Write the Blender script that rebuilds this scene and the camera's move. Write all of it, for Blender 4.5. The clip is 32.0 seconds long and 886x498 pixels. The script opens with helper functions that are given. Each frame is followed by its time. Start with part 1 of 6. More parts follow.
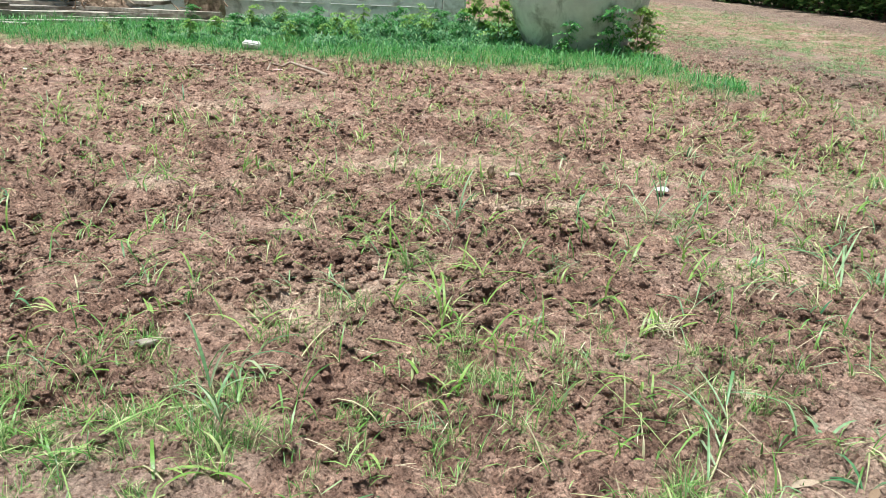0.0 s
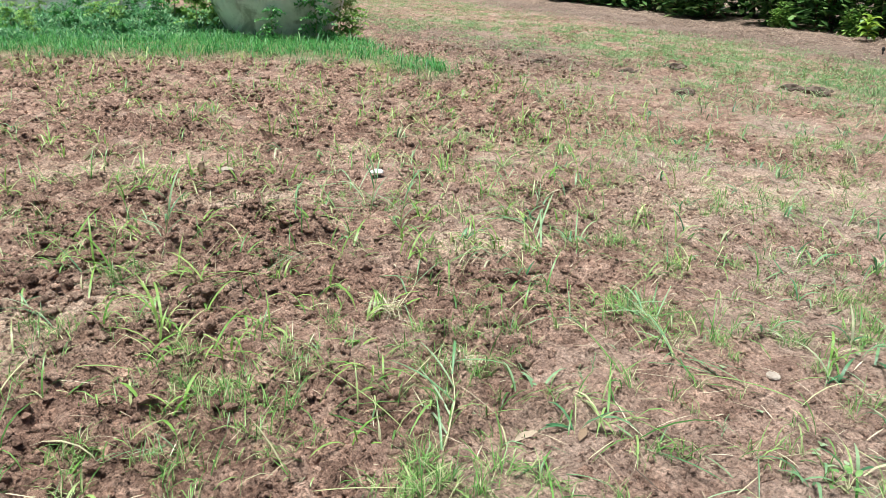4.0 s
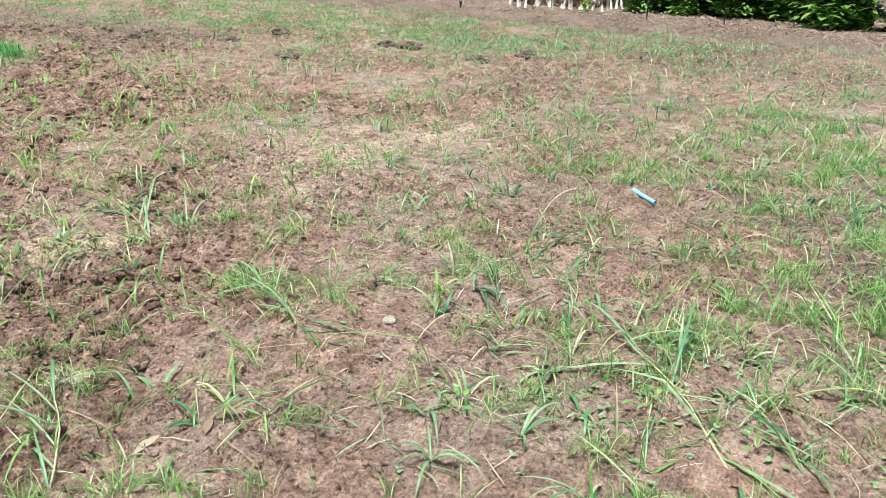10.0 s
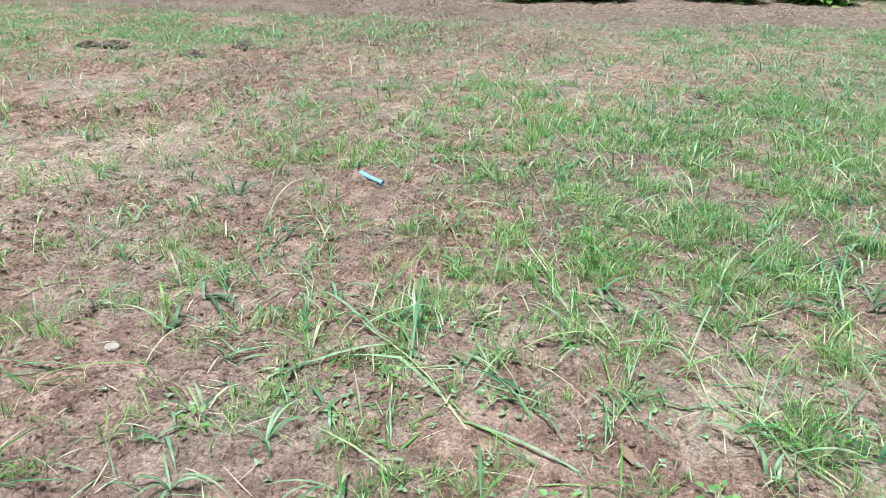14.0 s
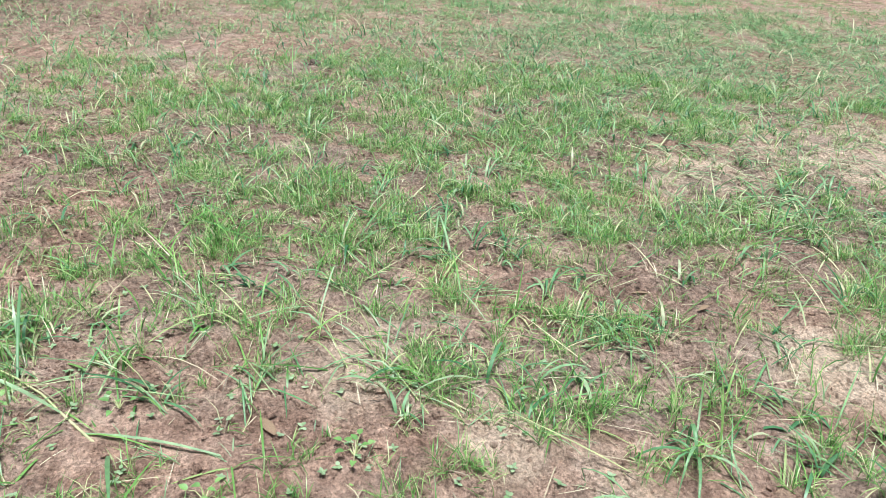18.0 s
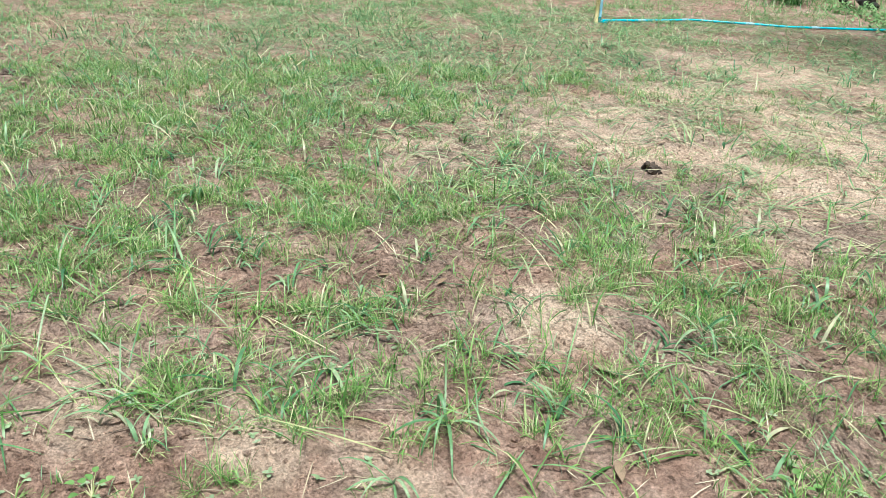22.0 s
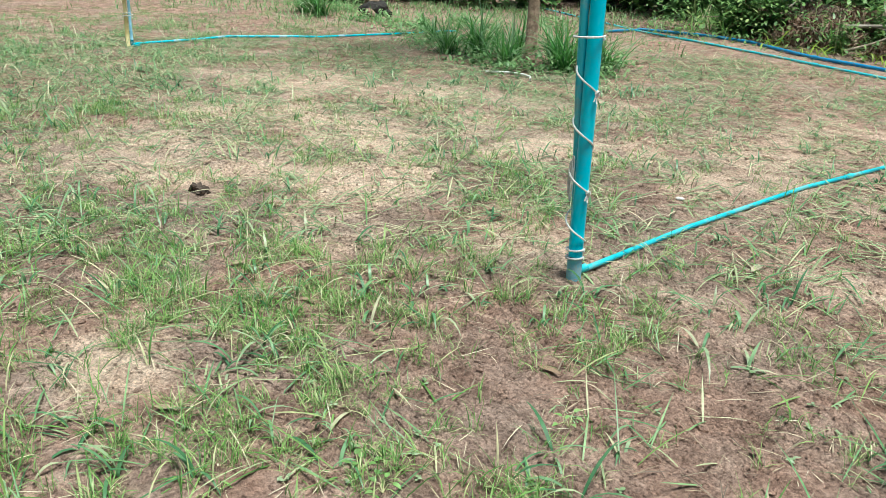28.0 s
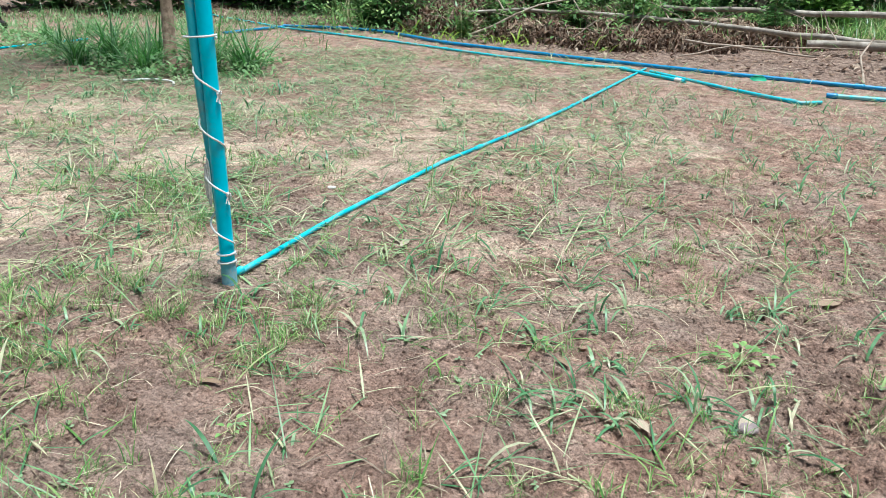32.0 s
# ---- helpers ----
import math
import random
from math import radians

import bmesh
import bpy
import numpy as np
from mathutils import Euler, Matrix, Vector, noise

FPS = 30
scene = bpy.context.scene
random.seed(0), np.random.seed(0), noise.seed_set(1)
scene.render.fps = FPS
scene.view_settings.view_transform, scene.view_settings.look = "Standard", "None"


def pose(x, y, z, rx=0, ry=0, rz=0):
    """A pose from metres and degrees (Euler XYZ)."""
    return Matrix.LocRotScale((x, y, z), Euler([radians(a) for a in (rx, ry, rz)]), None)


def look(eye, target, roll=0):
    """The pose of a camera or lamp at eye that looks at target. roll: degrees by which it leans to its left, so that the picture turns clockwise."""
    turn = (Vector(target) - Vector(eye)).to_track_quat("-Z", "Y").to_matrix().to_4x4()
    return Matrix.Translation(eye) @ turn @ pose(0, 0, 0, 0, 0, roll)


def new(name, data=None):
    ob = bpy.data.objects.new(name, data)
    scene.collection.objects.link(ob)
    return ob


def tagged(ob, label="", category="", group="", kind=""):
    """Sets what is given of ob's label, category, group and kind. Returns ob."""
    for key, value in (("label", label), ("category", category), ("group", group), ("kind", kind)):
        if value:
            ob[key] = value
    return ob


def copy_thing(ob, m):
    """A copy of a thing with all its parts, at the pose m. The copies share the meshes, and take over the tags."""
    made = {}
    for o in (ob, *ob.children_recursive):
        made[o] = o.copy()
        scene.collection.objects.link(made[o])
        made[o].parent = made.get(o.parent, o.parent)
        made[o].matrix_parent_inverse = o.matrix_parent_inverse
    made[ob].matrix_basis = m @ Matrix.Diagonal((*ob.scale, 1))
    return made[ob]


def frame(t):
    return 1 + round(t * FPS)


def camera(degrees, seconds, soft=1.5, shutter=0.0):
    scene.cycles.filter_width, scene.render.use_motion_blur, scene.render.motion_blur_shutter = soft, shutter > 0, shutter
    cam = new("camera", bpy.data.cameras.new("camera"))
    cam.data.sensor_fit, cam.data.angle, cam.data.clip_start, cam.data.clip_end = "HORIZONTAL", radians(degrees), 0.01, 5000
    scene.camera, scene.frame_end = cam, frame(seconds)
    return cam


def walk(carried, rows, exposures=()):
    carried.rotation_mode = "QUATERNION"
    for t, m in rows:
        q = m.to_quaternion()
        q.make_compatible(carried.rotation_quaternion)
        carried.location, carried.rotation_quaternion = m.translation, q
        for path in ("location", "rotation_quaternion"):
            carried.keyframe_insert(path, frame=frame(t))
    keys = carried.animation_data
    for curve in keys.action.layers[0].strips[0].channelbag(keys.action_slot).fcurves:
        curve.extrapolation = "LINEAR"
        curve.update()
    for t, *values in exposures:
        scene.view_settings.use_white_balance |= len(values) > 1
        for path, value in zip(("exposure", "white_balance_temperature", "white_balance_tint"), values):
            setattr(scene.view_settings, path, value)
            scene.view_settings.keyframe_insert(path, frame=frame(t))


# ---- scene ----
EXPOSURES = ((0, 0.50, 6000, 3), (10, 0.53, 5850, 1), (14, 0.51, 5450, 0), (20, 0.44, 5850, 3), (24, 0.37, 5900, -1), (28, 0.31, 5950, -1), (32, 0.39, 5600, 2))
cam = camera(58.37, 32.0, soft=0.7)
# seconds, eye, aim, roll
PATH = [
    (0, (-0.231, 0.147, 1.291), (0.092, 2.946, 0.258), 1.92),
    (0.5, (-0.223, 0.154, 1.293), (0.236, 2.930, 0.252), 2.05),
    (1, (-0.211, 0.162, 1.295), (0.375, 2.908, 0.241), 1.94),
    (1.5, (-0.206, 0.166, 1.298), (0.504, 2.878, 0.231), 1.94),
    (2, (-0.199, 0.163, 1.298), (0.636, 2.838, 0.227), 2.06),
    (2.5, (-0.193, 0.166, 1.295), (0.754, 2.804, 0.225), 1.99),
    (3, (-0.189, 0.170, 1.300), (0.872, 2.767, 0.238), 2.21),
    (3.5, (-0.178, 0.172, 1.303), (0.992, 2.725, 0.247), 2.27),
    (5.5, (-0.143, 0.170, 1.310), (1.423, 2.509, 0.272), 2.42),
    (6, (-0.117, 0.161, 1.309), (1.536, 2.440, 0.273), 2.23),
    (6.5, (-0.102, 0.157, 1.313), (1.639, 2.369, 0.278), 2.04),
    (7, (-0.085, 0.154, 1.311), (1.742, 2.290, 0.263), 1.95),
    (7.5, (-0.069, 0.150, 1.307), (1.833, 2.209, 0.238), 1.93),
    (8, (-0.059, 0.147, 1.306), (1.909, 2.134, 0.218), 1.91),
    (8.5, (-0.047, 0.141, 1.305), (1.986, 2.049, 0.198), 1.80),
    (9, (-0.032, 0.132, 1.301), (2.068, 1.959, 0.182), 1.57),
    (9.5, (-0.015, 0.129, 1.299), (2.151, 1.872, 0.174), 1.46),
    (10, (-0.005, 0.123, 1.299), (2.233, 1.780, 0.183), 1.46),
    (10.5, (-0.003, 0.115, 1.304), (2.304, 1.681, 0.196), 1.50),
    (11, (-0.003, 0.103, 1.307), (2.364, 1.580, 0.203), 1.48),
    (11.5, (0.003, 0.104, 1.306), (2.428, 1.485, 0.204), 1.55),
    (12, (0.015, 0.097, 1.304), (2.488, 1.383, 0.195), 1.26),
    (12.5, (0.038, 0.079, 1.307), (2.552, 1.272, 0.188), 0.63),
    (13, (0.056, 0.067, 1.309), (2.613, 1.157, 0.180), 0.33),
    (13.5, (0.066, 0.057, 1.311), (2.664, 1.030, 0.169), 0.21),
    (14, (0.075, 0.042, 1.306), (2.713, 0.890, 0.155), 0.12),
    (14.5, (0.089, 0.029, 1.303), (2.765, 0.731, 0.143), 0.25),
    (16.5, (0.079, 0.003, 1.320), (2.824, 0.039, 0.112), 1.97),
    (17, (0.088, -0.018, 1.319), (2.822, -0.152, 0.092), 2.33),
    (17.5, (0.094, -0.036, 1.317), (2.813, -0.328, 0.082), 2.55),
    (18, (0.098, -0.056, 1.315), (2.800, -0.497, 0.086), 2.57),
    (18.5, (0.099, -0.070, 1.315), (2.781, -0.650, 0.102), 2.70),
    (19, (0.098, -0.075, 1.316), (2.755, -0.776, 0.112), 2.80),
    (19.5, (0.103, -0.083, 1.312), (2.728, -0.889, 0.106), 2.80),
    (20, (0.097, -0.100, 1.309), (2.690, -1.000, 0.099), 2.60),
    (20.5, (0.092, -0.108, 1.309), (2.651, -1.102, 0.100), 2.56),
    (21, (0.089, -0.115, 1.310), (2.608, -1.203, 0.099), 2.52),
    (21.5, (0.094, -0.127, 1.306), (2.567, -1.314, 0.092), 2.55),
    (22, (0.094, -0.138, 1.306), (2.512, -1.430, 0.090), 2.60),
    (22.5, (0.088, -0.154, 1.309), (2.447, -1.558, 0.097), 2.59),
    (23, (0.087, -0.169, 1.310), (2.380, -1.679, 0.102), 2.62),
    (23.5, (0.087, -0.181, 1.311), (2.314, -1.787, 0.102), 2.79),
    (24, (0.088, -0.194, 1.309), (2.249, -1.889, 0.102), 2.84),
    (24.5, (0.083, -0.206, 1.310), (2.167, -1.999, 0.111), 2.93),
    (25, (0.069, -0.222, 1.310), (2.073, -2.115, 0.126), 2.98),
    (25.5, (0.055, -0.235, 1.312), (1.974, -2.223, 0.144), 2.93),
    (27.5, (0.000, -0.281, 1.317), (1.554, -2.595, 0.207), 2.47),
    (28, (-0.012, -0.294, 1.315), (1.439, -2.678, 0.215), 2.33),
    (28.5, (-0.026, -0.299, 1.319), (1.311, -2.755, 0.232), 2.35),
    (29, (-0.046, -0.308, 1.320), (1.164, -2.836, 0.249), 2.42),
    (29.5, (-0.071, -0.322, 1.317), (0.999, -2.917, 0.257), 2.34),
    (30, (-0.091, -0.331, 1.317), (0.841, -2.979, 0.259), 2.12),
    (30.5, (-0.112, -0.339, 1.316), (0.688, -3.028, 0.253), 1.75),
    (31, (-0.129, -0.344, 1.317), (0.536, -3.067, 0.247), 1.56),
    (31.5, (-0.147, -0.352, 1.316), (0.377, -3.104, 0.243), 1.35),
    (32, (-0.163, -0.356, 1.313), (0.220, -3.131, 0.241), 1.27),
]
walk(cam, [(t, look(eye, aim, roll)) for t, eye, aim, roll in PATH], EXPOSURES)

# ---- sky and sun: bright thinly overcast midday, soft shadows ----
world = bpy.data.worlds.new("sky")
scene.world, world.use_nodes = world, True
sky = world.node_tree.nodes.new("ShaderNodeTexSky")
sky.sky_type, sky.sun_disc = 'NISHITA', False
sky.sun_elevation, sky.sun_rotation = radians(80), radians(281)
sky.air_density, sky.dust_density, sky.ozone_density = 1.0, 4.0, 0.6
world.node_tree.links.new(sky.outputs[0], world.node_tree.nodes["Background"].inputs[0])
world.node_tree.nodes["Background"].inputs[1].default_value = 0.05
sun = new("sun", bpy.data.lights.new("sun", 'SUN'))
sun.data.energy, sun.data.angle, sun.data.color = 5.0, radians(20), (1.0, 0.965, 0.90)
sun.matrix_world = look((-2.6, 0.5, 15.0), (0, 0, 0))


# ---- materials ----
def nodes_of(name):
    m = bpy.data.materials.new(name)
    m.use_nodes = True
    return m, m.node_tree.nodes, m.node_tree.links, m.node_tree.nodes["Principled BSDF"]


def ramp(nodes, stops, smooth=True):
    r = nodes.new("ShaderNodeValToRGB")
    r.color_ramp.interpolation = 'LINEAR' if smooth else 'CONSTANT'
    while len(r.color_ramp.elements) < len(stops):
        r.color_ramp.elements.new(0.5)
    for e, (p, c) in zip(r.color_ramp.elements, stops):
        e.position, e.color = p, (*c, 1)
    return r


def noise_node(nodes, links, coords, scale, detail=5.0, rough=0.6, dist=0.0):
    n = nodes.new("ShaderNodeTexNoise")
    n.inputs["Scale"].default_value, n.inputs["Detail"].default_value = scale, detail
    n.inputs["Roughness"].default_value, n.inputs["Distortion"].default_value = rough, dist
    links.new(coords, n.inputs["Vector"])
    return n.outputs["Fac"]


def mix_rgb(nodes, links, fac, a, b, how='MIX'):
    n = nodes.new("ShaderNodeMix")
    n.data_type, n.blend_type = 'RGBA', how
    for sock, v in ((n.inputs[0], fac), (n.inputs[6], a), (n.inputs[7], b)):
        if isinstance(v, (int, float)):
            sock.default_value = v
        elif isinstance(v, tuple):
            sock.default_value = (*v, 1)
        else:
            links.new(v, sock)
    return n.outputs[2]


def surface(name, low, high, scale=8.0, rough=0.7, bump=0.3, fine=60.0, metal=0.0, stain=None, stain_scale=1.5, coords="Object", vary=0.0, depth=0.01):
    """A worn surface: two colours mixed by grain, an optional stain at a larger scale, and a fine relief."""
    m, nodes, links, bsdf = nodes_of(name)
    tc = nodes.new("ShaderNodeTexCoord").outputs[coords]
    grain = noise_node(nodes, links, tc, scale)
    col = ramp(nodes, ((0.36, low), (0.64, high)))
    links.new(grain, col.inputs[0])
    out = col.outputs[0]
    if stain:
        spots = ramp(nodes, ((0.5, (0, 0, 0)), (0.64, (1, 1, 1))))
        links.new(noise_node(nodes, links, tc, stain_scale, 6, 0.65, 0.6), spots.inputs[0])
        out = mix_rgb(nodes, links, spots.outputs[0], out, stain)
    if vary:
        info = nodes.new("ShaderNodeObjectInfo")
        hsv = nodes.new("ShaderNodeHueSaturation")
        span = nodes.new("ShaderNodeMapRange")
        span.inputs["To Min"].default_value, span.inputs["To Max"].default_value = 1 - vary, 1 + vary
        links.new(info.outputs["Random"], span.inputs["Value"])
        links.new(span.outputs[0], hsv.inputs["Value"])
        links.new(out, hsv.inputs["Color"])
        out = hsv.outputs[0]
    links.new(out, bsdf.inputs["Base Color"])
    bsdf.inputs["Roughness"].default_value, bsdf.inputs["Metallic"].default_value = rough, metal
    b = nodes.new("ShaderNodeBump")
    b.inputs["Strength"].default_value, b.inputs["Distance"].default_value = bump, depth
    links.new(noise_node(nodes, links, tc, fine), b.inputs["Height"])
    links.new(b.outputs[0], bsdf.inputs["Normal"])
    return m


def foliage(name, stops, by_island=True, rough=0.42, through_light=0.35, grain=30.0):
    """Leaves and blades: colour varied piece by piece, with some light passing through."""
    m, nodes, links, bsdf = nodes_of(name)
    if by_island:
        rnd = nodes.new("ShaderNodeNewGeometry").outputs["Random Per Island"]
    else:
        rnd = nodes.new("ShaderNodeObjectInfo").outputs["Random"]
    col = ramp(nodes, stops)
    links.new(rnd, col.inputs[0])
    tc = nodes.new("ShaderNodeTexCoord").outputs["Object"]
    g = ramp(nodes, ((0.3, (0.72, 0.72, 0.72)), (0.75, (1.2, 1.2, 1.1))))
    links.new(noise_node(nodes, links, tc, grain, 3), g.inputs[0])
    out = mix_rgb(nodes, links, 1.0, col.outputs[0], g.outputs[0], 'MULTIPLY')
    links.new(out, bsdf.inputs["Base Color"])
    bsdf.inputs["Roughness"].default_value = rough
    bsdf.inputs["Specular IOR Level"].default_value = 0.45
    tr = nodes.new("ShaderNodeBsdfTranslucent")
    links.new(out, tr.inputs["Color"])
    mx = nodes.new("ShaderNodeMixShader")
    mx.inputs[0].default_value = through_light
    links.new(bsdf.outputs[0], mx.inputs[1])
    links.new(tr.outputs[0], mx.inputs[2])
    links.new(mx.outputs[0], nodes["Material Output"].inputs["Surface"])
    return m


def soil_material():
    """Bare ground: red-brown clods, pale sand and damp grey mud, by the attributes till, sand and damp."""
    m, nodes, links, bsdf = nodes_of("field_soil")
    tc = nodes.new("ShaderNodeTexCoord").outputs["Object"]

    def attr(name):
        a = nodes.new("ShaderNodeAttribute")
        a.attribute_name = name
        return a.outputs["Fac"]

    g1, g2, g3 = (noise_node(nodes, links, tc, s, 7, 0.68) for s in (1.3, 8.0, 75.0))
    firm = ramp(nodes, ((0.36, (0.24, 0.142, 0.105)), (0.5, (0.405, 0.255, 0.194)), (0.64, (0.57, 0.38, 0.297))))
    links.new(g2, firm.inputs[0])
    red = ramp(nodes, ((0.36, (0.20, 0.115, 0.085)), (0.5, (0.385, 0.238, 0.18)), (0.64, (0.54, 0.36, 0.28))))
    links.new(g2, red.inputs[0])
    sand = ramp(nodes, ((0.36, (0.56, 0.40, 0.295)), (0.64, (0.77, 0.595, 0.465))))
    links.new(g2, sand.inputs[0])
    mud = ramp(nodes, ((0.36, (0.33, 0.235, 0.19)), (0.64, (0.52, 0.39, 0.325))))
    links.new(g2, mud.inputs[0])
    patch = ramp(nodes, ((0.46, (0, 0, 0)), (0.6, (0.85, 0.85, 0.85))))
    links.new(g1, patch.inputs[0])
    out = mix_rgb(nodes, links, patch.outputs[0], firm.outputs[0], mud.outputs[0])
    out = mix_rgb(nodes, links, attr("damp"), out, mud.outputs[0])
    out = mix_rgb(nodes, links, attr("till"), out, red.outputs[0])
    out = mix_rgb(nodes, links, attr("sand"), out, sand.outputs[0])
    mulch = ramp(nodes, ((0.40, (0.12, 0.078, 0.058)), (0.5, (0.26, 0.18, 0.14)), (0.60, (0.46, 0.345, 0.275))))
    links.new(noise_node(nodes, links, tc, 14, 8, 0.75, 1.0), mulch.inputs[0])
    out = mix_rgb(nodes, links, attr("mulch"), out, mulch.outputs[0])
    moss = ramp(nodes, ((0.36, (0.11, 0.13, 0.05)), (0.64, (0.28, 0.31, 0.13))))
    links.new(g3, moss.inputs[0])
    out = mix_rgb(nodes, links, attr("moss"), out, moss.outputs[0])
    # mats of dead clippings, dark and grey-brown, partly painted shade under the blades
    thatch = ramp(nodes, ((0.38, (0.13, 0.088, 0.068)), (0.5, (0.235, 0.168, 0.135)), (0.62, (0.37, 0.28, 0.23))))
    links.new(noise_node(nodes, links, tc, 38, 6, 0.75, 1.2), thatch.inputs[0])
    out = mix_rgb(nodes, links, attr("thatch"), out, thatch.outputs[0])
    # crumbly ground is broken into aggregates, each with its own tone; trodden ground is smoother
    lumpy = nodes.new("ShaderNodeMath")
    lumpy.operation, lumpy.use_clamp = 'MULTIPLY_ADD', True
    links.new(attr("till"), lumpy.inputs[0])
    lumpy.inputs[1].default_value = 0.65
    wide = ramp(nodes, ((0.44, (0.12, 0.12, 0.12)), (0.56, (0.5, 0.5, 0.5))))
    links.new(noise_node(nodes, links, tc, 3.1, 4, 0.6), wide.inputs[0])
    links.new(wide.outputs[0], lumpy.inputs[2])
    rough_part = lumpy.outputs[0]
    warp = nodes.new("ShaderNodeMixRGB")
    warp.blend_type = 'LINEAR_LIGHT'
    warp.inputs[0].default_value = 0.018
    links.new(tc, warp.inputs[1])
    wn = nodes.new("ShaderNodeTexNoise")
    wn.inputs["Scale"].default_value = 22
    links.new(tc, wn.inputs["Vector"])
    links.new(wn.outputs["Color"], warp.inputs[2])
    cells = []
    for size in (19.0, 46.0):
        vo = nodes.new("ShaderNodeTexVoronoi")
        vo.inputs["Scale"].default_value = size
        links.new(warp.outputs[0], vo.inputs["Vector"])
        grey = nodes.new("ShaderNodeRGBToBW")
        links.new(vo.outputs["Color"], grey.inputs[0])
        tone = ramp(nodes, ((0.15, (0.76, 0.74, 0.72)), (0.5, (1, 1, 1)), (0.9, (1.24, 1.23, 1.21))))
        links.new(grey.outputs[0], tone.inputs[0])
        out = mix_rgb(nodes, links, 1.0, out, mix_rgb(nodes, links, rough_part, (1.0, 1.0, 1.0), tone.outputs[0]), 'MULTIPLY')
        dome = nodes.new("ShaderNodeMath")
        dome.operation = 'MULTIPLY'
        flip = nodes.new("ShaderNodeMath")
        flip.operation = 'SUBTRACT'
        flip.inputs[0].default_value = 1.0
        links.new(vo.outputs["Distance"], flip.inputs[1])
        links.new(flip.outputs[0], dome.inputs[0])
        links.new(rough_part, dome.inputs[1])
        cells.append(dome.outputs[0])
    speck = ramp(nodes, ((0.40, (0.66, 0.63, 0.61)), (0.49, (0.98, 0.98, 0.98)), (0.60, (1.34, 1.32, 1.30))))
    links.new(g3, speck.inputs[0])
    out = mix_rgb(nodes, links, 0.85, out, speck.outputs[0], 'MULTIPLY')
    each = ramp(nodes, ((0.0, (0.78, 0.76, 0.75)), (0.5, (1, 1, 1)), (1.0, (1.2, 1.19, 1.18))))
    links.new(nodes.new("ShaderNodeNewGeometry").outputs["Random Per Island"], each.inputs[0])
    out = mix_rgb(nodes, links, 1.0, out, each.outputs[0], 'MULTIPLY')
    links.new(out, bsdf.inputs["Base Color"])
    rr = ramp(nodes, ((0.0, (0.9, 0.9, 0.9)), (0.7, (0.75, 0.75, 0.75)), (1.0, (0.3, 0.3, 0.3))))
    links.new(attr("damp"), rr.inputs[0])
    links.new(rr.outputs[0], bsdf.inputs["Roughness"])
    bsdf.inputs["Specular IOR Level"].default_value = 0.3
    before = None
    for source, depth in ((cells[0], 0.035), (cells[1], 0.03), (noise_node(nodes, links, tc, 34, 6, 0.7), 0.022), (noise_node(nodes, links, tc, 120, 4, 0.7), 0.014)):
        b = nodes.new("ShaderNodeBump")
        b.inputs["Strength"].default_value, b.inputs["Distance"].default_value = 1.0, depth
        links.new(source, b.inputs["Height"])
        if before:
            links.new(before, b.inputs["Normal"])
        before = b.outputs[0]
    links.new(before, bsdf.inputs["Normal"])
    return m


SOIL = soil_material()
BLADE = foliage("grass_blade", ((0, (0.07, 0.18, 0.04)), (0.4, (0.21, 0.41, 0.105)), (0.72, (0.36, 0.55, 0.18)), (0.88, (0.57, 0.60, 0.32)), (1, (0.76, 0.69, 0.47))), True, 0.36)
FAR_BLADE = foliage("far_grass_blade", ((0, (0.11, 0.25, 0.08)), (0.5, (0.20, 0.37, 0.13)), (0.8, (0.32, 0.47, 0.21)), (1, (0.60, 0.57, 0.38))))
YOUNG = foliage("young_blade", ((0, (0.16, 0.33, 0.06)), (0.5, (0.31, 0.50, 0.12)), (0.85, (0.45, 0.61, 0.20)), (1, (0.64, 0.64, 0.36))), True, 0.36)
LUSH = foliage("lush_blade", ((0, (0.04, 0.17, 0.045)), (0.5, (0.085, 0.31, 0.075)), (0.85, (0.17, 0.43, 0.12)), (1, (0.32, 0.50, 0.19))))
BROAD = foliage("broad_leaf_blade", ((0, (0.12, 0.27, 0.12)), (0.5, (0.26, 0.44, 0.22)), (1, (0.46, 0.60, 0.38))), False, 0.36)
BROAD_MANY = foliage("seedling_blade", ((0, (0.06, 0.18, 0.08)), (0.45, (0.16, 0.34, 0.16)), (0.78, (0.33, 0.50, 0.28)), (0.92, (0.52, 0.57, 0.37)), (1, (0.66, 0.60, 0.42))), True, 0.36)
CUT_BLADE = foliage("cut_blade", ((0, (0.07, 0.19, 0.08)), (0.35, (0.17, 0.35, 0.15)), (0.65, (0.33, 0.49, 0.24)), (0.85, (0.54, 0.57, 0.34)), (1, (0.74, 0.66, 0.47))), True, 0.4, 0.25)
STALK = foliage("stalk", ((0, (0.44, 0.52, 0.22)), (0.5, (0.60, 0.60, 0.33)), (1, (0.74, 0.66, 0.45))), False, 0.5, 0.15)
STRAW = foliage("straw", ((0, (0.34, 0.26, 0.18)), (0.5, (0.56, 0.46, 0.33)), (1, (0.78, 0.70, 0.55))), True, 0.7, 0.1)
WEED = foliage("weed_leaf", ((0, (0.14, 0.28, 0.10)), (0.6, (0.25, 0.42, 0.17)), (1, (0.40, 0.55, 0.28))))
CLOVER = foliage("round_weed_leaf", ((0, (0.26, 0.38, 0.19)), (0.6, (0.38, 0.50, 0.30)), (1, (0.48, 0.59, 0.40))), True, 0.5)
SHRUB = foliage("shrub_leaf", ((0, (0.09, 0.20, 0.06)), (0.5, (0.17, 0.33, 0.10)), (0.85, (0.27, 0.44, 0.14)), (1, (0.42, 0.52, 0.2))), True, 0.42)
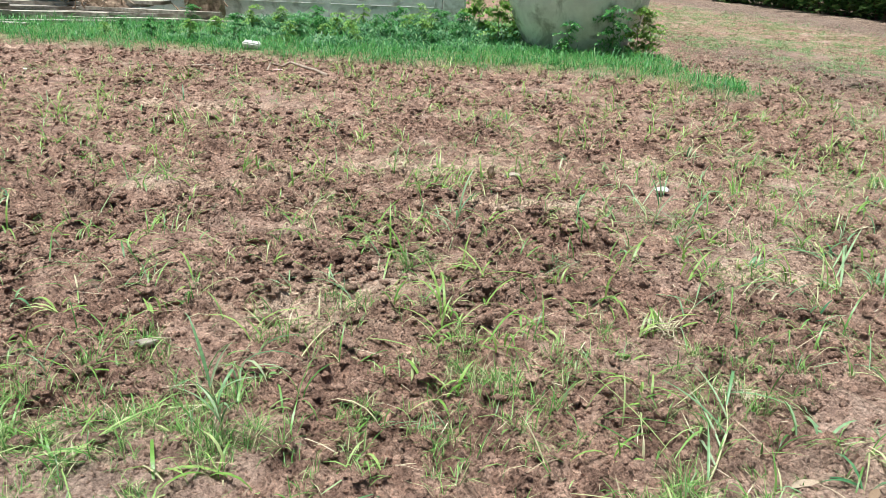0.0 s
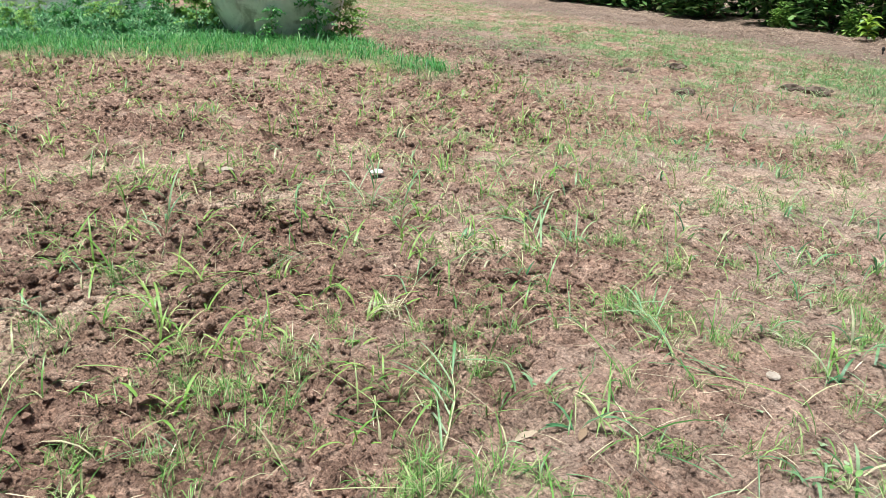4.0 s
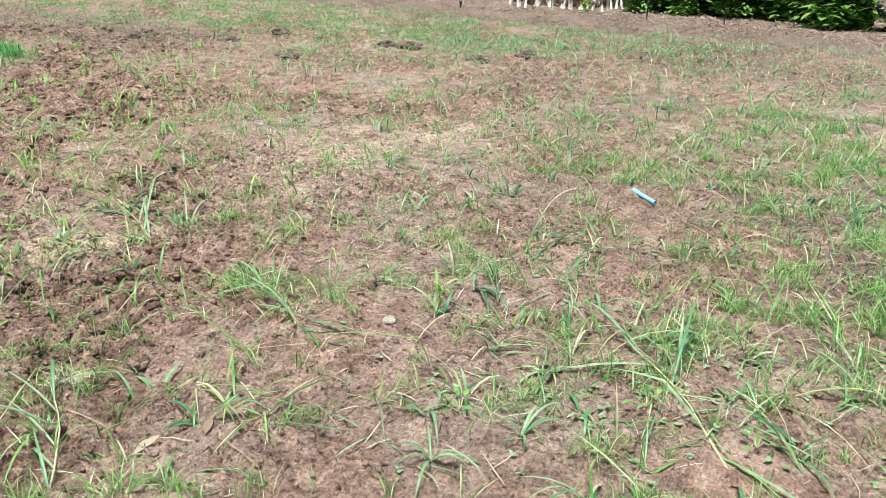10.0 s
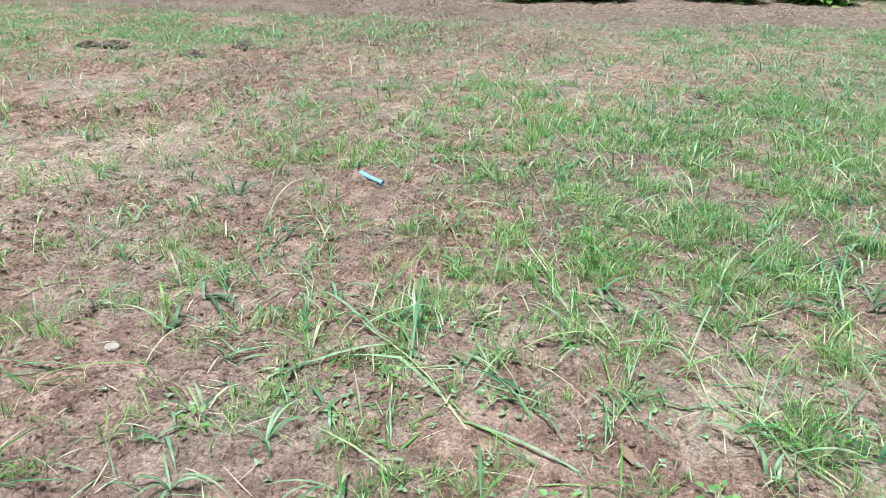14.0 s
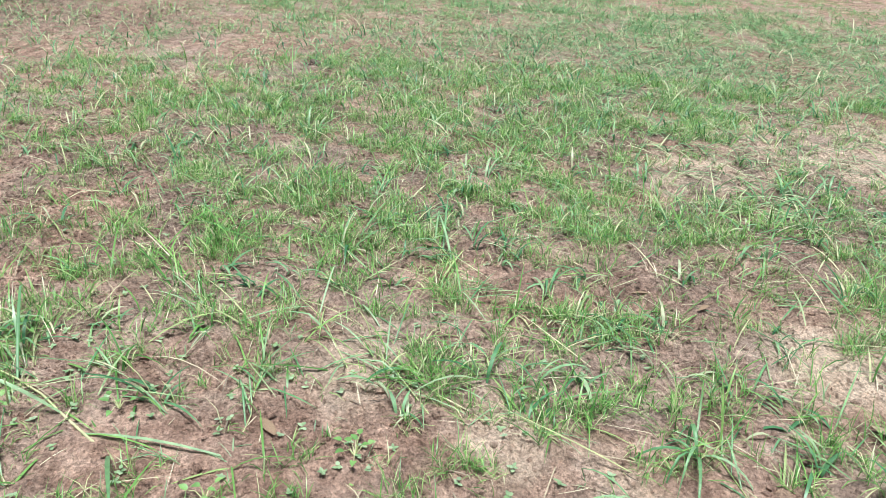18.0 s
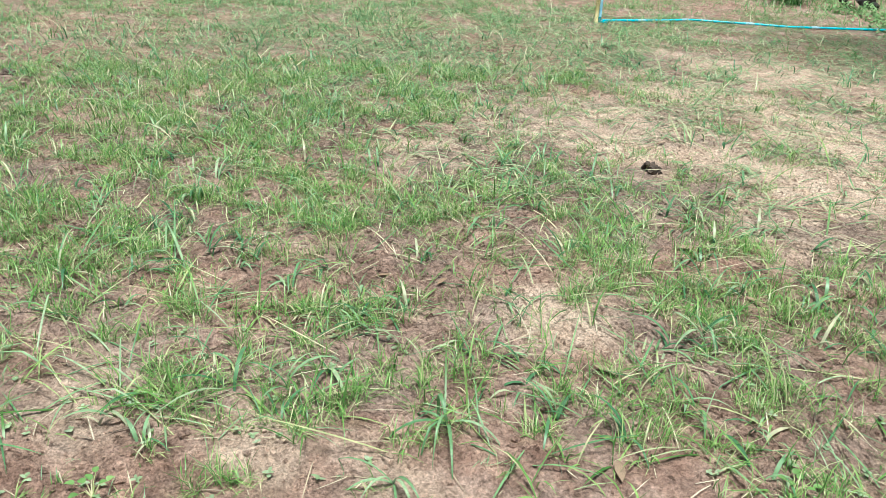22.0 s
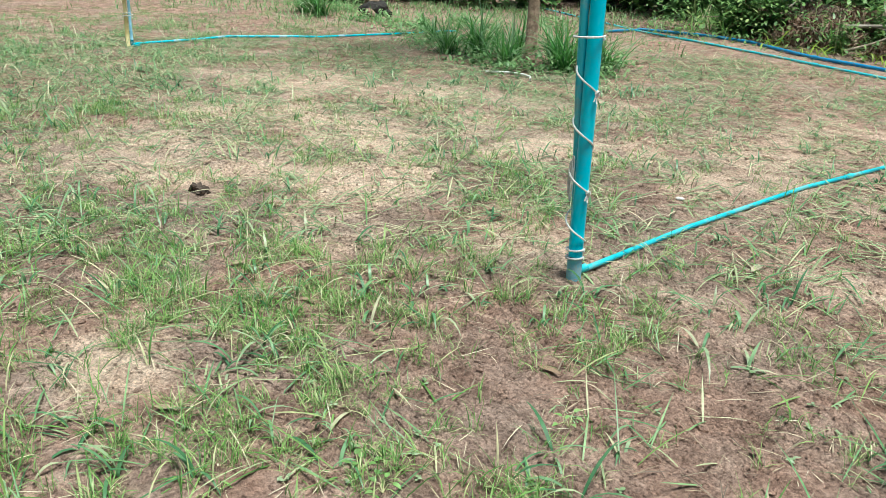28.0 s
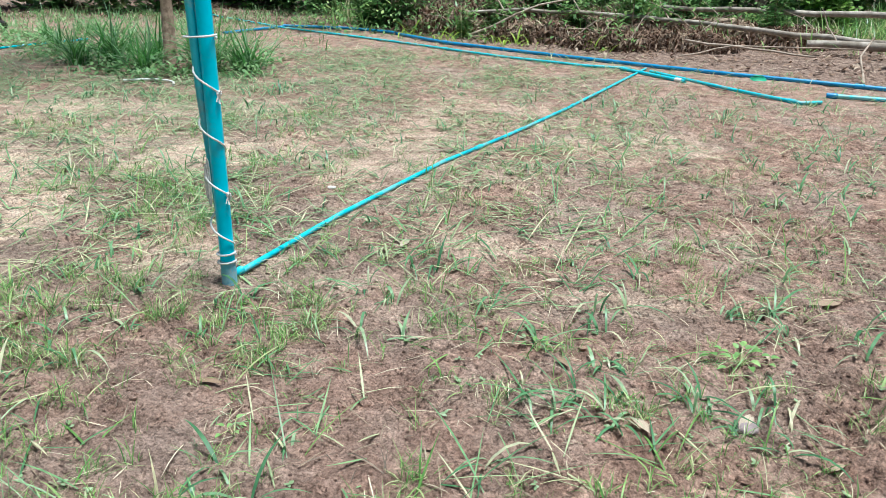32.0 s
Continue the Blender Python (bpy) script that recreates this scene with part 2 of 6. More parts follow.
BRIGHT = foliage("bright_shrub_leaf", ((0, (0.15, 0.30, 0.06)), (0.6, (0.29, 0.50, 0.11)), (1, (0.46, 0.60, 0.18))), True, 0.42)
DRY_LEAF = foliage("dry_leaf", ((0, (0.07, 0.038, 0.026)), (0.45, (0.17, 0.095, 0.062)), (0.85, (0.30, 0.19, 0.13)), (1, (0.50, 0.39, 0.30))), True, 0.75, 0.12)
CLIPPING = foliage("dead_clipping", ((0, (0.10, 0.075, 0.055)), (0.5, (0.20, 0.155, 0.12)), (0.85, (0.34, 0.27, 0.2)), (1, (0.55, 0.46, 0.34))), True, 0.8, 0.1)
FALLEN = foliage("fallen_leaf", ((0, (0.26, 0.17, 0.11)), (0.5, (0.40, 0.29, 0.21)), (1, (0.54, 0.44, 0.35))), False, 0.75, 0.1)
CHIP = foliage("mulch_chip", ((0, (0.22, 0.125, 0.095)), (0.5, (0.42, 0.285, 0.225)), (1, (0.64, 0.50, 0.41))), True, 0.85, 0.05)
BARK = surface("bark", (0.16, 0.105, 0.07), (0.38, 0.27, 0.19), 18, 0.9, 0.9, 50)
LOG = surface("weathered_log", (0.24, 0.20, 0.165), (0.48, 0.42, 0.355), 12, 0.85, 0.6, 70, stain=(0.2, 0.16, 0.12))
TWIG = surface("twig", (0.26, 0.19, 0.14), (0.47, 0.38, 0.30), 20, 0.85, 0.4, 90)
PVC = surface("blue_pvc", (0.012, 0.58, 0.80), (0.02, 0.70, 0.90), 5, 0.28, 0.05, 60, stain=(0.03, 0.54, 0.70), stain_scale=6)
PVC_DARK = surface("deep_blue_pvc", (0.012, 0.19, 0.43), (0.02, 0.27, 0.54), 5, 0.35, 0.05, 60, stain=(0.06, 0.26, 0.42), stain_scale=5)
PVC_TEAL = surface("teal_pvc", (0.03, 0.45, 0.55), (0.07, 0.58, 0.68), 5, 0.42, 0.05, 60, stain=(0.24, 0.44, 0.44), stain_scale=5)
PVC_FADED = surface("faded_pvc", (0.24, 0.54, 0.72), (0.40, 0.69, 0.85), 8, 0.5, 0.1, 60)
WHITE_PVC = surface("white_plastic", (0.68, 0.66, 0.62), (0.82, 0.81, 0.78), 10, 0.45, 0.1, 60, stain=(0.5, 0.44, 0.36), stain_scale=8)
PVC_FOOT = surface("mud_faded_pvc", (0.16, 0.50, 0.62), (0.36, 0.58, 0.66), 14, 0.6, 0.2, 60, stain=(0.42, 0.44, 0.42), stain_scale=14)
ROPE = surface("white_cord", (0.66, 0.65, 0.62), (0.85, 0.84, 0.81), 60, 0.8, 0.6, 300)
CEMENT = surface("cement", (0.74, 0.73, 0.71), (0.89, 0.88, 0.86), 5, 0.9, 0.4, 50, stain=(0.40, 0.39, 0.36), stain_scale=2.6)
PAINT = surface("whitewash", (0.74, 0.73, 0.71), (0.87, 0.86, 0.84), 4, 0.8, 0.3, 60, stain=(0.42, 0.40, 0.35), stain_scale=2.5)
PLANK = surface("grey_plank", (0.27, 0.23, 0.19), (0.52, 0.47, 0.41), 14, 0.85, 0.5, 60, stain=(0.18, 0.15, 0.12), vary=0.2)
BAMBOO = surface("yellow_bamboo", (0.58, 0.47, 0.20), (0.76, 0.65, 0.36), 8, 0.5, 0.2, 60)
STAKE = surface("pale_stake", (0.52, 0.47, 0.41), (0.76, 0.70, 0.62), 12, 0.85, 0.4, 60, vary=0.2)
CHAR = surface("charred_wood", (0.01, 0.009, 0.008), (0.045, 0.038, 0.032), 12, 0.9, 0.8, 60)
DRY_HEAP = surface("dry_heap", (0.20, 0.14, 0.10), (0.48, 0.36, 0.25), 14, 0.95, 1.0, 40, depth=0.05)
STONE = surface("pale_stone", (0.31, 0.25, 0.20), (0.47, 0.39, 0.325), 20, 0.85, 0.4, 90)
TARP = surface("blue_tarp", (0.02, 0.30, 0.48), (0.04, 0.45, 0.62), 6, 0.4, 0.3, 30)
BLACK = surface("black_plastic", (0.012, 0.012, 0.012), (0.03, 0.03, 0.03), 20, 0.5, 0.2, 80)
GREEN_PLASTIC = surface("green_plastic", (0.03, 0.35, 0.18), (0.06, 0.48, 0.26), 20, 0.45, 0.1, 80)
DARK_SOIL = surface("dark_damp_soil", (0.08, 0.055, 0.042), (0.19, 0.135, 0.103), 14, 0.95, 0.9, 60)
DUNG = surface("dark_dung", (0.05, 0.036, 0.027), (0.14, 0.10, 0.074), 25, 0.95, 0.9, 100)


# ---- numbers for the lie of the land ----
RNG = np.random.default_rng(7)
TABLE = RNG.random((256, 256))
TABLE_B = RNG.random((256, 256))
TABLE_C = RNG.random((256, 256))


def value_noise(x, y):
    i, j = np.floor(x).astype(int), np.floor(y).astype(int)
    u, v = x - i, y - j
    u, v = u * u * (3 - 2 * u), v * v * (3 - 2 * v)
    a, b = TABLE[i % 256, j % 256], TABLE[(i + 1) % 256, j % 256]
    c, d = TABLE[i % 256, (j + 1) % 256], TABLE[(i + 1) % 256, (j + 1) % 256]
    return (a * (1 - u) + b * u) * (1 - v) + (c * (1 - u) + d * u) * v


def fbm(x, y, octaves=4):
    total, amp, size = 0.0, 0.5, 1.0
    for k in range(octaves):
        total = total + amp * value_noise(x * size + 17.3 * k, y * size + 5.7 * k)
        amp, size = amp * 0.55, size * 2.03
    return total


def lumps(x, y, cell, share=0.75):
    """Heights of rounded lumps of about half a cell, scattered one to a cell; some cells are empty."""
    gx, gy = x / cell, y / cell
    i, j = np.floor(gx).astype(int), np.floor(gy).astype(int)
    best = np.zeros_like(gx)
    for di in (-1, 0, 1):
        for dj in (-1, 0, 1):
            a, b = (i + di) % 256, (j + dj) % 256
            px, py = i + di + TABLE[a, b], j + dj + TABLE_B[a, b]
            size = TABLE_C[a, b]
            r = np.where(size < share, 0.28 + 0.45 * size, 0.0)
            d2 = (gx - px) ** 2 * (0.7 + 0.9 * TABLE_B[b, a]) + (gy - py) ** 2 * (0.7 + 0.9 * TABLE_C[b, a])
            best = np.maximum(best, np.sqrt(np.clip(r * r - d2, 0, None)))
    return best * cell


def soft(v):
    return 1 / (1 + np.exp(-np.clip(v, -30, 30)))


def patches(x, y, rows):
    """The strongest of some soft round patches: x, y, half widths, strength."""
    out = np.zeros_like(x)
    for px, py, rx, ry, k in rows:
        out = np.maximum(out, k * np.exp(-(((x - px) / rx) ** 2 + ((y - py) / ry) ** 2)))
    return out


CLODDY = ((6.3, 6.2, 0.9, 0.9, 0.7), (6.3, 5.3, 0.5, 0.3, 0.8), (2.8, 1.05, 0.5, 0.3, 0.45), (5.6, 11.5, 1.1, 3.0, 0.75), (9.6, 3.4, 1.6, 1.2, 0.9), (9.4, 1.9, 1.3, 0.7, 0.8), (8.2, 2.7, 0.8, 0.5, 0.6),
          (-1.35, -2.5, 0.6, 0.8, 0.8), (1.9, 1.5, 0.5, 0.35, 0.35), (4.2, 2.0, 0.5, 0.5, 0.3), (3.2, 0.5, 0.4, 0.3, 0.3))
SANDY = ((3.95, -3.4, 0.9, 0.8, 1.0), (2.65, -3.8, 0.6, 0.6, 0.8), (3.9, -2.1, 0.3, 0.35, 0.9), (2.3, -3.1, 0.35, 0.28, 0.9), (2.0, -1.62, 0.22, 0.16, 0.9),
         (2.2, -0.14, 0.3, 0.14, 0.5), (1.75, -0.5, 0.25, 0.14, 0.5), (1.25, -3.35, 0.45, 0.3, 0.75), (-0.3, 3.1, 0.7, 0.3, 0.4), (0.2, 5.3, 1.0, 0.4, 0.3),
         (3.6, 3.4, 1.2, 0.5, 0.35), (1.1, -5.5, 1.2, 1.2, 0.45), (4.6, -4.6, 1.0, 0.6, 0.6), (3.2, -4.4, 0.7, 0.5, 0.7), (2.6, -4.15, 0.35, 0.3, 0.8), (0.6, -6.8, 1.4, 0.9, 0.35), (-0.8, -6.2, 1.0, 0.7, 0.35), (2.05, -1.7, 0.25, 0.15, 0.6), (1.5, -0.75, 0.3, 0.15, 0.5), (5.0, -6.0, 1.2, 0.7, 0.55), (3.8, -6.4, 1.1, 0.6, 0.55), (0.6, 4.4, 0.5, 0.2, 0.5), (-0.9, 4.9, 0.6, 0.2, 0.45), (1.6, 5.4, 0.4, 0.2, 0.45), (-1.7, 7.4, 0.8, 0.25, 0.4), (1.7, 3.3, 0.3, 0.2, 0.5),
         (2.3, -5.3, 1.3, 0.6, 0.75), (3.6, -5.0, 1.0, 0.5, 0.8), (2.9, -6.6, 1.4, 0.6, 0.5), (0.1, -3.9, 0.5, 0.25, 0.5), (-0.6, -3.3, 0.4, 0.2, 0.4))
DAMP = ((-1.0, 1.75, 0.7, 0.3, 1.0), (0.95, 1.9, 0.5, 0.4, 0.8), (3.6, 7.9, 0.25, 0.5, 1.0), (3.3, 2.8, 0.6, 0.4, 0.6), (1.95, 1.3, 0.6, 0.5, 0.5), (4.4, 2.5, 0.8, 0.3, 0.5), (3.5, 3.3, 1.3, 1.0, 0.65), (5.2, 3.4, 1.6, 0.9, 0.55), (2.6, 2.2, 0.7, 0.5, 0.5))
GREEN = ((-1.15, 2.1, 0.6, 0.35, 0.75), (0.35, 2.5, 0.5, 0.25, 0.6), (-0.35, 3.0, 0.4, 0.2, 0.35), (1.15, 2.3, 0.4, 0.2, 0.45), (1.7, 2.4, 0.35, 0.2, 0.35),
         (2.6, -2.3, 0.65, 0.55, 1.0), (7.3, -0.5, 1.4, 1.1, 1.0), (6.3, 1.4, 1.0, 0.6, 0.6), (5.0, -1.2, 1.6, 1.5, 0.75), (2.6, -0.8, 1.2, 0.9, 0.55),
         (7.5, -4.3, 2.0, 2.0, 0.7), (9.2, 10.5, 2.0, 6.0, 1.0), (8.4, 6.2, 2.0, 1.3, 0.95), (10.3, 5.0, 1.0, 2.0, 0.7), (3.2, -0.2, 0.9, 0.6, 0.5), (7.6, 12.5, 1.5, 3.0, 0.7), (5.8, 18.5, 2.2, 4.0, 1.2), (8.5, 22.0, 3.0, 6.0, 1.2), (8.6, 14.5, 2.2, 4.5, 1.0), (-0.1, 2.15, 0.5, 0.2, 0.4), (0.7, 1.7, 0.3, 0.2, 0.45), (-0.9, 2.8, 0.4, 0.25, 0.3), (2.2, 3.2, 0.35, 0.25, 0.3), (1.9, 0.4, 0.5, 0.4, 0.35), (2.0, -1.2, 0.7, 0.6, 0.65), (1.5, -2.2, 0.6, 0.5, 0.7), (0.9, -2.7, 0.6, 0.4, 0.5), (3.6, -0.9, 1.2, 0.8, 0.8), (5.8, -3.2, 1.0, 0.8, 0.7),
         (6.6, -2.4, 1.8, 1.4, 0.9), (7.2, -5.6, 1.6, 1.2, 0.6), (9.5, -5.0, 2.2, 2.5, 0.7), (10.5, -8.5, 2.4, 2.6, 0.8), (3.6, -2.5, 0.7, 0.35, 0.7), (2.2, -2.75, 0.5, 0.35, 0.8), (9.0, -1.6, 1.6, 1.6, 0.7), (7.6, -8.2, 1.4, 1.2, 0.5))


def bank(x, y):
    """1 on the strip of uncut grass before the wall and the jar."""
    front = np.interp(x, (-9, -5.2, -2.8, -0.5, 2.3, 3.2, 3.75), (13.0, 12.2, 11.6, 10.6, 9.9, 9.35, 8.2))
    return soft((y - front) / 0.08) * soft((4.0 + 0.12 * np.sin(3 * y) - x) / 0.06) * soft((17.2 - y) / 0.1)


def turned(x, y):
    """1 on the freshly turned wedge to the north."""
    edge = np.interp(y, (1.5, 2.7, 4.0, 5.8, 7.3, 11.0, 17.0), (0.85, 1.9, 3.0, 4.3, 5.4, 6.4, 7.0))
    wob = 1.1 * (fbm(x * 0.8, y * 0.8, 3) - 0.45)
    return soft((edge - x + wob) / 0.33) * soft((y - 1.75 + 0.4 * wob) / 0.15)


def tilled(x, y):
    t = turned(x, y)
    broken = 0.22 + 0.85 * soft((fbm(x * 1.5 + 40, y * 1.5, 4) - 0.44) / 0.03)
    crumbly = (0.3 + 0.6 * soft((y - 3.0) / 0.4)) * soft((fbm(x * 1.6 + 11, y * 1.6 + 3, 4) - 0.485 + 0.03 * soft((y - 1.5) / 0.4)) / 0.03) * (1 - patches(x, y, SANDY).clip(0, 1))
    return np.clip(np.maximum(np.maximum(t * broken, crumbly), patches(x, y, CLODDY)), 0, 1) * (1 - bank(x, y))


def mulched(x, y):
    edge = 11.5 + 0.5 * (fbm(y * 0.6, x * 0.2 + 3, 3) - 0.5)
    return soft((x - edge) / 0.25) * soft((y + 3.0) / 0.6)


def forest(x, y):
    """1 on the litter under the trees to the south."""
    edge = np.interp(x, (-6, -3.5, -1, 0.5, 2.5, 4.5, 7, 12), (-9.0, -9.6, -10.6, -11.6, -13.4, -13.6, -13.6, -12.0))
    return soft((edge - y) / 0.15)


def greenness(x, y):
    base = 0.05 + 0.07 * soft((x - 1.5 - 0.25 * np.abs(y)) / 0.4) + 0.17 * soft((-y) / 0.8) * (1 - 0.6 * soft((0.8 - x) / 0.3) * soft((-1.6 - y) / 0.3))
    base = base + 0.44 * soft((x - 1.6) / 0.4) * soft((0.9 - y) / 0.6) * soft((y + 5.5) / 0.8)
    base = base * (1 - 0.6 * soft((-2.7 - y) / 0.3) * soft((5.5 - x) / 0.5))
    gate = 0.25 + 1.25 * soft((fbm(x * 2.2, y * 2.2 + 9, 3) - 0.45) / 0.04)
    g = np.maximum(base * (1 - 0.75 * tilled(x, y)), patches(x, y, GREEN)) * gate * (0.12 + 1.7 * soft((fbm(x * 8 + 5, y * 8, 2) - 0.42) / 0.02))
    return np.clip(g * (1 - patches(x, y, SANDY).clip(0, 1)) ** 1.5 * (1 - mulched(x, y)) * (1 - forest(x, y)), 0, 1.2)


def sanded(x, y):
    """Bare pale sand, in patches with ragged edges."""
    s = patches(x, y, SANDY)
    return soft((s + 0.9 * (fbm(x * 3.3 + 70, y * 3.3, 4) - 0.5) - 0.28) / 0.06) * np.clip(0.45 + 0.8 * s, 0, 1)


def thatched(x, y):
    """1 on mats of dead grass clippings, which thicken to the south and east."""
    where = soft((x - 1.3 + 0.2 * y) / 0.5) * soft((1.6 - y) / 0.5) + soft((-1.2 - y) / 0.4)
    spots = soft((fbm(x * 1.9 + 60, y * 1.9 + 8, 4) - 0.46) / 0.02) * (0.35 + 0.65 * soft((fbm(x * 9, y * 9 + 50, 3) - 0.43) / 0.03))
    moist = patches(x, y, ((9.8, 3.6, 1.7, 1.5, 1.0), (8.8, 5.8, 1.3, 0.7, 0.6), (9.3, 1.9, 1.3, 0.6, 0.7), (6.0, 11.3, 1.3, 3.8, 1.0), (7.2, 4.1, 1.3, 0.45, 0.6), (6.2, 2.75, 0.9, 0.5, 0.55)))
    moist = moist * (0.3 + 0.7 * soft((fbm(x * 3.1 + 6, y * 3.1 + 80, 4) - 0.45) / 0.03))
    rim = soft((x - 10.7 - 0.8 * (fbm(x * 0.9, y * 0.9 + 31, 3) - 0.5)) / 0.2) * soft((12.7 - x) / 0.25) * soft((y + 2.0) / 0.6) * (0.45 + 0.55 * soft((fbm(x * 4, y * 4 + 12, 3) - 0.45) / 0.04))
    moist = np.maximum(moist, 0.9 * rim)
    where = where * (1 - 0.7 * soft((1.4 - x) / 0.3) * soft((-3.8 - y) / 0.4))
    return moist + (1 - moist) * np.clip(where, 0, 1) * spots * (0.3 + 0.52 * soft((np.hypot(x, y) - 3.3) / 0.3)) * (0.25 + 0.75 * soft((6.3 - np.hypot(x, y)) / 0.4)) * (1 - mulched(x, y)) * (1 - forest(x, y)) * (1 - 0.5 * patches(x, y, ((3.95, -3.4, 0.7, 0.5, 1.0),)))


def crumbled(x, y):
    """Where loose clods lie on the firm ground, in clusters."""
    return soft((fbm(x * 2.6 + 21, y * 2.6 + 77, 4) - 0.48) / 0.02) * (0.45 + 0.55 * soft((y + 1.0) / 0.6)) * (1 - forest(x, y))


def height(x, y):
    x, y = np.asarray(x, float), np.asarray(y, float)
    t = tilled(x, y)
    low = 0.05 * (fbm(x * 0.5, y * 0.5, 3) - 0.45) + 0.03 * (fbm(x * 3, y * 3, 3) - 0.45) * (0.4 + 0.6 * t)
    wx, wy = x + 0.06 * fbm(x * 9, y * 9, 2) + 0.03 * fbm(x * 31, y * 31, 2), y + 0.06 * fbm(x * 9 + 30, y * 9, 2) + 0.03 * fbm(x * 31 + 7, y * 31, 2)
    clods = t * (0.34 * lumps(wx, wy, 0.24, 0.4) + 0.62 * lumps(wx + 3, wy + 7, 0.105, 0.6)) + (0.15 + 0.85 * t) * 0.6 * lumps(wx + 11, wy, 0.052, 0.6)
    fine = (0.026 + 0.05 * t) * (fbm(x * 20, y * 20, 4) - 0.45)
    return low + clods * 1.25 - 0.042 * t - 0.004 + fine + 0.05 * bank(x, y) + 0.05 * mulched(x, y) * (fbm(x * 4, y * 4, 3))


def z_at(x, y):
    return float(height(np.array([x]), np.array([y]))[0])


# ---- mesh helpers ----
def mesh_of(name, verts, quads=None, tris=None, material=None, smooth=True):
    """A mesh straight from arrays."""
    me = bpy.data.meshes.new(name)
    quads = np.zeros((0, 4), int) if quads is None else np.asarray(quads)
    tris = np.zeros((0, 3), int) if tris is None else np.asarray(tris)
    loops = np.concatenate([quads.ravel(), tris.ravel()]).astype(np.int32)
    counts = np.concatenate([np.full(len(quads), 4), np.full(len(tris), 3)]).astype(np.int32)
    me.vertices.add(len(verts))
    me.vertices.foreach_set("co", np.asarray(verts, np.float32).ravel())
    me.loops.add(len(loops))
    me.loops.foreach_set("vertex_index", loops)
    me.polygons.add(len(counts))
    me.polygons.foreach_set("loop_start", np.concatenate([[0], np.cumsum(counts)[:-1]]).astype(np.int32))
    me.polygons.foreach_set("use_smooth", np.full(len(counts), smooth))
    me.update(calc_edges=True)
    if material:
        me.materials.append(material)
    return me


def part(name, me, parent=None, label="", at=None):
    ob = new(name, me)
    if parent is not None:
        ob.parent = parent
    if at is not None:
        ob.matrix_basis = at
    if label:
        ob["label"] = label
    return ob


def thing(name, at, label, category, group="", me=None, kind=""):
    ob = new(name, me)
    ob.matrix_basis = at
    return tagged(ob, label, category, group, kind)


def bm_mesh(name, bm, material, smooth=False):
    me = bpy.data.meshes.new(name)
    bmesh.ops.recalc_face_normals(bm, faces=bm.faces)
    bm.to_mesh(me)
    bm.free()
    me.materials.append(material)
    if smooth:
        me.polygons.foreach_set("use_smooth", np.full(len(me.polygons), True))
    return me


def tube(name, path, radii, material, sides=8, hollow=False, ends=True):
    """A round bar or pipe along a path; radii: one or one a point."""
    path = [Vector(p) for p in path]
    radii = [radii] * len(path) if isinstance(radii, (int, float)) else radii
    verts, quads, tris = [], [], []
    up = Vector((0, 0, 1))
    for k, p in enumerate(path):
        d = (path[min(k + 1, len(path) - 1)] - path[max(k - 1, 0)]).normalized()
        ref = up if abs(d.z) < 0.9 else Vector((1, 0, 0))
        a = d.cross(ref).normalized()
        b = d.cross(a)
        for s in range(sides):
            w = 2 * math.pi * s / sides
            verts.append(p + radii[k] * (math.cos(w) * a + math.sin(w) * b))
    for k in range(len(path) - 1):
        for s in range(sides):
            quads.append((k * sides + s, k * sides + (s + 1) % sides, (k + 1) * sides + (s + 1) % sides, (k + 1) * sides + s))
    if ends:
        for k, rev in ((0, True), (len(path) - 1, False)):
            depth = -0.03 if hollow else 0.0
            d = (path[1] - path[0]).normalized() if k == 0 else (path[-2] - path[-1]).normalized()
            c = len(verts)
            verts.append(path[k] + (d * 0.04 if hollow else Vector((0, 0, 0))))
            for s in range(sides):
                a, b = k * sides + s, k * sides + (s + 1) % sides
                tris.append((c, b, a) if not rev else (c, a, b))
    return mesh_of(name, verts, quads, tris, material)


def rock(name, size, material, seed, squash=(1, 1, 0.6), rough=0.35, div=2):
    bm = bmesh.new()
    bmesh.ops.create_icosphere(bm, subdivisions=div, radius=size)
    for v in bm.verts:
        n = noise.noise(v.co / size * 1.3 + Vector((seed * 3.1, seed * 1.7, 0))) + 0.5 * noise.noise(v.co / size * 3.1 + Vector((0, seed * 2.3, 5)))
        v.co *= 1 + rough * n
        v.co = Vector((v.co.x * squash[0], v.co.y * squash[1], v.co.z * squash[2]))
    return bm_mesh(name, bm, material)


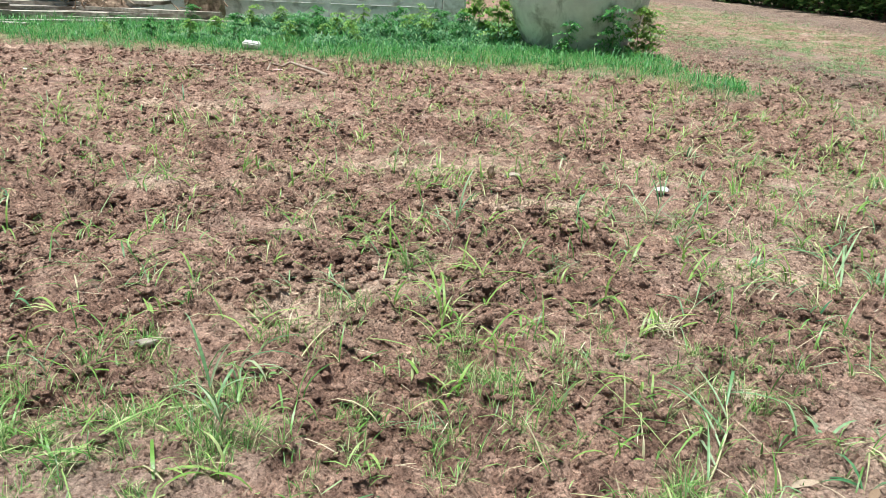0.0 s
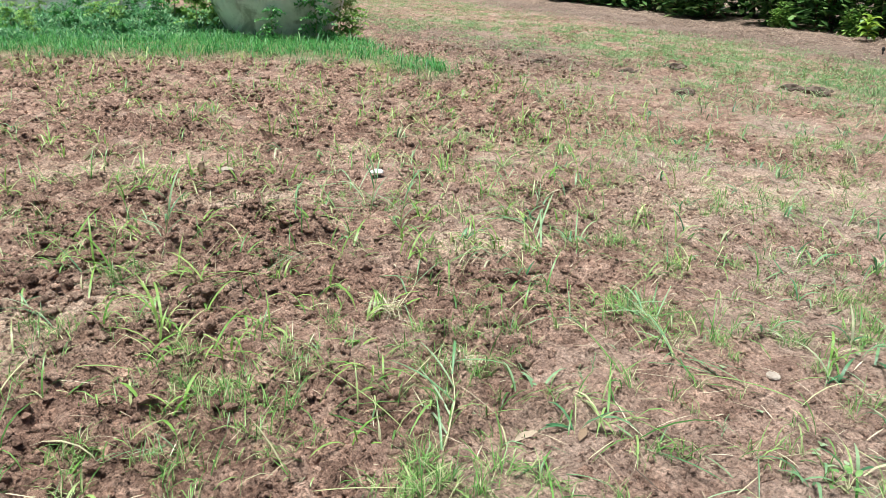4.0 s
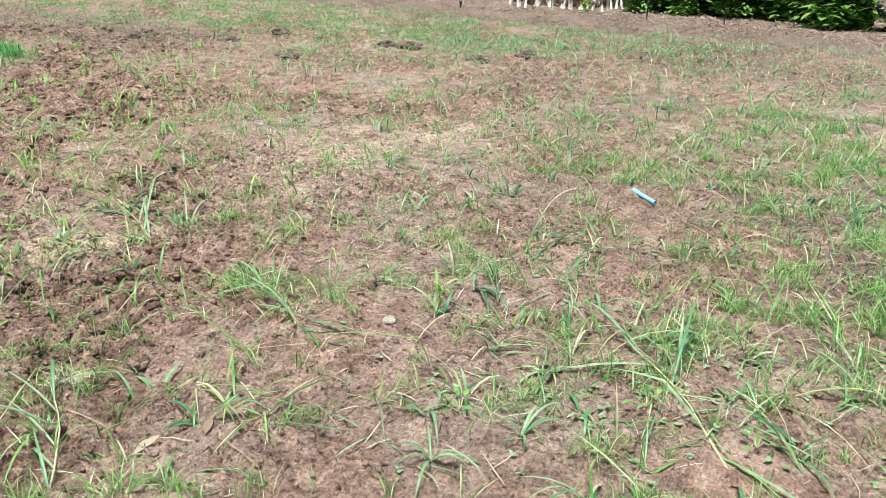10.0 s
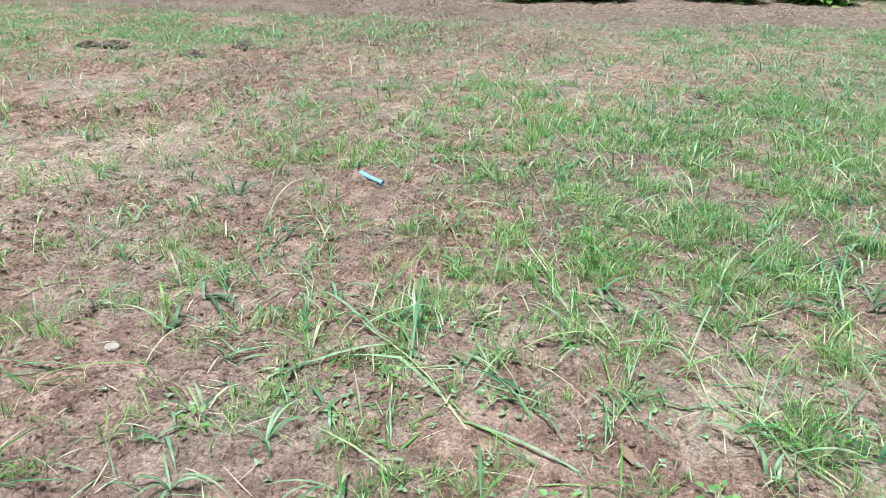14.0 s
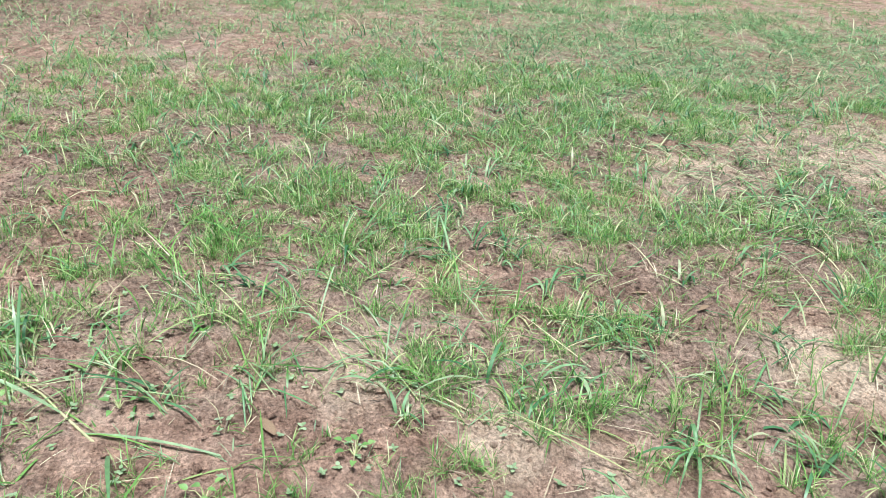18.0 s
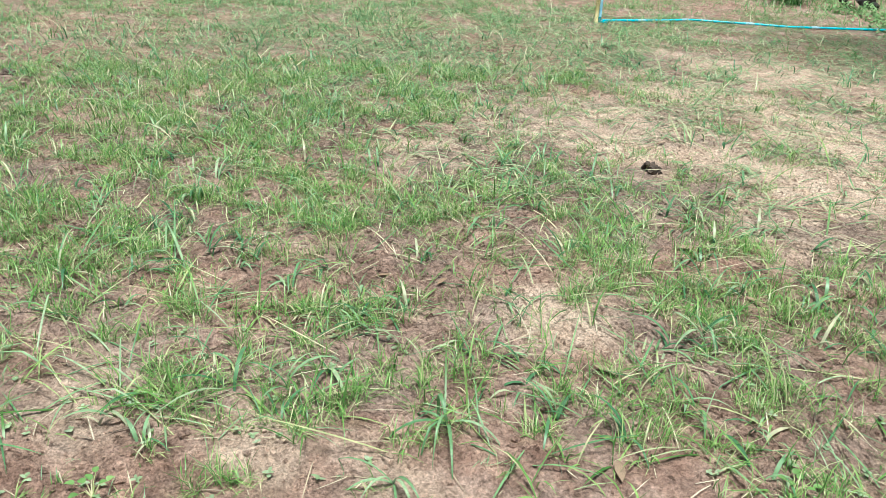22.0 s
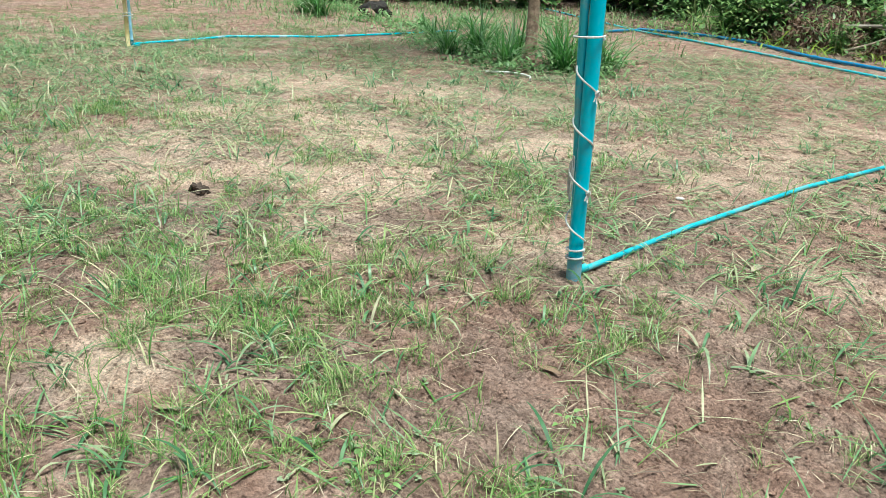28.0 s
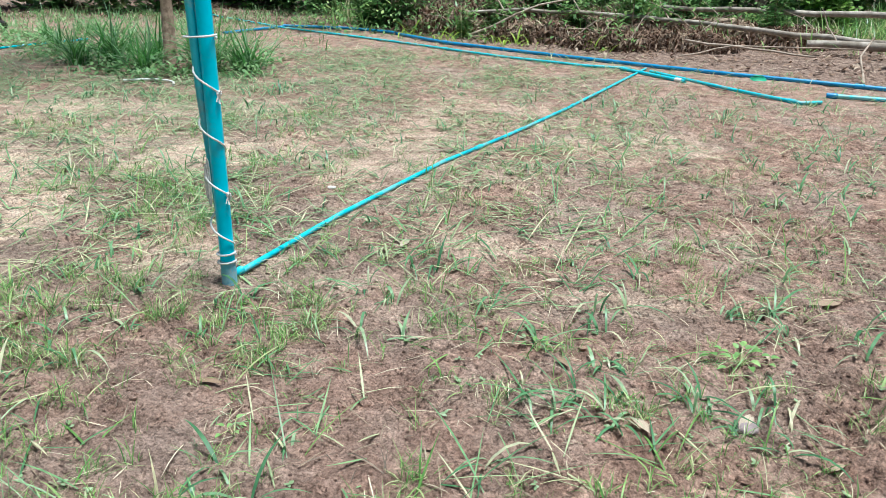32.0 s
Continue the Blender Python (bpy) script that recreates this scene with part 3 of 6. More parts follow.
def ribbons(n, base, heading, length, width, rise, bend, segs, twist=None, fold=0.0):
    """Blades of grass: n strips that start at base, rise at an angle and bend over. Returns verts, quads, tris."""
    t = np.linspace(0, 1, segs + 1)[None, :]
    ang = rise[:, None] - bend[:, None] * t
    step = length[:, None] / segs
    du, dz = np.cos(ang) * step, np.sin(ang) * step
    u = np.concatenate([np.zeros((n, 1)), np.cumsum(du[:, :-1], 1)], 1)
    z = np.concatenate([np.zeros((n, 1)), np.cumsum(dz[:, :-1], 1)], 1)
    c, s = np.cos(heading)[:, None], np.sin(heading)[:, None]
    px, py, pz = base[:, 0:1] + u * c, base[:, 1:2] + u * s, base[:, 2:3] + z
    w = 0.5 * width[:, None] * np.clip(1.25 * (1 - t ** 2.2), 0.0, 1.0) * (0.55 + 0.9 * np.minimum(t * 2.5, 0.5))
    left = np.stack([px - s * w, py + c * w, pz], -1)
    right = np.stack([px + s * w, py - c * w, pz], -1)
    # one tip point in place of the last pair
    body = np.stack([left[:, :-1], right[:, :-1]], 2).reshape(n, segs * 2, 3)
    tip = np.stack([px[:, -1], py[:, -1], pz[:, -1]], -1)[:, None]
    verts = np.concatenate([body, tip], 1)
    stride = segs * 2 + 1
    off = (np.arange(n) * stride)[:, None, None]
    q = np.array([[2 * k, 2 * k + 1, 2 * k + 3, 2 * k + 2] for k in range(segs - 1)])[None]
    quads = (off + q).reshape(-1, 4) if segs > 1 else np.zeros((0, 4), int)
    tris = (off + np.array([[[stride - 3, stride - 2, stride - 1]]])).reshape(-1, 3)
    return verts.reshape(-1, 3), quads, tris


def blades_at(pts, per, spread, length, width, rise=(0.7, 1.45), bend=(0.3, 1.6), segs=3, seed=1, sink=0.004):
    """Tufts of blades on the ground at pts. length and width: (low, high)."""
    g = np.random.default_rng(seed)
    n = len(pts) * per
    xy = np.repeat(pts, per, 0) + g.normal(0, spread, (n, 2))
    base = np.column_stack([xy, height(xy[:, 0], xy[:, 1]) - sink])
    size = np.repeat(g.uniform(0.6, 1.25, len(pts)), per)
    return ribbons(n, base, g.uniform(0, 2 * math.pi, n), g.uniform(*length, n) * size, g.uniform(*width, n), g.uniform(*rise, n), g.uniform(*bend, n), segs)


# spots round small things where no grass has grown up
BARE = ((3.21, -3.06), (3.905, 1.685), (1.62, 4.64))


def scatter(count, inner, outer, chance, seed, lo=-218.0, hi=40.0, power=0.5):
    """Places in the wide sector that the field covers, kept by chance(x, y)."""
    g = np.random.default_rng(seed)
    r = inner + (outer - inner) * g.random(count) ** power
    a = np.radians(g.uniform(lo, hi, count) + 90)
    x, y = r * np.cos(a), r * np.sin(a)
    keep = g.random(count) < chance(x, y)
    for px, py in BARE:
        along = np.clip((x * px + y * py) / (px * px + py * py), 0.93, 1.01)
        keep &= np.hypot(x - along * px, y - along * py) > 0.11
    return np.column_stack([x[keep], y[keep]])


# ---- the ground ----
def build_ground():
    fine_a = np.radians(np.arange(-214, 40, 0.31) + 90)
    wide_a = np.radians(np.arange(40, 144, 4.0) + 90)
    ang = np.concatenate([fine_a, wide_a])
    radii = np.concatenate([[0.35, 0.7, 1.0], np.geomspace(1.2, 7.0, 330), np.geomspace(7.0, 34, 140)[1:], np.geomspace(35.5, 3000, 40)])
    na, nr = len(ang), len(radii)
    x, y = radii[:, None] * np.cos(ang)[None], radii[:, None] * np.sin(ang)[None]
    z = height(x, y) * np.clip((60 - radii) / 30, 0, 1)[:, None]
    verts = np.concatenate([[[0, 0, 0]], np.stack([x, y, z], -1).reshape(-1, 3)])
    i, j = np.meshgrid(np.arange(nr - 1), np.arange(na), indexing="ij")
    a, b = 1 + i * na + j, 1 + i * na + (j + 1) % na
    quads = np.stack([a, a + na, b + na, b], -1).reshape(-1, 4)
    k = np.arange(na)
    tris = np.stack([np.zeros(na, int), 1 + k, 1 + (k + 1) % na], -1)
    me = mesh_of("ground", verts, quads, tris, SOIL, True)
    vx, vy = verts[:, 0], verts[:, 1]
    moss = np.where(np.hypot(vx, vy) > 9, 1.2, 0.3) * np.clip(greenness(vx, vy) - 0.2, 0, 0.7) + 0.7 * bank(vx, vy)
    shade = {"till": tilled(vx, vy), "sand": sanded(vx, vy), "damp": patches(vx, vy, DAMP), "mulch": np.maximum(mulched(vx, vy), 0.85 * forest(vx, vy)), "moss": moss, "thatch": thatched(vx, vy)}
    for name, values in shade.items():
        me.attributes.new(name, 'FLOAT', 'POINT').data.foreach_set("value", np.clip(values, 0, 1).astype(np.float32))
    return tagged(new("ground", me), "reddish-brown field soil, cloddy, sandy and damp in patches", "ground", kind="structure")


GROUND = build_ground()


def stuff(name, parts, material, label, category):
    verts, quads, tris, off = [], [], [], 0
    for v, q, t in parts:
        verts.append(v), quads.append(q + off), tris.append(t + off)
        off += len(v)
    me = mesh_of(name, np.concatenate(verts), np.concatenate(quads), np.concatenate(tris), material)
    return tagged(new(name, me), label, category, kind="stuff")


# ---- low growth on the field ----
def field_grass():
    near = scatter(84000, 1.3, 7.0, lambda x, y: np.clip(1.15 * greenness(x, y), 0, 1), 21, power=0.62)
    stuff("short_grass", [blades_at(near, 11, 0.014, (0.03, 0.115), (0.0018, 0.0038), (0.3, 1.45), (0.3, 1.8), 2, 22)], BLADE, "short fine green grass in thin tufts on bare soil", "grass")
    mid = scatter(92000, 6.5, 17.0, greenness, 23, -120, 20)
    mid = np.concatenate([mid, scatter(17000, 6.5, 14.0, greenness, 24, -218, -120), scatter(60000, 15, 34.0, greenness, 30, -55, -5)])
    stuff("distant_grass", [blades_at(mid, 6, 0.06, (0.03, 0.10), (0.004, 0.009), (0.05, 1.1), (0.6, 2.2), 2, 25)], FAR_BLADE, "patchy green grass across the far side of the field", "grass")
    lank = scatter(26000, 3.4, 13.0, lambda x, y: np.clip(0.04 + 0.9 * greenness(x, y), 0, 1) * (1 - tilled(x, y) * 0.6) * (1 - mulched(x, y)) * (1 - forest(x, y)) * (1 - bank(x, y)), 26)
    stuff("lank_grass", [blades_at(lank, 5, 0.035, (0.10, 0.30), (0.005, 0.011), (0.0, 0.8), (0.2, 1.6), 4, 27)], FAR_BLADE, "long bent blades of cut grass lying over the field", "grass")
    weeds = scatter(60000, 1.3, 5.5, lambda x, y: 0.55 * greenness(x, y) + 0.03, 28, power=0.6)
    stuff("blade_grass", [blades_at(weeds[::6], 4, 0.02, (0.07, 0.20), (0.003, 0.0065), (0.5, 1.45), (0.5, 2.3), 4, 29)], BLADE, "taller soft grass blades between the short tufts", "grass")
    flat = scatter(9000, 1.4, 6.5, lambda x, y: np.clip(0.04 + 0.5 * greenness(x, y) + 0.08 * soft((x - 1.4) / 0.3) * soft((1.4 - y) / 0.4), 0, 1) * (1 - 0.6 * tilled(x, y)) * (1 - 0.8 * patches(x, y, SANDY)) * (1 - bank(x, y)), 43, power=0.6)
    stuff("flattened_blades", [blades_at(flat, 2, 0.02, (0.12, 0.36), (0.0035, 0.008), (0.05, 0.7), (0.1, 1.3), 5, 44)], BLADE, "long grass blades cut and flattened on the soil", "grass")


def arching_blades():
    """Soft broad-bladed seedlings, thickest to the south."""
    chance = lambda x, y: np.clip(0.05 + 0.42 * soft((-y - 0.3) / 0.5) + 0.12 * soft((x - 1.4) / 0.3), 0, 1) * (1 - tilled(x, y) * 0.8) * (1 - patches(x, y, SANDY).clip(0, 1)) ** 1.5 * (1 - bank(x, y)) * (1 - forest(x, y))
    pts = scatter(4200, 1.5, 8.5, chance, 45, power=0.62)
    stuff("arching_blades", [blades_at(pts, 5, 0.018, (0.10, 0.24), (0.006, 0.0125), (0.5, 1.35), (1.0, 2.7), 6, 46)], BROAD_MANY, "small grass seedlings with arching broad blades", "grass")
    bent = lambda x, y: np.clip(0.12 + 0.5 * greenness(x, y), 0, 1) * soft((x - 2.8) / 0.5) * soft((6.5 - y) / 0.8) * soft((y + 6.5) / 0.8) * (1 - mulched(x, y)) * (1 - patches(x, y, SANDY).clip(0, 1))
    pts = scatter(14000, 3.2, 12.5, bent, 69, -165, -20, 0.6)
    stuff("bent_grass", [blades_at(pts, 3, 0.03, (0.14, 0.36), (0.004, 0.009), (0.5, 1.25), (1.5, 2.9), 6, 70)], CUT_BLADE, "long pale green blades bent over to the ground", "grass")
    lying = lambda x, y: np.clip(0.03 + 0.55 * soft((-y - 0.2) / 0.6) + 0.3 * soft((x - 1.6) / 0.4) * soft((1.6 - y) / 0.5), 0, 1) * (1 - tilled(x, y) * 0.8) * (1 - 0.75 * patches(x, y, SANDY).clip(0, 1)) * (1 - bank(x, y)) * (1 - forest(x, y)) * (1 - mulched(x, y))
    pts = scatter(9500, 1.5, 12.0, lying, 67, power=0.6)
    stuff("lying_blades", [blades_at(pts, 4, 0.05, (0.10, 0.32), (0.003, 0.0075), (-0.02, 0.45), (-0.1, 0.8), 4, 68, -0.008)], CUT_BLADE, "cut grass blades lying flat over the field", "grass")
    mown = lambda x, y: np.clip(soft((x + 0.5) / 0.5) * soft((-1.8 - y) / 0.4), 0, 1) * (0.2 + 0.8 * soft((fbm(x * 2.4 + 3, y * 2.4 + 90, 3) - 0.48) / 0.02)) * (1 - 0.6 * sanded(x, y)) * (1 - forest(x, y)) * (1 - mulched(x, y))
    pts = scatter(9000, 3.4, 11.0, mown, 73, -190, -90, 0.6)
    stuff("mown_blades", [blades_at(pts, 4, 0.08, (0.12, 0.34), (0.005, 0.010), (-0.02, 0.28), (-0.1, 0.6), 4, 74, -0.01)], CUT_BLADE, "mown green and straw-coloured blades strewn over sandy soil", "grass")
    pts = scatter(9000, 1.4, 9.0, lambda x, y: np.clip(0.12 + 0.5 * greenness(x, y), 0, 1) * (1 - bank(x, y)), 47, power=0.6)
    stuff("pale_stems", [blades_at(pts, 1, 0.01, (0.12, 0.34), (0.002, 0.0042), (0.02, 0.45), (-0.1, 0.9), 5, 48)], STRAW, "long pale cut grass stems lying on the field", "straw")


def seedlings():
    """Thin single seedlings over the turned soil."""
    pts = scatter(4400, 2.0, 11.0, lambda x, y: 0.30 * (1 - bank(x, y)) * (1 - mulched(x, y)) * (1 - forest(x, y)), 55, -100, 35, 0.7)
    stuff("seedlings", [blades_at(pts, 4, 0.014, (0.08, 0.25), (0.0035, 0.008), (0.3, 1.45), (0.9, 2.7), 5, 56)], BLADE, "single green grass seedlings standing in the turned soil", "grass")


def turned_seedlings():
    """Bright young plants that stand and lean in the turned soil, in loose clumps."""
    pts = scatter(5200, 1.9, 10.5, lambda x, y: 0.42 * turned(x, y) * (0.15 + 0.85 * soft((fbm(x * 2.1 + 55, y * 2.1, 3) - 0.5) / 0.03)) * (1 - bank(x, y)), 75, -85, 36, 0.65)
    stuff("young_grass", [blades_at(pts, 5, 0.020, (0.09, 0.27), (0.005, 0.011), (0.35, 1.45), (0.7, 2.4), 5, 76)], YOUNG, "bright yellow-green young grass standing in turned soil", "grass")


def bank_grass():
    g = np.random.default_rng(31)
    pts = np.column_stack([g.uniform(-8, 4.2, 13000), g.uniform(8.0, 17.0, 13000)])
    pts = pts[g.random(len(pts)) < bank(pts[:, 0], pts[:, 1]) * np.clip(1.5 - 0.09 * (pts[:, 1] - 8), 0.3, 1)]
    stuff("bank_grass", [blades_at(pts, 7, 0.06, (0.08, 0.26), (0.006, 0.011), (0.3, 1.4), (0.8, 2.4), 2, 32)], LUSH, "lush bright green grass along the foot of the wall", "grass")


def straw_litter():
    pts = scatter(24000, 1.3, 8.0, lambda x, y: (0.42 - 0.3 * tilled(x, y)) * (1 - bank(x, y)) * (1 - 0.8 * sanded(x, y)), 33, power=0.6)
    g = np.random.default_rng(34)
    n = len(pts)
    base = np.column_stack([pts, height(pts[:, 0], pts[:, 1]) + 0.006])
    a = ribbons(n, base, g.uniform(0, 6.28, n), g.uniform(0.02, 0.17, n) ** 1.0, g.uniform(0.0015, 0.004, n), g.uniform(-0.05, 0.35, n), g.uniform(-0.2, 0.6, n), 3)
    stuff("straw_litter", [a], STRAW, "scattered dry straw and dead grass stems on the soil", "straw")
    pts = scatter(52000, 8.0, 19.0, lambda x, y: 0.03 + 0.97 * mulched(x, y) * (0.15 + 0.85 * soft((x - 12.6) / 0.25)), 35, -125, 20)
    pts2 = scatter(6000, 8.0, 18.0, lambda x, y: forest(x, y), 36, -218, -140)
    pts = np.concatenate([pts, pts2])
    n = len(pts)
    base = np.column_stack([pts, height(pts[:, 0], pts[:, 1]) + 0.012])
    a = ribbons(n, base, g.uniform(0, 6.28, n), g.uniform(0.04, 0.17, n), g.uniform(0.005, 0.016, n), g.uniform(-0.05, 0.4, n), g.uniform(-0.3, 0.6, n), 2)
    leaves = scatter(15000, 8.5, 19.0, lambda x, y: forest(x, y), 49, -218, -140)
    k = len(leaves)
    low = np.column_stack([leaves, height(leaves[:, 0], leaves[:, 1]) + g.uniform(0.0, 0.03, k)])
    litter = ribbons(k, low, g.uniform(0, 6.28, k), g.uniform(0.06, 0.16, k), g.uniform(0.025, 0.05, k), g.uniform(-0.2, 0.6, k), g.uniform(-0.5, 0.9, k), 2)
    stuff("leaf_litter", [litter], DRY_LEAF, "brown fallen leaves covering the ground under the trees", "leaf litter")
    mats = scatter(60000, 1.4, 9.5, lambda x, y: thatched(x, y), 61, power=0.58)
    k = len(mats)
    low = np.column_stack([mats, height(mats[:, 0], mats[:, 1]) + g.uniform(0.001, 0.012, k)])
    dead = ribbons(k, low, g.uniform(0, 6.28, k), g.uniform(0.03, 0.12, k), g.uniform(0.002, 0.005, k), g.uniform(-0.1, 0.5, k), g.uniform(-0.3, 0.9, k), 3)
    stuff("dead_clippings", [dead], CLIPPING, "dark matted dead grass clippings on the soil", "dead grass")
    stuff("mulch", [a], CHIP, "pale chopped stalks and bark mulch along the field edge", "mulch")


def soil_attributes(me, values, size):
    for key, vals in values.items():
        me.attributes.new(key, 'FLOAT', 'POINT').data.foreach_set("value", np.repeat(np.clip(vals, 0, 1), size).astype(np.float32))


def soil_mesh(name, v, faces, pts, label, smooth=False):
    """Loose pieces of soil (n pieces of equal make at pts), joined, with the ground's attributes."""
    n, size = v.shape[:2]
    f = (faces[None] + (np.arange(n) * size)[:, None, None]).reshape(-1, 3)
    me = mesh_of(name, v.reshape(-1, 3), None, f, SOIL, smooth)
    till, sand = np.maximum(0.95 * tilled(*pts.T), 0.5 * crumbled(*pts.T) * soft((pts[:, 1] - 0.5) / 0.5)), patches(*pts.T, SANDY)
    soil_attributes(me, {"till": till, "sand": sand, "damp": 0 * sand, "mulch": 0 * sand, "moss": 0 * sand, "thatch": 0.7 * thatched(*pts.T)}, size)
    tagged(new(name, me), label, "soil", kind="stuff")


def ball_of(subdivisions):
    bm = bmesh.new()
    bmesh.ops.create_icosphere(bm, subdivisions=subdivisions, radius=1)
    bm.verts.ensure_lookup_table()
    ball = np.array([v.co for v in bm.verts])
    faces = np.array([[v.index for v in f.verts] for f in bm.faces])
    bm.free()
    return ball, faces


def clod_shapes(ball, n, g, dent=0.26):
    """n knobbly lumps of about unit size: a ball pushed in and out by a few waves of its own."""
    out = np.ones((n, len(ball)))
    for size, amp in ((1.8, dent), (3.6, 0.9 * dent), (6.0, 0.8 * dent)):
        k = g.normal(0, size, (n, 3))
        out += amp * np.sin(np.einsum("vi,ni->nv", ball, k) + g.uniform(0, 6.28, (n, 1)))
    return ball[None] * out[..., None] * g.uniform(0.65, 1.45, (n, 1, 3)) * np.array([1, 1, 0.62])


def clodded(x, y):
    """Where clods lie thickest: in drifts over the tilled soil, with smooth pans between."""
    drift = soft((fbm(x * 3.4 + 33, y * 3.4 + 15, 4) - 0.49) / 0.02)
    return np.clip(tilled(x, y) ** 1.3 * (0.22 + 0.78 * drift) * (0.3 + 0.7 * turned(x, y)), 0, 1) * (1 - bank(x, y)) * (1 - 0.7 * patches(x, y, SANDY).clip(0, 1)) * (1 - patches(x, y, DAMP).clip(0, 1))


def set_down(v, pts, lift):
    return v + np.column_stack([pts, height(pts[:, 0], pts[:, 1]) + lift])[:, None]


def soil_crumbs():
    """Loose crumbs and clods of soil, half sunk in the ground, finer ones between the coarse."""
    g = np.random.default_rng(37)
    grains = scatter(110000, 1.3, 5.0, lambda x, y: np.clip(0.25 + 0.4 * tilled(x, y) + 0.5 * crumbled(x, y), 0, 1) * (1 - bank(x, y)), 40, power=0.62)
    eight = np.array([(1, 0, 0), (-1, 0, 0), (0, 1, 0), (0, -1, 0), (0, 0, 1), (0, 0, -1)], float)
    sides = np.array([(0, 2, 4), (2, 1, 4), (1, 3, 4), (3, 0, 4)])
    k = len(grains)
    spin = g.uniform(0, 6.28, k)
    c, s = np.cos(spin)[:, None], np.sin(spin)[:, None]
    e = eight[None] * g.uniform(0.55, 1.35, (k, 6, 1)) * (0.0035 + 0.0065 * g.random((k, 1, 1)) ** 2)
    e = np.stack([e[..., 0] * c - e[..., 1] * s, e[..., 0] * s + e[..., 1] * c, e[..., 2]], -1)
    soil_mesh("soil_grains", set_down(e, grains, 0.001), sides, grains, "fine loose grains of reddish-brown soil")
    ball, faces = ball_of(1)
    fine, fine_faces = ball_of(2)
    # coarse clods close by, rounder; simpler ones farther off
    near = scatter(30000, 1.35, 4.8, clodded, 38, -100, 36, 0.6)
    n = len(near)
    size = 0.006 + (0.005 + 0.015 * turned(near[:, 0], near[:, 1])) * g.random(n) ** 2.6
    soil_mesh("soil_clods", set_down(clod_shapes(fine, n, g) * size[:, None, None], near, 0.1 * size), fine_faces, near, "knobbly reddish-brown clods of freshly turned soil", True)
    far = np.concatenate([scatter(50000, 4.4, 12.5, clodded, 39, -85, 36, 0.6), scatter(9000, 8.0, 19.0, lambda x, y: 0.05 + 0.95 * tilled(x, y), 57, -110, 25)])
    m = len(far)
    size = 0.009 + (0.005 + 0.015 * turned(far[:, 0], far[:, 1])) * g.random(m) ** 2.2
    soil_mesh("distant_clods", set_down(clod_shapes(ball, m, g) * size[:, None, None], far, 0.1 * size), faces, far, "reddish-brown clods over the far part of the tilled field", True)
    pts = scatter(50000, 1.3, 7.0, lambda x, y: np.clip(0.04 + 0.5 * tilled(x, y) + 0.55 * crumbled(x, y), 0, 1) * (1 - bank(x, y)), 58, power=0.62)
    n = len(pts)
    size = 0.004 + 0.011 * g.random(n) ** 2.4
    soil_mesh("soil_crumbs", set_down(clod_shapes(ball, n, g) * size[:, None, None], pts, 0.15 * size), faces, pts, "loose reddish-brown crumbs of soil")


def big_clods(count=290):
    """The largest clods close to the path, each by itself on the ground."""
    g = np.random.default_rng(64)
    ball, faces = ball_of(3)
    kinds = []
    for v in clod_shapes(ball, 14, g, 0.2):
        v = v + 0.05 * np.sin(7 * v[:, [1, 2, 0]] + 3 * v[:, [2, 0, 1]])
        me = mesh_of("clod", v, None, faces, SOIL, True)
        soil_attributes(me, {"till": np.array([1.0])}, len(v))
        kinds.append(me)
    spots = np.random.default_rng(65).permutation(scatter(2200, 1.6, 5.2, lambda x, y: 0.5 * clodded(x, y), 66, -80, 36, 0.6))
    for x, y in spots[:count]:
        r = 0.016 + 0.026 * g.random() ** 2.2
        part("clod", kinds[g.integers(0, 14)], GROUND, at=pose(x, y, z_at(x, y) + 0.05 * r, 0, 0, g.uniform(0, 360)) @ Matrix.Diagonal((r, r, r * 0.85, 1)))


def clover_patches():
    """Small round-leaved weeds: whorls of three to five leaflets on the ground."""
    g = np.random.default_rng(41)
    chance = lambda x, y: np.clip(patches(x, y, ((1.9, 0.7, 0.5, 0.7, 0.9), (1.9, -0.4, 0.6, 0.6, 0.6), (-0.5, -2.8, 1.0, 0.8, 0.25), (0.9, -1.7, 0.5, 0.5, 0.4), (2.6, 0.4, 0.8, 0.6, 0.35))), 0, 1)
    pts = scatter(3600, 1.25, 4.0, chance, 42, power=0.6)
    rings = []
    for k in range(4):
        n = len(pts)
        base = np.column_stack([pts, height(pts[:, 0], pts[:, 1]) + g.uniform(0.004, 0.016, n)])
        rings.append(ribbons(n, base, g.uniform(-0.4, 0.4, n) + k * 1.57 + pts[:, 0] * 50, g.uniform(0.009, 0.021, n), g.uniform(0.007, 0.014, n), g.uniform(0.0, 0.35, n), g.uniform(0.0, 0.5, n), 3))
    stuff("ground_weeds", rings, CLOVER, "small round-leaved green weeds low on damp soil", "weed")


field_grass()
arching_blades()
seedlings()
turned_seedlings()
bank_grass()
straw_litter()
soil_crumbs()
big_clods()
clover_patches()


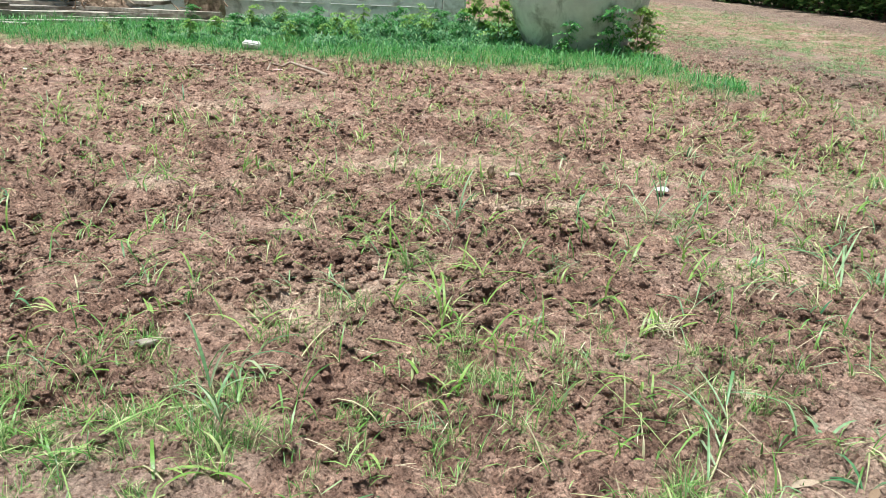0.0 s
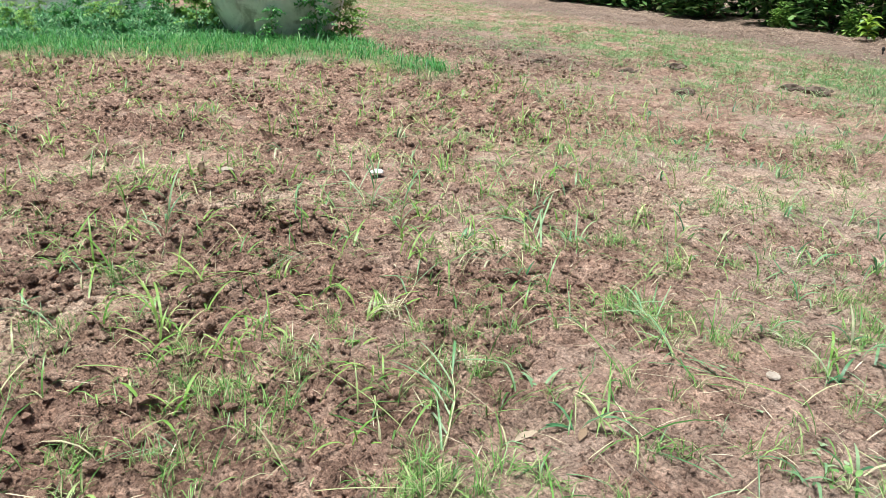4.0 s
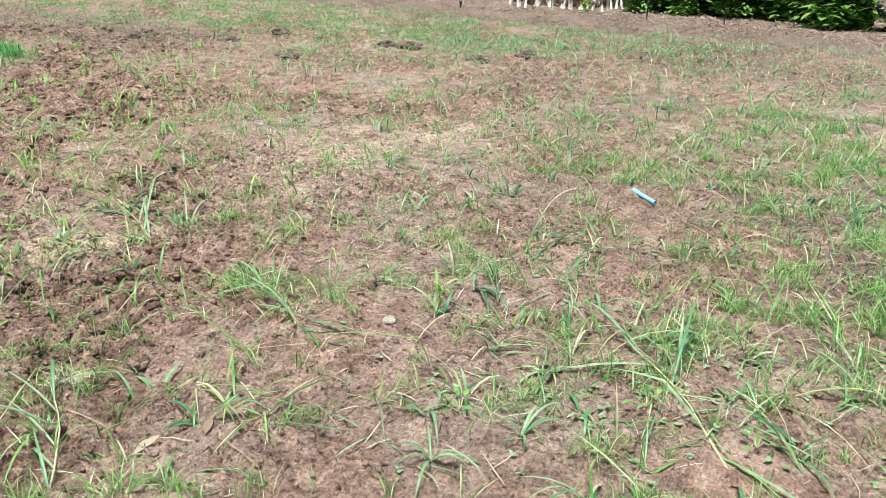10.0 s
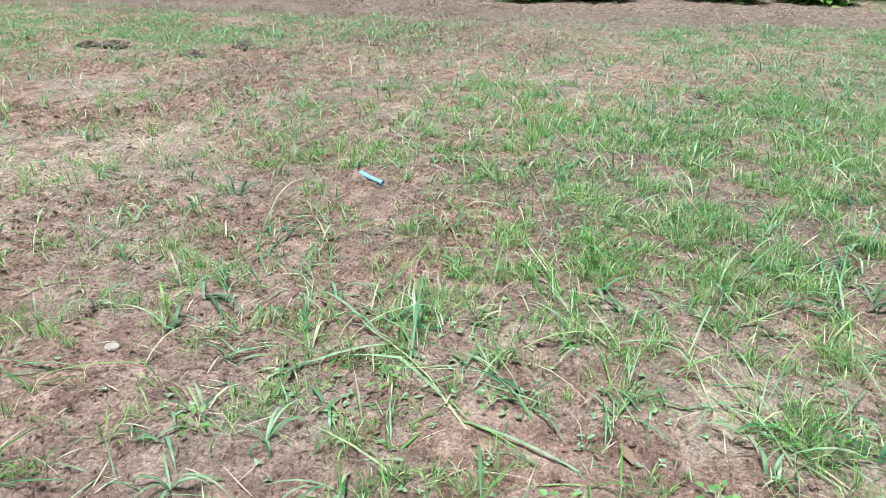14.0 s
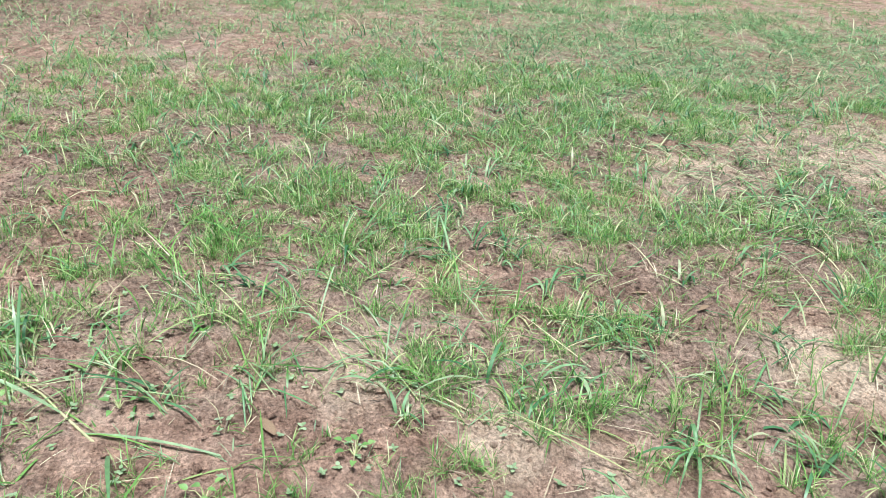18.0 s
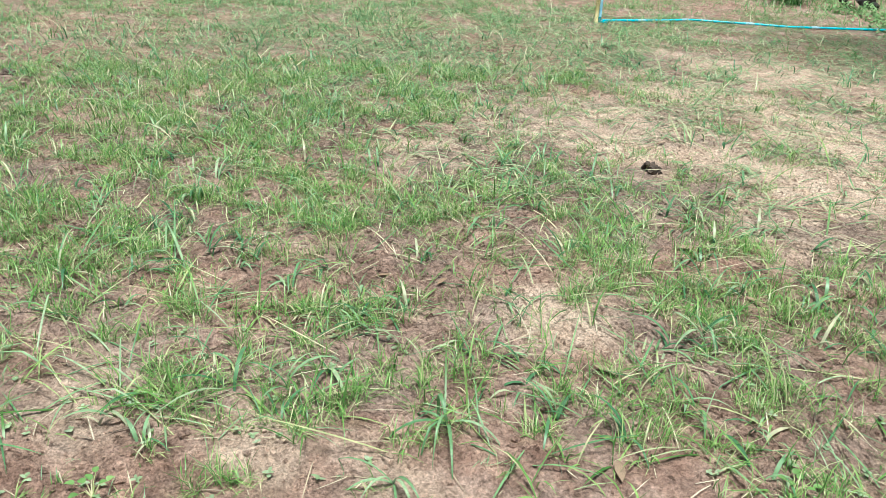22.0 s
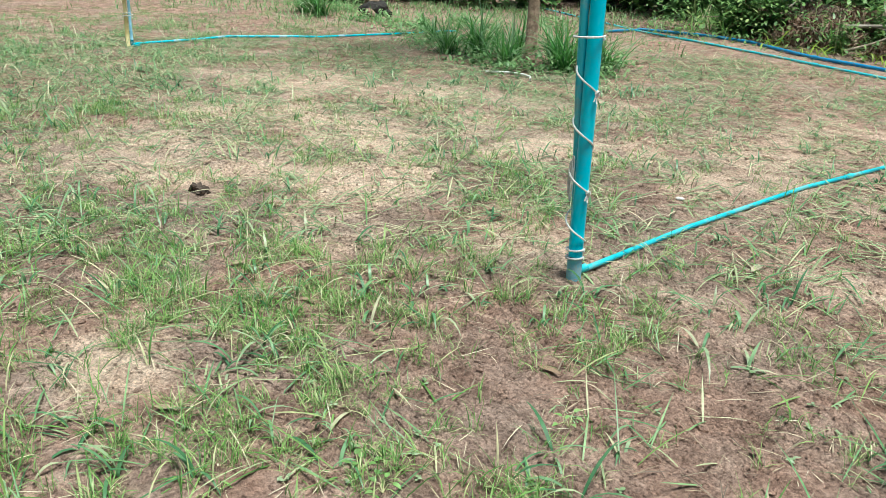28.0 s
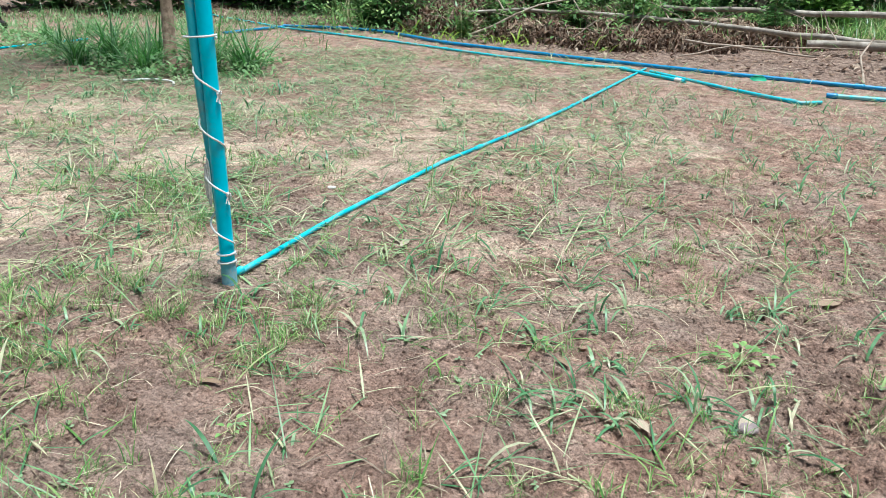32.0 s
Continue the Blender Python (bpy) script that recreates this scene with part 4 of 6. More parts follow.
# ---- single grass plants with broad blades ----
def leaf_mesh(name, length, width, rise, bend, g, material, segs=6, start=(0, 0, 0), heading=0.0, droop=0.0):
    """One broad blade, folded along its rib."""
    verts, quads = [], []
    p, ang = Vector(start), rise
    side = Vector((-math.sin(heading), math.cos(heading), 0))
    kink = g.integers(2, segs) if droop else 99
    for k in range(segs + 1):
        t = k / segs
        w = 0.5 * width * min(1.0, 0.55 + 1.6 * t) * max(0.04, (1 - t ** 2.4))
        d = Vector((math.cos(heading) * math.cos(ang), math.sin(heading) * math.cos(ang), math.sin(ang)))
        lift = Vector((0, 0, 1)) * w * 0.5
        verts += [p + side * w + lift, p, p - side * w + lift]
        p = p + d * (length / segs)
        ang -= bend / segs + (droop if k == kink else 0)
        side = (side + Vector((0, 0, 0.12 * (g.random() - 0.5)))).normalized()
    for k in range(segs):
        a = 3 * k
        quads += [(a, a + 1, a + 4, a + 3), (a + 1, a + 2, a + 5, a + 4)]
    return mesh_of(name, verts, quads, None, material)


PLANT_LABELS = {"upright": "young green grass plant with broad blades, still standing", "fallen": "flattened grass stalk with pale stem and broad green blades",
                "tuft": "low tuft of broad arching green blades", "cut": "cut grass stalk leaning over, with a few limp blades"}


def grass_plant(kind, seed):
    """A master plant at the origin, about one metre long if fallen and one metre high if standing; it is scaled when set out."""
    g = np.random.default_rng(seed)
    root = thing("grass_plant", Matrix(), PLANT_LABELS[kind], "grass", "grass plants on the field")
    if kind == "tuft":
        for k in range(g.integers(6, 9)):
            part("leaf", leaf_mesh("leaf", g.uniform(0.9, 1.7), g.uniform(0.04, 0.068), g.uniform(0.6, 1.25), g.uniform(1.7, 3.0), g, BROAD, 8, heading=g.uniform(0, 6.28), droop=g.choice([0, 0.6, 1.3])), root)
        return root
    if kind == "fallen":
        n, lean, arc = 7, 0.10, 0.12
    elif kind == "cut":
        n, lean, arc = 6, 0.8, 0.5
    else:
        n, lean, arc = 6, 1.45, 0.25
    path, p, ang, turn = [], Vector((0, 0, -0.01)), lean + g.uniform(-0.05, 0.08), 0.0
    stem_len = 0.85 if kind != "upright" else 0.6
    for k in range(n + 1):
        path.append(p.copy())
        p = p + Vector((math.cos(turn) * math.cos(ang), math.sin(turn) * math.cos(ang), math.sin(ang))) * stem_len / n
        ang -= arc / n
        turn += g.normal(0, 0.10)
    thick = {"fallen": 0.0055, "cut": 0.009, "upright": 0.012}[kind]
    part("stem", tube("stem", path, [thick * (1 - 0.55 * k / n) for k in range(n + 1)], STALK, 5), root, "pale straw-green stem")
    count = g.integers(6, 10)
    for k in range(count):
        i = min(n, 1 + int((k + 0.5) * n / count))
        head = g.normal(0, 0.75) + (math.pi if g.random() < 0.12 else 0)
        if kind == "upright":
            head = k * 2.6 + g.normal(0, 0.4)
        rise = {"fallen": g.uniform(0.05, 0.7), "cut": g.uniform(0.3, 1.1), "upright": g.uniform(0.7, 1.35)}[kind]
        size = g.uniform(0.32, 0.6) if kind != "upright" else g.uniform(0.45, 0.9)
        part("leaf", leaf_mesh("leaf", size, {"fallen": 0.0145, "cut": 0.022, "upright": 0.034}[kind] * g.uniform(0.75, 1.2), rise, g.uniform(0.5, 1.6) * (0.6 if kind == "fallen" else 1), g, BROAD, 6, path[i], head, g.choice([0, 0.6, 1.4])), root)
    return root


# x, y, heading in degrees, length in metres: stalks that lie flat
FALLEN_NORTH = ((0.65, 1.79, 47, 0.6), (1.79, 2.95, 67, 0.75), (-0.22, 2.2, -12, 0.32), (-0.6, 2.74, -111, 0.3), (0.17, 2.85, 97, 0.5), (1.67, 1.98, 58, 0.7), (2.41, 1.32, 13, 0.53),
                (2.14, 1.53, -28, 0.32), (1.82, 1.39, -97, 0.4), (0.98, 1.88, -96, 0.3), (1.92, 4.75, 71, 0.5), (2.17, 4.17, 25, 0.5), (-1.2, 3.2, 40, 0.4), (0.5, 3.3, 20, 0.4))
FALLEN_EAST = ((2.31, 0.36, -6, 0.7), (1.91, 0.35, 26, 0.65), (1.73, 0.42, 43, 0.85), (1.86, 0.18, -16, 0.35), (2.12, -0.13, 15, 0.57), (2.37, 1.31, -3, 0.57), (1.68, 1.97, 64, 0.5),
               (1.67, 0.68, 30, 0.4), (1.74, 0.29, 51, 0.54), (1.6, 1.1, 73, 0.41), (2.1, 1.3, 72, 0.35), (1.91, -0.34, 21, 0.45), (1.67, -0.22, 43, 0.45), (1.99, -0.86, 21, 0.42),
               (1.76, -1.54, 20, 0.52), (2.58, -2.28, -16, 0.55), (1.93, 0.36, 29, 0.6), (2.73, -0.59, 11, 0.8), (2.37, -1.13, 6, 0.5), (3.25, -2.03, 13, 0.4), (1.74, -0.68, 38, 0.3))
FALLEN_SOUTH = ((2.09, -1.89, 23, 0.35), (1.42, -1.07, 0, 0.45), (0.89, -1.83, 5, 0.4), (1.32, -2.31, 54, 0.55), (2.03, -0.86, 5, 0.35), (1.12, -1.6, 6, 0.35), (2.63, -1.46, -13, 0.8),
                (2.88, -2.76, 16, 0.45), (1.78, -3.52, 57, 0.37), (1.46, -0.95, -101, 0.33), (0.33, -2.67, 9, 0.22), (-0.48, -2.99, 117, 0.28), (-0.75, -2.83, 19, 0.24), (0.76, -2.41, 100, 0.28), (-0.25, -4.92, -17, 0.25))
FALLEN_MORE = ((1.86, 4.48, 75, 0.62), (2.12, 0.72, 49, 0.57), (2.76, 1.66, 55, 0.22), (1.33, 1.12, 80, 0.31), (1.3, 3.96, 76, 0.62), (1.54, 2.16, 92, 0.39), (0.59, 2.66, -125, 0.29), (2.11, 3.93, 90, 0.37), (2.77, 2.55, 69, 0.32), (2.72, 2.29, -20, 0.31),
               (2.67, 0.8, 79, 0.34), (1.3, 1.99, 61, 0.27), (0.23, 3.81, 86, 0.55), (-0.24, 3.01, 99, 0.5), (-0.52, 3.04, 79, 0.45), (-0.75, 2.59, 100, 0.55), (0.94, 2.75, 48, 0.41), (-0.16, 2.62, 103, 0.39))
FALLEN_REST = ((1.29, 2.6, 95, 0.22), (0.98, 4.2, 76, 0.5), (1.31, 3.61, 59, 0.5), (2.3, -0.8, 63, 0.36), (2.28, -0.51, 14, 0.24), (2.93, -0.79, -10, 0.62), (3.4, -1.4, 15, 0.45), (4.46, 0.46, 6, 0.62), (3.45, 0.02, 13, 0.51), (2.94, -1.64, -35, 0.62), (2.97, -2.17, -23, 0.62),
               (1.53, -2.22, 98, 0.27), (1.66, -1.68, -25, 0.3), (1.36, -1.64, 36, 0.22), (2.38, -2.25, -16, 0.62), (1.84, -2.0, 54, 0.31), (1.84, -2.89, -15, 0.37), (0.56, -2.73, -53, 0.34), (1.56, -1.23, 15, 0.23), (0.49, -2.23, 49, 0.22), (2.73, -2.46, -26, 0.62))
# x, y, height in metres: plants that stand
STANDING_MORE = ((2.3, 1.57, 0.43), (3.04, 1.51, 0.31), (1.28, 1.96, 0.21), (2.18, 2.15, 0.12), (2.4, 2.12, 0.14), (1.1, 1.33, 0.22), (3.23, 2.46, 0.16), (5.0, 2.14, 0.19), (1.63, 0.89, 0.24), (1.44, 2.36, 0.13), (4.55, 3.43, 0.19), (7.98, 3.76, 0.21), (4.77, 6.48, 0.25), (0.89, 1.98, 0.18),
                 (2.19, 3.69, 0.4), (1.49, 6.41, 0.28), (2.2, 5.85, 0.22), (3.95, 5.85, 0.21), (0.3, 7.07, 0.25), (0.31, 1.88, 0.1), (-0.32, 3.57, 0.22), (1.61, 2.66, 0.15), (2.2, 2.8, 0.14), (5.08, 7.56, 0.14), (2.85, 2.68, 0.21), (3.36, 2.88, 0.24))
STANDING_REST = ((1.21, -2.05, 0.18), (1.75, -4.99, 0.12), (0.0, -2.83, 0.12), (0.16, -2.53, 0.13), (0.76, -2.1, 0.13), (0.38, -2.82, 0.13), (1.28, -2.62, 0.1), (1.1, -2.62, 0.12), (3.14, -2.42, 0.1), (4.22, -2.76, 0.2))
STANDING_NORTH = ((-0.61, 2.13, 0.26), (1.34, 3.63, 0.29), (1.32, 3.98, 0.27), (-0.28, 3.19, 0.17), (-0.9, 3.27, 0.25), (0.24, 3.81, 0.26), (0.96, 4.18, 0.31), (0.67, 3.42, 0.19),
                  (-0.03, 2.54, 0.14), (-1.2, 2.45, 0.12), (-0.7, 2.53, 0.18), (-0.93, 6.34, 0.14), (-1.54, 6.42, 0.14), (2.06, 4.89, 0.25), (1.86, 6.48, 0.19), (0.65, 3.41, 0.19),
                  (2.42, 1.67, 0.34), (2.76, 1.66, 0.17), (1.46, 1.55, 0.23), (1.34, 2.02, 0.2), (2.78, 2.69, 0.14), (3.15, 2.39, 0.25), (2.46, 2.14, 0.15), (4.47, 6.03, 0.26), (3.86, 2.18, 0.18))
STANDING_EAST = ((2.33, 0.06, 0.46), (2.75, 1.64, 0.16), (2.83, 1.16, 0.18), (3.61, 0.91, 0.2), (4.41, 0.44, 0.33), (2.96, 0.6, 0.15), (3.46, 0.03, 0.15), (3.67, 2.09, 0.16),
                 (4.25, -2.84, 0.15), (3.33, -0.33, 0.15), (3.22, -1.12, 0.21), (3.67, -2.92, 0.16), (0.63, -2.83, 0.14), (0.94, -2.91, 0.16), (0.89, -4.5, 0.26), (-0.69, -4.12, 0.19), (0.59, -3.71, 0.14))
# x, y, size: low broad tufts
TUFTS = ((1.62, 1.04, 0.17), (1.38, 1.17, 0.16), (1.64, -1.0, 0.19), (1.58, -0.68, 0.15), (1.5, -0.78, 0.17), (1.11, -1.66, 0.18), (1.34, -1.64, 0.14), (1.19, -2.55, 0.12),
         (0.05, -2.64, 0.14), (0.19, -2.51, 0.12), (-0.18, -2.27, 0.17), (-1.08, -3.19, 0.13), (-0.38, -3.16, 0.13), (0.5, -2.18, 0.14), (0.78, -2.07, 0.13), (-1.11, -2.43, 0.16),
         (-1.27, -3.23, 0.14), (-0.38, -3.83, 0.13), (-1.31, -4.25, 0.14), (-0.04, -5.26, 0.15), (-1.01, -5.78, 0.16), (-1.27, -5.4, 0.16), (0.58, -5.26, 0.14), (1.75, 0.95, 0.16))


def set_out_plants():
    g = np.random.default_rng(51)
    kinds = {k: [grass_plant(k, 60 + 7 * n + s) for s in range(5)] for n, k in enumerate(PLANT_LABELS)}
    used = set()

    def put(kind, x, y, heading, size, fat=1.0):
        master = kinds[kind][g.integers(0, 5)]
        m = Matrix.Translation((x, y, z_at(x, y) - 0.004)) @ Matrix.Rotation(radians(heading), 4, 'Z') @ Matrix.Diagonal((size, size * fat, size, 1))
        if master.name in used:
            copy_thing(master, m)
        else:
            master.matrix_basis = m
            used.add(master.name)

    for x, y, a, size in FALLEN_NORTH + FALLEN_EAST + FALLEN_SOUTH + FALLEN_MORE + FALLEN_REST:
        put("fallen", x, y, a, size * 1.12)
    for x, y, h in STANDING_NORTH + STANDING_EAST + STANDING_MORE + STANDING_REST:
        put("upright", x, y, g.uniform(0, 360), h * 1.15)
    for x, y, s in TUFTS:
        put("tuft", x, y, g.uniform(0, 360), s * 0.95)
    # the rest, thinner over the turned soil and thicker to the east
    some = np.random.default_rng(53).permutation(scatter(3000, 1.5, 7.5, lambda x, y: np.clip(0.055 + 0.13 * greenness(x, y) + 0.07 * (x > 1.5) * (y < 2.2), 0, 1) * (1 - bank(x, y)) * (1 - forest(x, y)), 52, power=0.7))
    for n, (x, y) in enumerate(some[:184]):
        east = x > 1.6 and y < 2.2
        kind = ("fallen", "cut", "upright", "tuft")[g.choice(4, p=(0.36, 0.3, 0.24, 0.10) if east else (0.22, 0.30, 0.34, 0.14))]
        size = {"fallen": g.uniform(0.25, 0.55), "cut": g.uniform(0.2, 0.42), "upright": g.uniform(0.14, 0.3), "tuft": g.uniform(0.09, 0.16)}[kind]
        put(kind, x, y, g.normal(20, 60) if east else g.uniform(0, 360), size)


set_out_plants()


# ---- shrubs, trees and brush ----
def leaf_cloud(name, centres, count, leaf, material, seed, flat=0.7, stretch=1.6):
    """Many small folded leaves round some centres (x, y, z, rx, ry, rz)."""
    g = np.random.default_rng(seed)
    c = np.asarray(centres)
    pick = g.choice(len(c), count, p=c[:, 3] * c[:, 5] / (c[:, 3] * c[:, 5]).sum())
    d = g.normal(0, 1, (count, 3))
    d /= np.linalg.norm(d, axis=1)[:, None]
    p = c[pick, :3] + d * c[pick, 3:6] * (0.45 + 0.6 * g.random((count, 1)) ** 0.6)
    p = p[p[:, 2] > 0.02]
    n = len(p)
    size = leaf * g.uniform(0.6, 1.3, n)
    return ribbons(n, p, g.uniform(0, 6.28, n), size * stretch, size, g.uniform(-0.7, 0.7, n) * flat, g.uniform(-0.4, 1.2, n), 3)


def shrub_master(seed, material, leaf, count, wide=1.1, high=2.2, name="shrub", label="", stems=5):
    g = np.random.default_rng(seed)
    root = thing(name, Matrix(), label, "shrub", "shrubs along the field edge")
    centres = []
    for k in range(stems):
        a, r = g.uniform(0, 6.28), g.uniform(0.1, 0.75) * wide
        top = Vector((r * math.cos(a), r * math.sin(a), high * g.uniform(0.55, 0.95)))
        foot = Vector((0.25 * r * math.cos(a), 0.25 * r * math.sin(a), -0.05))
        path = [foot.lerp(top, t) + Vector((g.normal(0, 0.03), g.normal(0, 0.03), 0)) for t in (0, 0.25, 0.5, 0.75, 1)]
        part("stem", tube("stem", path, [0.028, 0.023, 0.018, 0.013, 0.007], BARK, 6), root)
        for t in (0.12, 0.3, 0.5, 0.72, 0.95):
            q = foot.lerp(top, t)
            s = g.uniform(0.25, 0.5) * wide
            centres.append((q.x + g.normal(0, 0.2) * wide, q.y + g.normal(0, 0.2) * wide, max(q.z, 0.22), s, s, s * 0.7))
    v, q, t = leaf_cloud("foliage", centres, count, leaf, material, seed + 1)
    part("foliage", mesh_of("foliage", v, q, t, material), root)
    return root


def hedge_row():
    dark = [shrub_master(100 + s, SHRUB, 0.13, 1350, 1.15, 2.4, "shrub", "dense dark green shrub at the field edge") for s in range(3)]
    light = [shrub_master(120 + s, BRIGHT, 0.125, 1550, 1.0, 1.7, "shrub", "bright green leafy shrub at the edge of the mulch") for s in range(2)]
    g = np.random.default_rng(130)
    used = set()

    def put(masters, x, y, size):
        master = masters[g.integers(0, len(masters))]
        m = pose(x, y, z_at(x, y) - 0.02, 0, 0, g.uniform(0, 360)) @ Matrix.Scale(size, 4)
        if master.name in used:
            copy_thing(master, m)
        else:
            master.matrix_basis = m
            used.add(master.name)

    for y in np.arange(11.2, 34, 1.45):
        put(dark, 15.3 - 0.02 * (y - 11) + g.normal(0, 0.15), y + g.normal(0, 0.2), g.uniform(0.85, 1.1))
        put(dark, 17.2 + g.normal(0, 0.3), y + g.normal(0, 0.3), g.uniform(1.1, 1.4))
    for y in np.arange(-3.5, 11, 1.7):
        put(dark, 17.0 + g.normal(0, 0.3), y, g.uniform(1.0, 1.3))
    for x, y, s in ((14.3, 2.9, 0.85), (14.9, 4.3, 0.9), (14.6, 1.9, 0.95), (15.6, 5.9, 0.8), (15.2, -0.2, 0.95), (15.3, -1.7, 1.0), (15.4, 6.7, 0.7), (14.7, 6.0, 0.75), (15.0, 5.2, 0.9), (15.6, 10.2, 0.8), (14.9, 3.4, 0.9), (14.2, 6.3, 0.45), (14.3, 5.5, 0.5), (14.5, 4.7, 0.5), (14.7, 11.4, 0.45), (14.9, 10.0, 0.4), (14.6, 13.2, 0.4)):
        put(light, x, y, s)
    # dark-leaved here: the canopy's shade is put into the leaf colour
    for x, y, s in ((0.9, -13.7, 0.34), (-0.4, -13.5, 0.28), (2.4, -13.9, 0.4), (-1.3, -13.2, 0.3), (1.3, -12.9, 0.22), (3.1, -14.2, 0.45), (-3.4, -13.6, 0.4), (-2.2, -14.2, 0.45), (-4.4, -11.0, 0.25), (0.3, -14.6, 0.45)):
        put(dark, x, y, s)
    # under the trees to the south
    for x, y, s in ((3.2, -16.4, 0.9), (1.9, -15.6, 0.75), (4.6, -16.6, 0.9), (6.2, -17.2, 1.0), (-0.6, -17.6, 0.7), (8.3, -14.8, 0.6), (10.6, -13.6, 0.8)):
        put(dark, x, y, s)
    for k in range(15):
        put(dark, 11.5 - 1.35 * k, -18.8 - 0.5 * math.sin(k) - 0.02 * k, g.uniform(0.9, 1.2))
    for x, y, s in ((0.2, -15.6, 0.55), (-1.6, -15.9, 0.6), (-4.6, -15.2, 0.6), (-6.0, -14.2, 0.7), (1.2, -16.6, 0.8), (7.4, -15.8, 0.8), (9.6, -15.6, 0.9)):
        put(light if x < 0 else dark, x, y, s)
    for x, y, s in ((-3.2, -18.2, 0.8), (-5.2, -17.6, 0.8), (1.0, -18.6, 1.0), (-7.5, -17.0, 1.0), (5.0, -19.5, 1.2), (8.8, -18.5, 1.2)):
        put(dark, x, y, s)


hedge_row()


def fern_weed(x, y, size, seed):
    """A feathery seedling: a thin stem and fronds of small paired leaflets."""
    g = np.random.default_rng(seed)
    root = thing("weed_seedling", pose(x, y, z_at(x, y), 0, 0, g.uniform(0, 360)) @ Matrix.Scale(size, 4), "feathery green weed seedling growing by the wall", "weed", "weeds by the wall")
    path = [(0.02 * math.sin(k), 0.02 * math.cos(2 * k), 0.17 * k) for k in range(7)]
    part("stem", tube("stem", path, [0.011, 0.010, 0.009, 0.008, 0.006, 0.005, 0.003], TWIG, 5), root)
    parts, off, vv, qq, tt = [], 0, [], [], []
    for k in range(30):
        a, z, n = g.uniform(0, 6.28), g.uniform(0.12, 1.05), 10
        t = np.linspace(0.12, 1, n)
        ln = g.uniform(0.25, 0.5)
        px, py, pz = ln * t * math.cos(a), ln * t * math.sin(a), z + 0.10 * t - 0.16 * t * t
        for side in (1, -1):
            v, q, tr = ribbons(n, np.column_stack([px, py, pz]), np.full(n, a + side * 1.25), np.full(n, 0.115) * (1.1 - 0.5 * t), np.full(n, 0.05), g.uniform(-0.9, 0.9, n), np.full(n, 0.4), 2)
            vv.append(v), qq.append(q + off), tt.append(tr + off)
            off += len(v)
    part("fronds", mesh_of("fronds", np.concatenate(vv), np.concatenate(qq), np.concatenate(tt), BRIGHT if seed % 2 else LUSH), root)


for n, (x, y, s) in enumerate(((-0.9, 13.6, 0.9), (-0.3, 13.9, 0.8), (0.5, 14.2, 1.0), (1.0, 13.6, 0.85), (1.5, 13.4, 1.0), (2.4, 12.9, 1.1), (3.35, 11.3, 0.8), (3.85, 11.7, 0.9), (2.75, 11.4, 0.6), (1.95, 12.6, 1.0),
                               (-2.1, 13.3, 0.8), (-1.5, 14.2, 1.0), (-3.0, 12.9, 0.55), (-0.7, 12.7, 0.6), (0.2, 12.8, 0.6), (1.9, 14.4, 1.3), (-3.8, 13.2, 0.6), (4.25, 12.3, 0.8), (0.9, 12.3, 0.5), (-2.3, 12.7, 0.75), (-2.9, 13.9, 0.9), (-1.9, 13.9, 1.0), (-1.1, 13.0, 0.8), (-0.5, 13.2, 0.85), (0.1, 13.5, 0.8), (0.6, 13.3, 0.8), (1.2, 14.4, 0.9), (-0.1, 14.6, 0.95), (-0.9, 14.5, 0.9), (0.9, 15.0, 1.0), (1.4, 14.9, 0.8), (-3.9, 12.6, 0.5), (-2.0, 12.4, 0.5), (-0.2, 12.2, 0.5), (0.4, 12.0, 0.45), (-1.2, 12.3, 0.7), (-0.8, 12.9, 0.8), (-0.3, 12.6, 0.7), (0.3, 12.6, 0.8), (0.8, 12.8, 0.8), (1.3, 12.6, 0.7), (-2.6, 12.3, 0.7), (-3.2, 12.5, 0.7))):
    fern_weed(x, y, s * (0.43 if x < 1.9 else 0.8), 200 + n)


WALL_WEED = foliage("wall_weed_leaf", ((0, (0.05, 0.17, 0.07)), (0.5, (0.12, 0.31, 0.13)), (0.85, (0.22, 0.43, 0.19)), (1, (0.36, 0.52, 0.26))))


def wall_weeds():
    """A knee-high mass of small-leaved weeds before the wall and the jar, in uneven humps."""
    g = np.random.default_rng(231)
    n = 46000
    x, y = g.uniform(-4.6, 2.6, n), g.uniform(11.7, 15.2, n)
    top = np.clip(1.6 * (fbm(x * 1.5 + 4, y * 1.5, 4) - 0.36), 0, 1) * np.interp(x, (-4.6, -2.8, -2.0, -1.3, 1.4, 2.6), (0.1, 0.14, 0.6, 1.0, 1.0, 0.5)) * np.interp(y, (11.7, 12.6, 13.5), (0.25, 0.8, 1.0))
    z = height(x, y) + top * (0.15 + 0.85 * g.random(n) ** 0.6) * 0.5
    keep = top > 0.05
    base = np.column_stack([x, y, z])[keep]
    k = len(base)
    stuff("wall_weeds", [ribbons(k, base, g.uniform(0, 6.28, k), g.uniform(0.05, 0.13, k), g.uniform(0.018, 0.034, k), g.uniform(-0.3, 0.9, k), g.uniform(0, 1.2, k), 2)], WALL_WEED, "knee-high mass of feathery green weeds before the wall", "weed")


wall_weeds()
SAPLING = foliage("sapling_leaf", ((0, (0.24, 0.42, 0.05)), (1, (0.45, 0.60, 0.10))), False, 0.4)
LUSH_ONE = foliage("strap_blade", ((0, (0.07, 0.22, 0.05)), (0.6, (0.13, 0.36, 0.09)), (1, (0.25, 0.46, 0.15))), False)


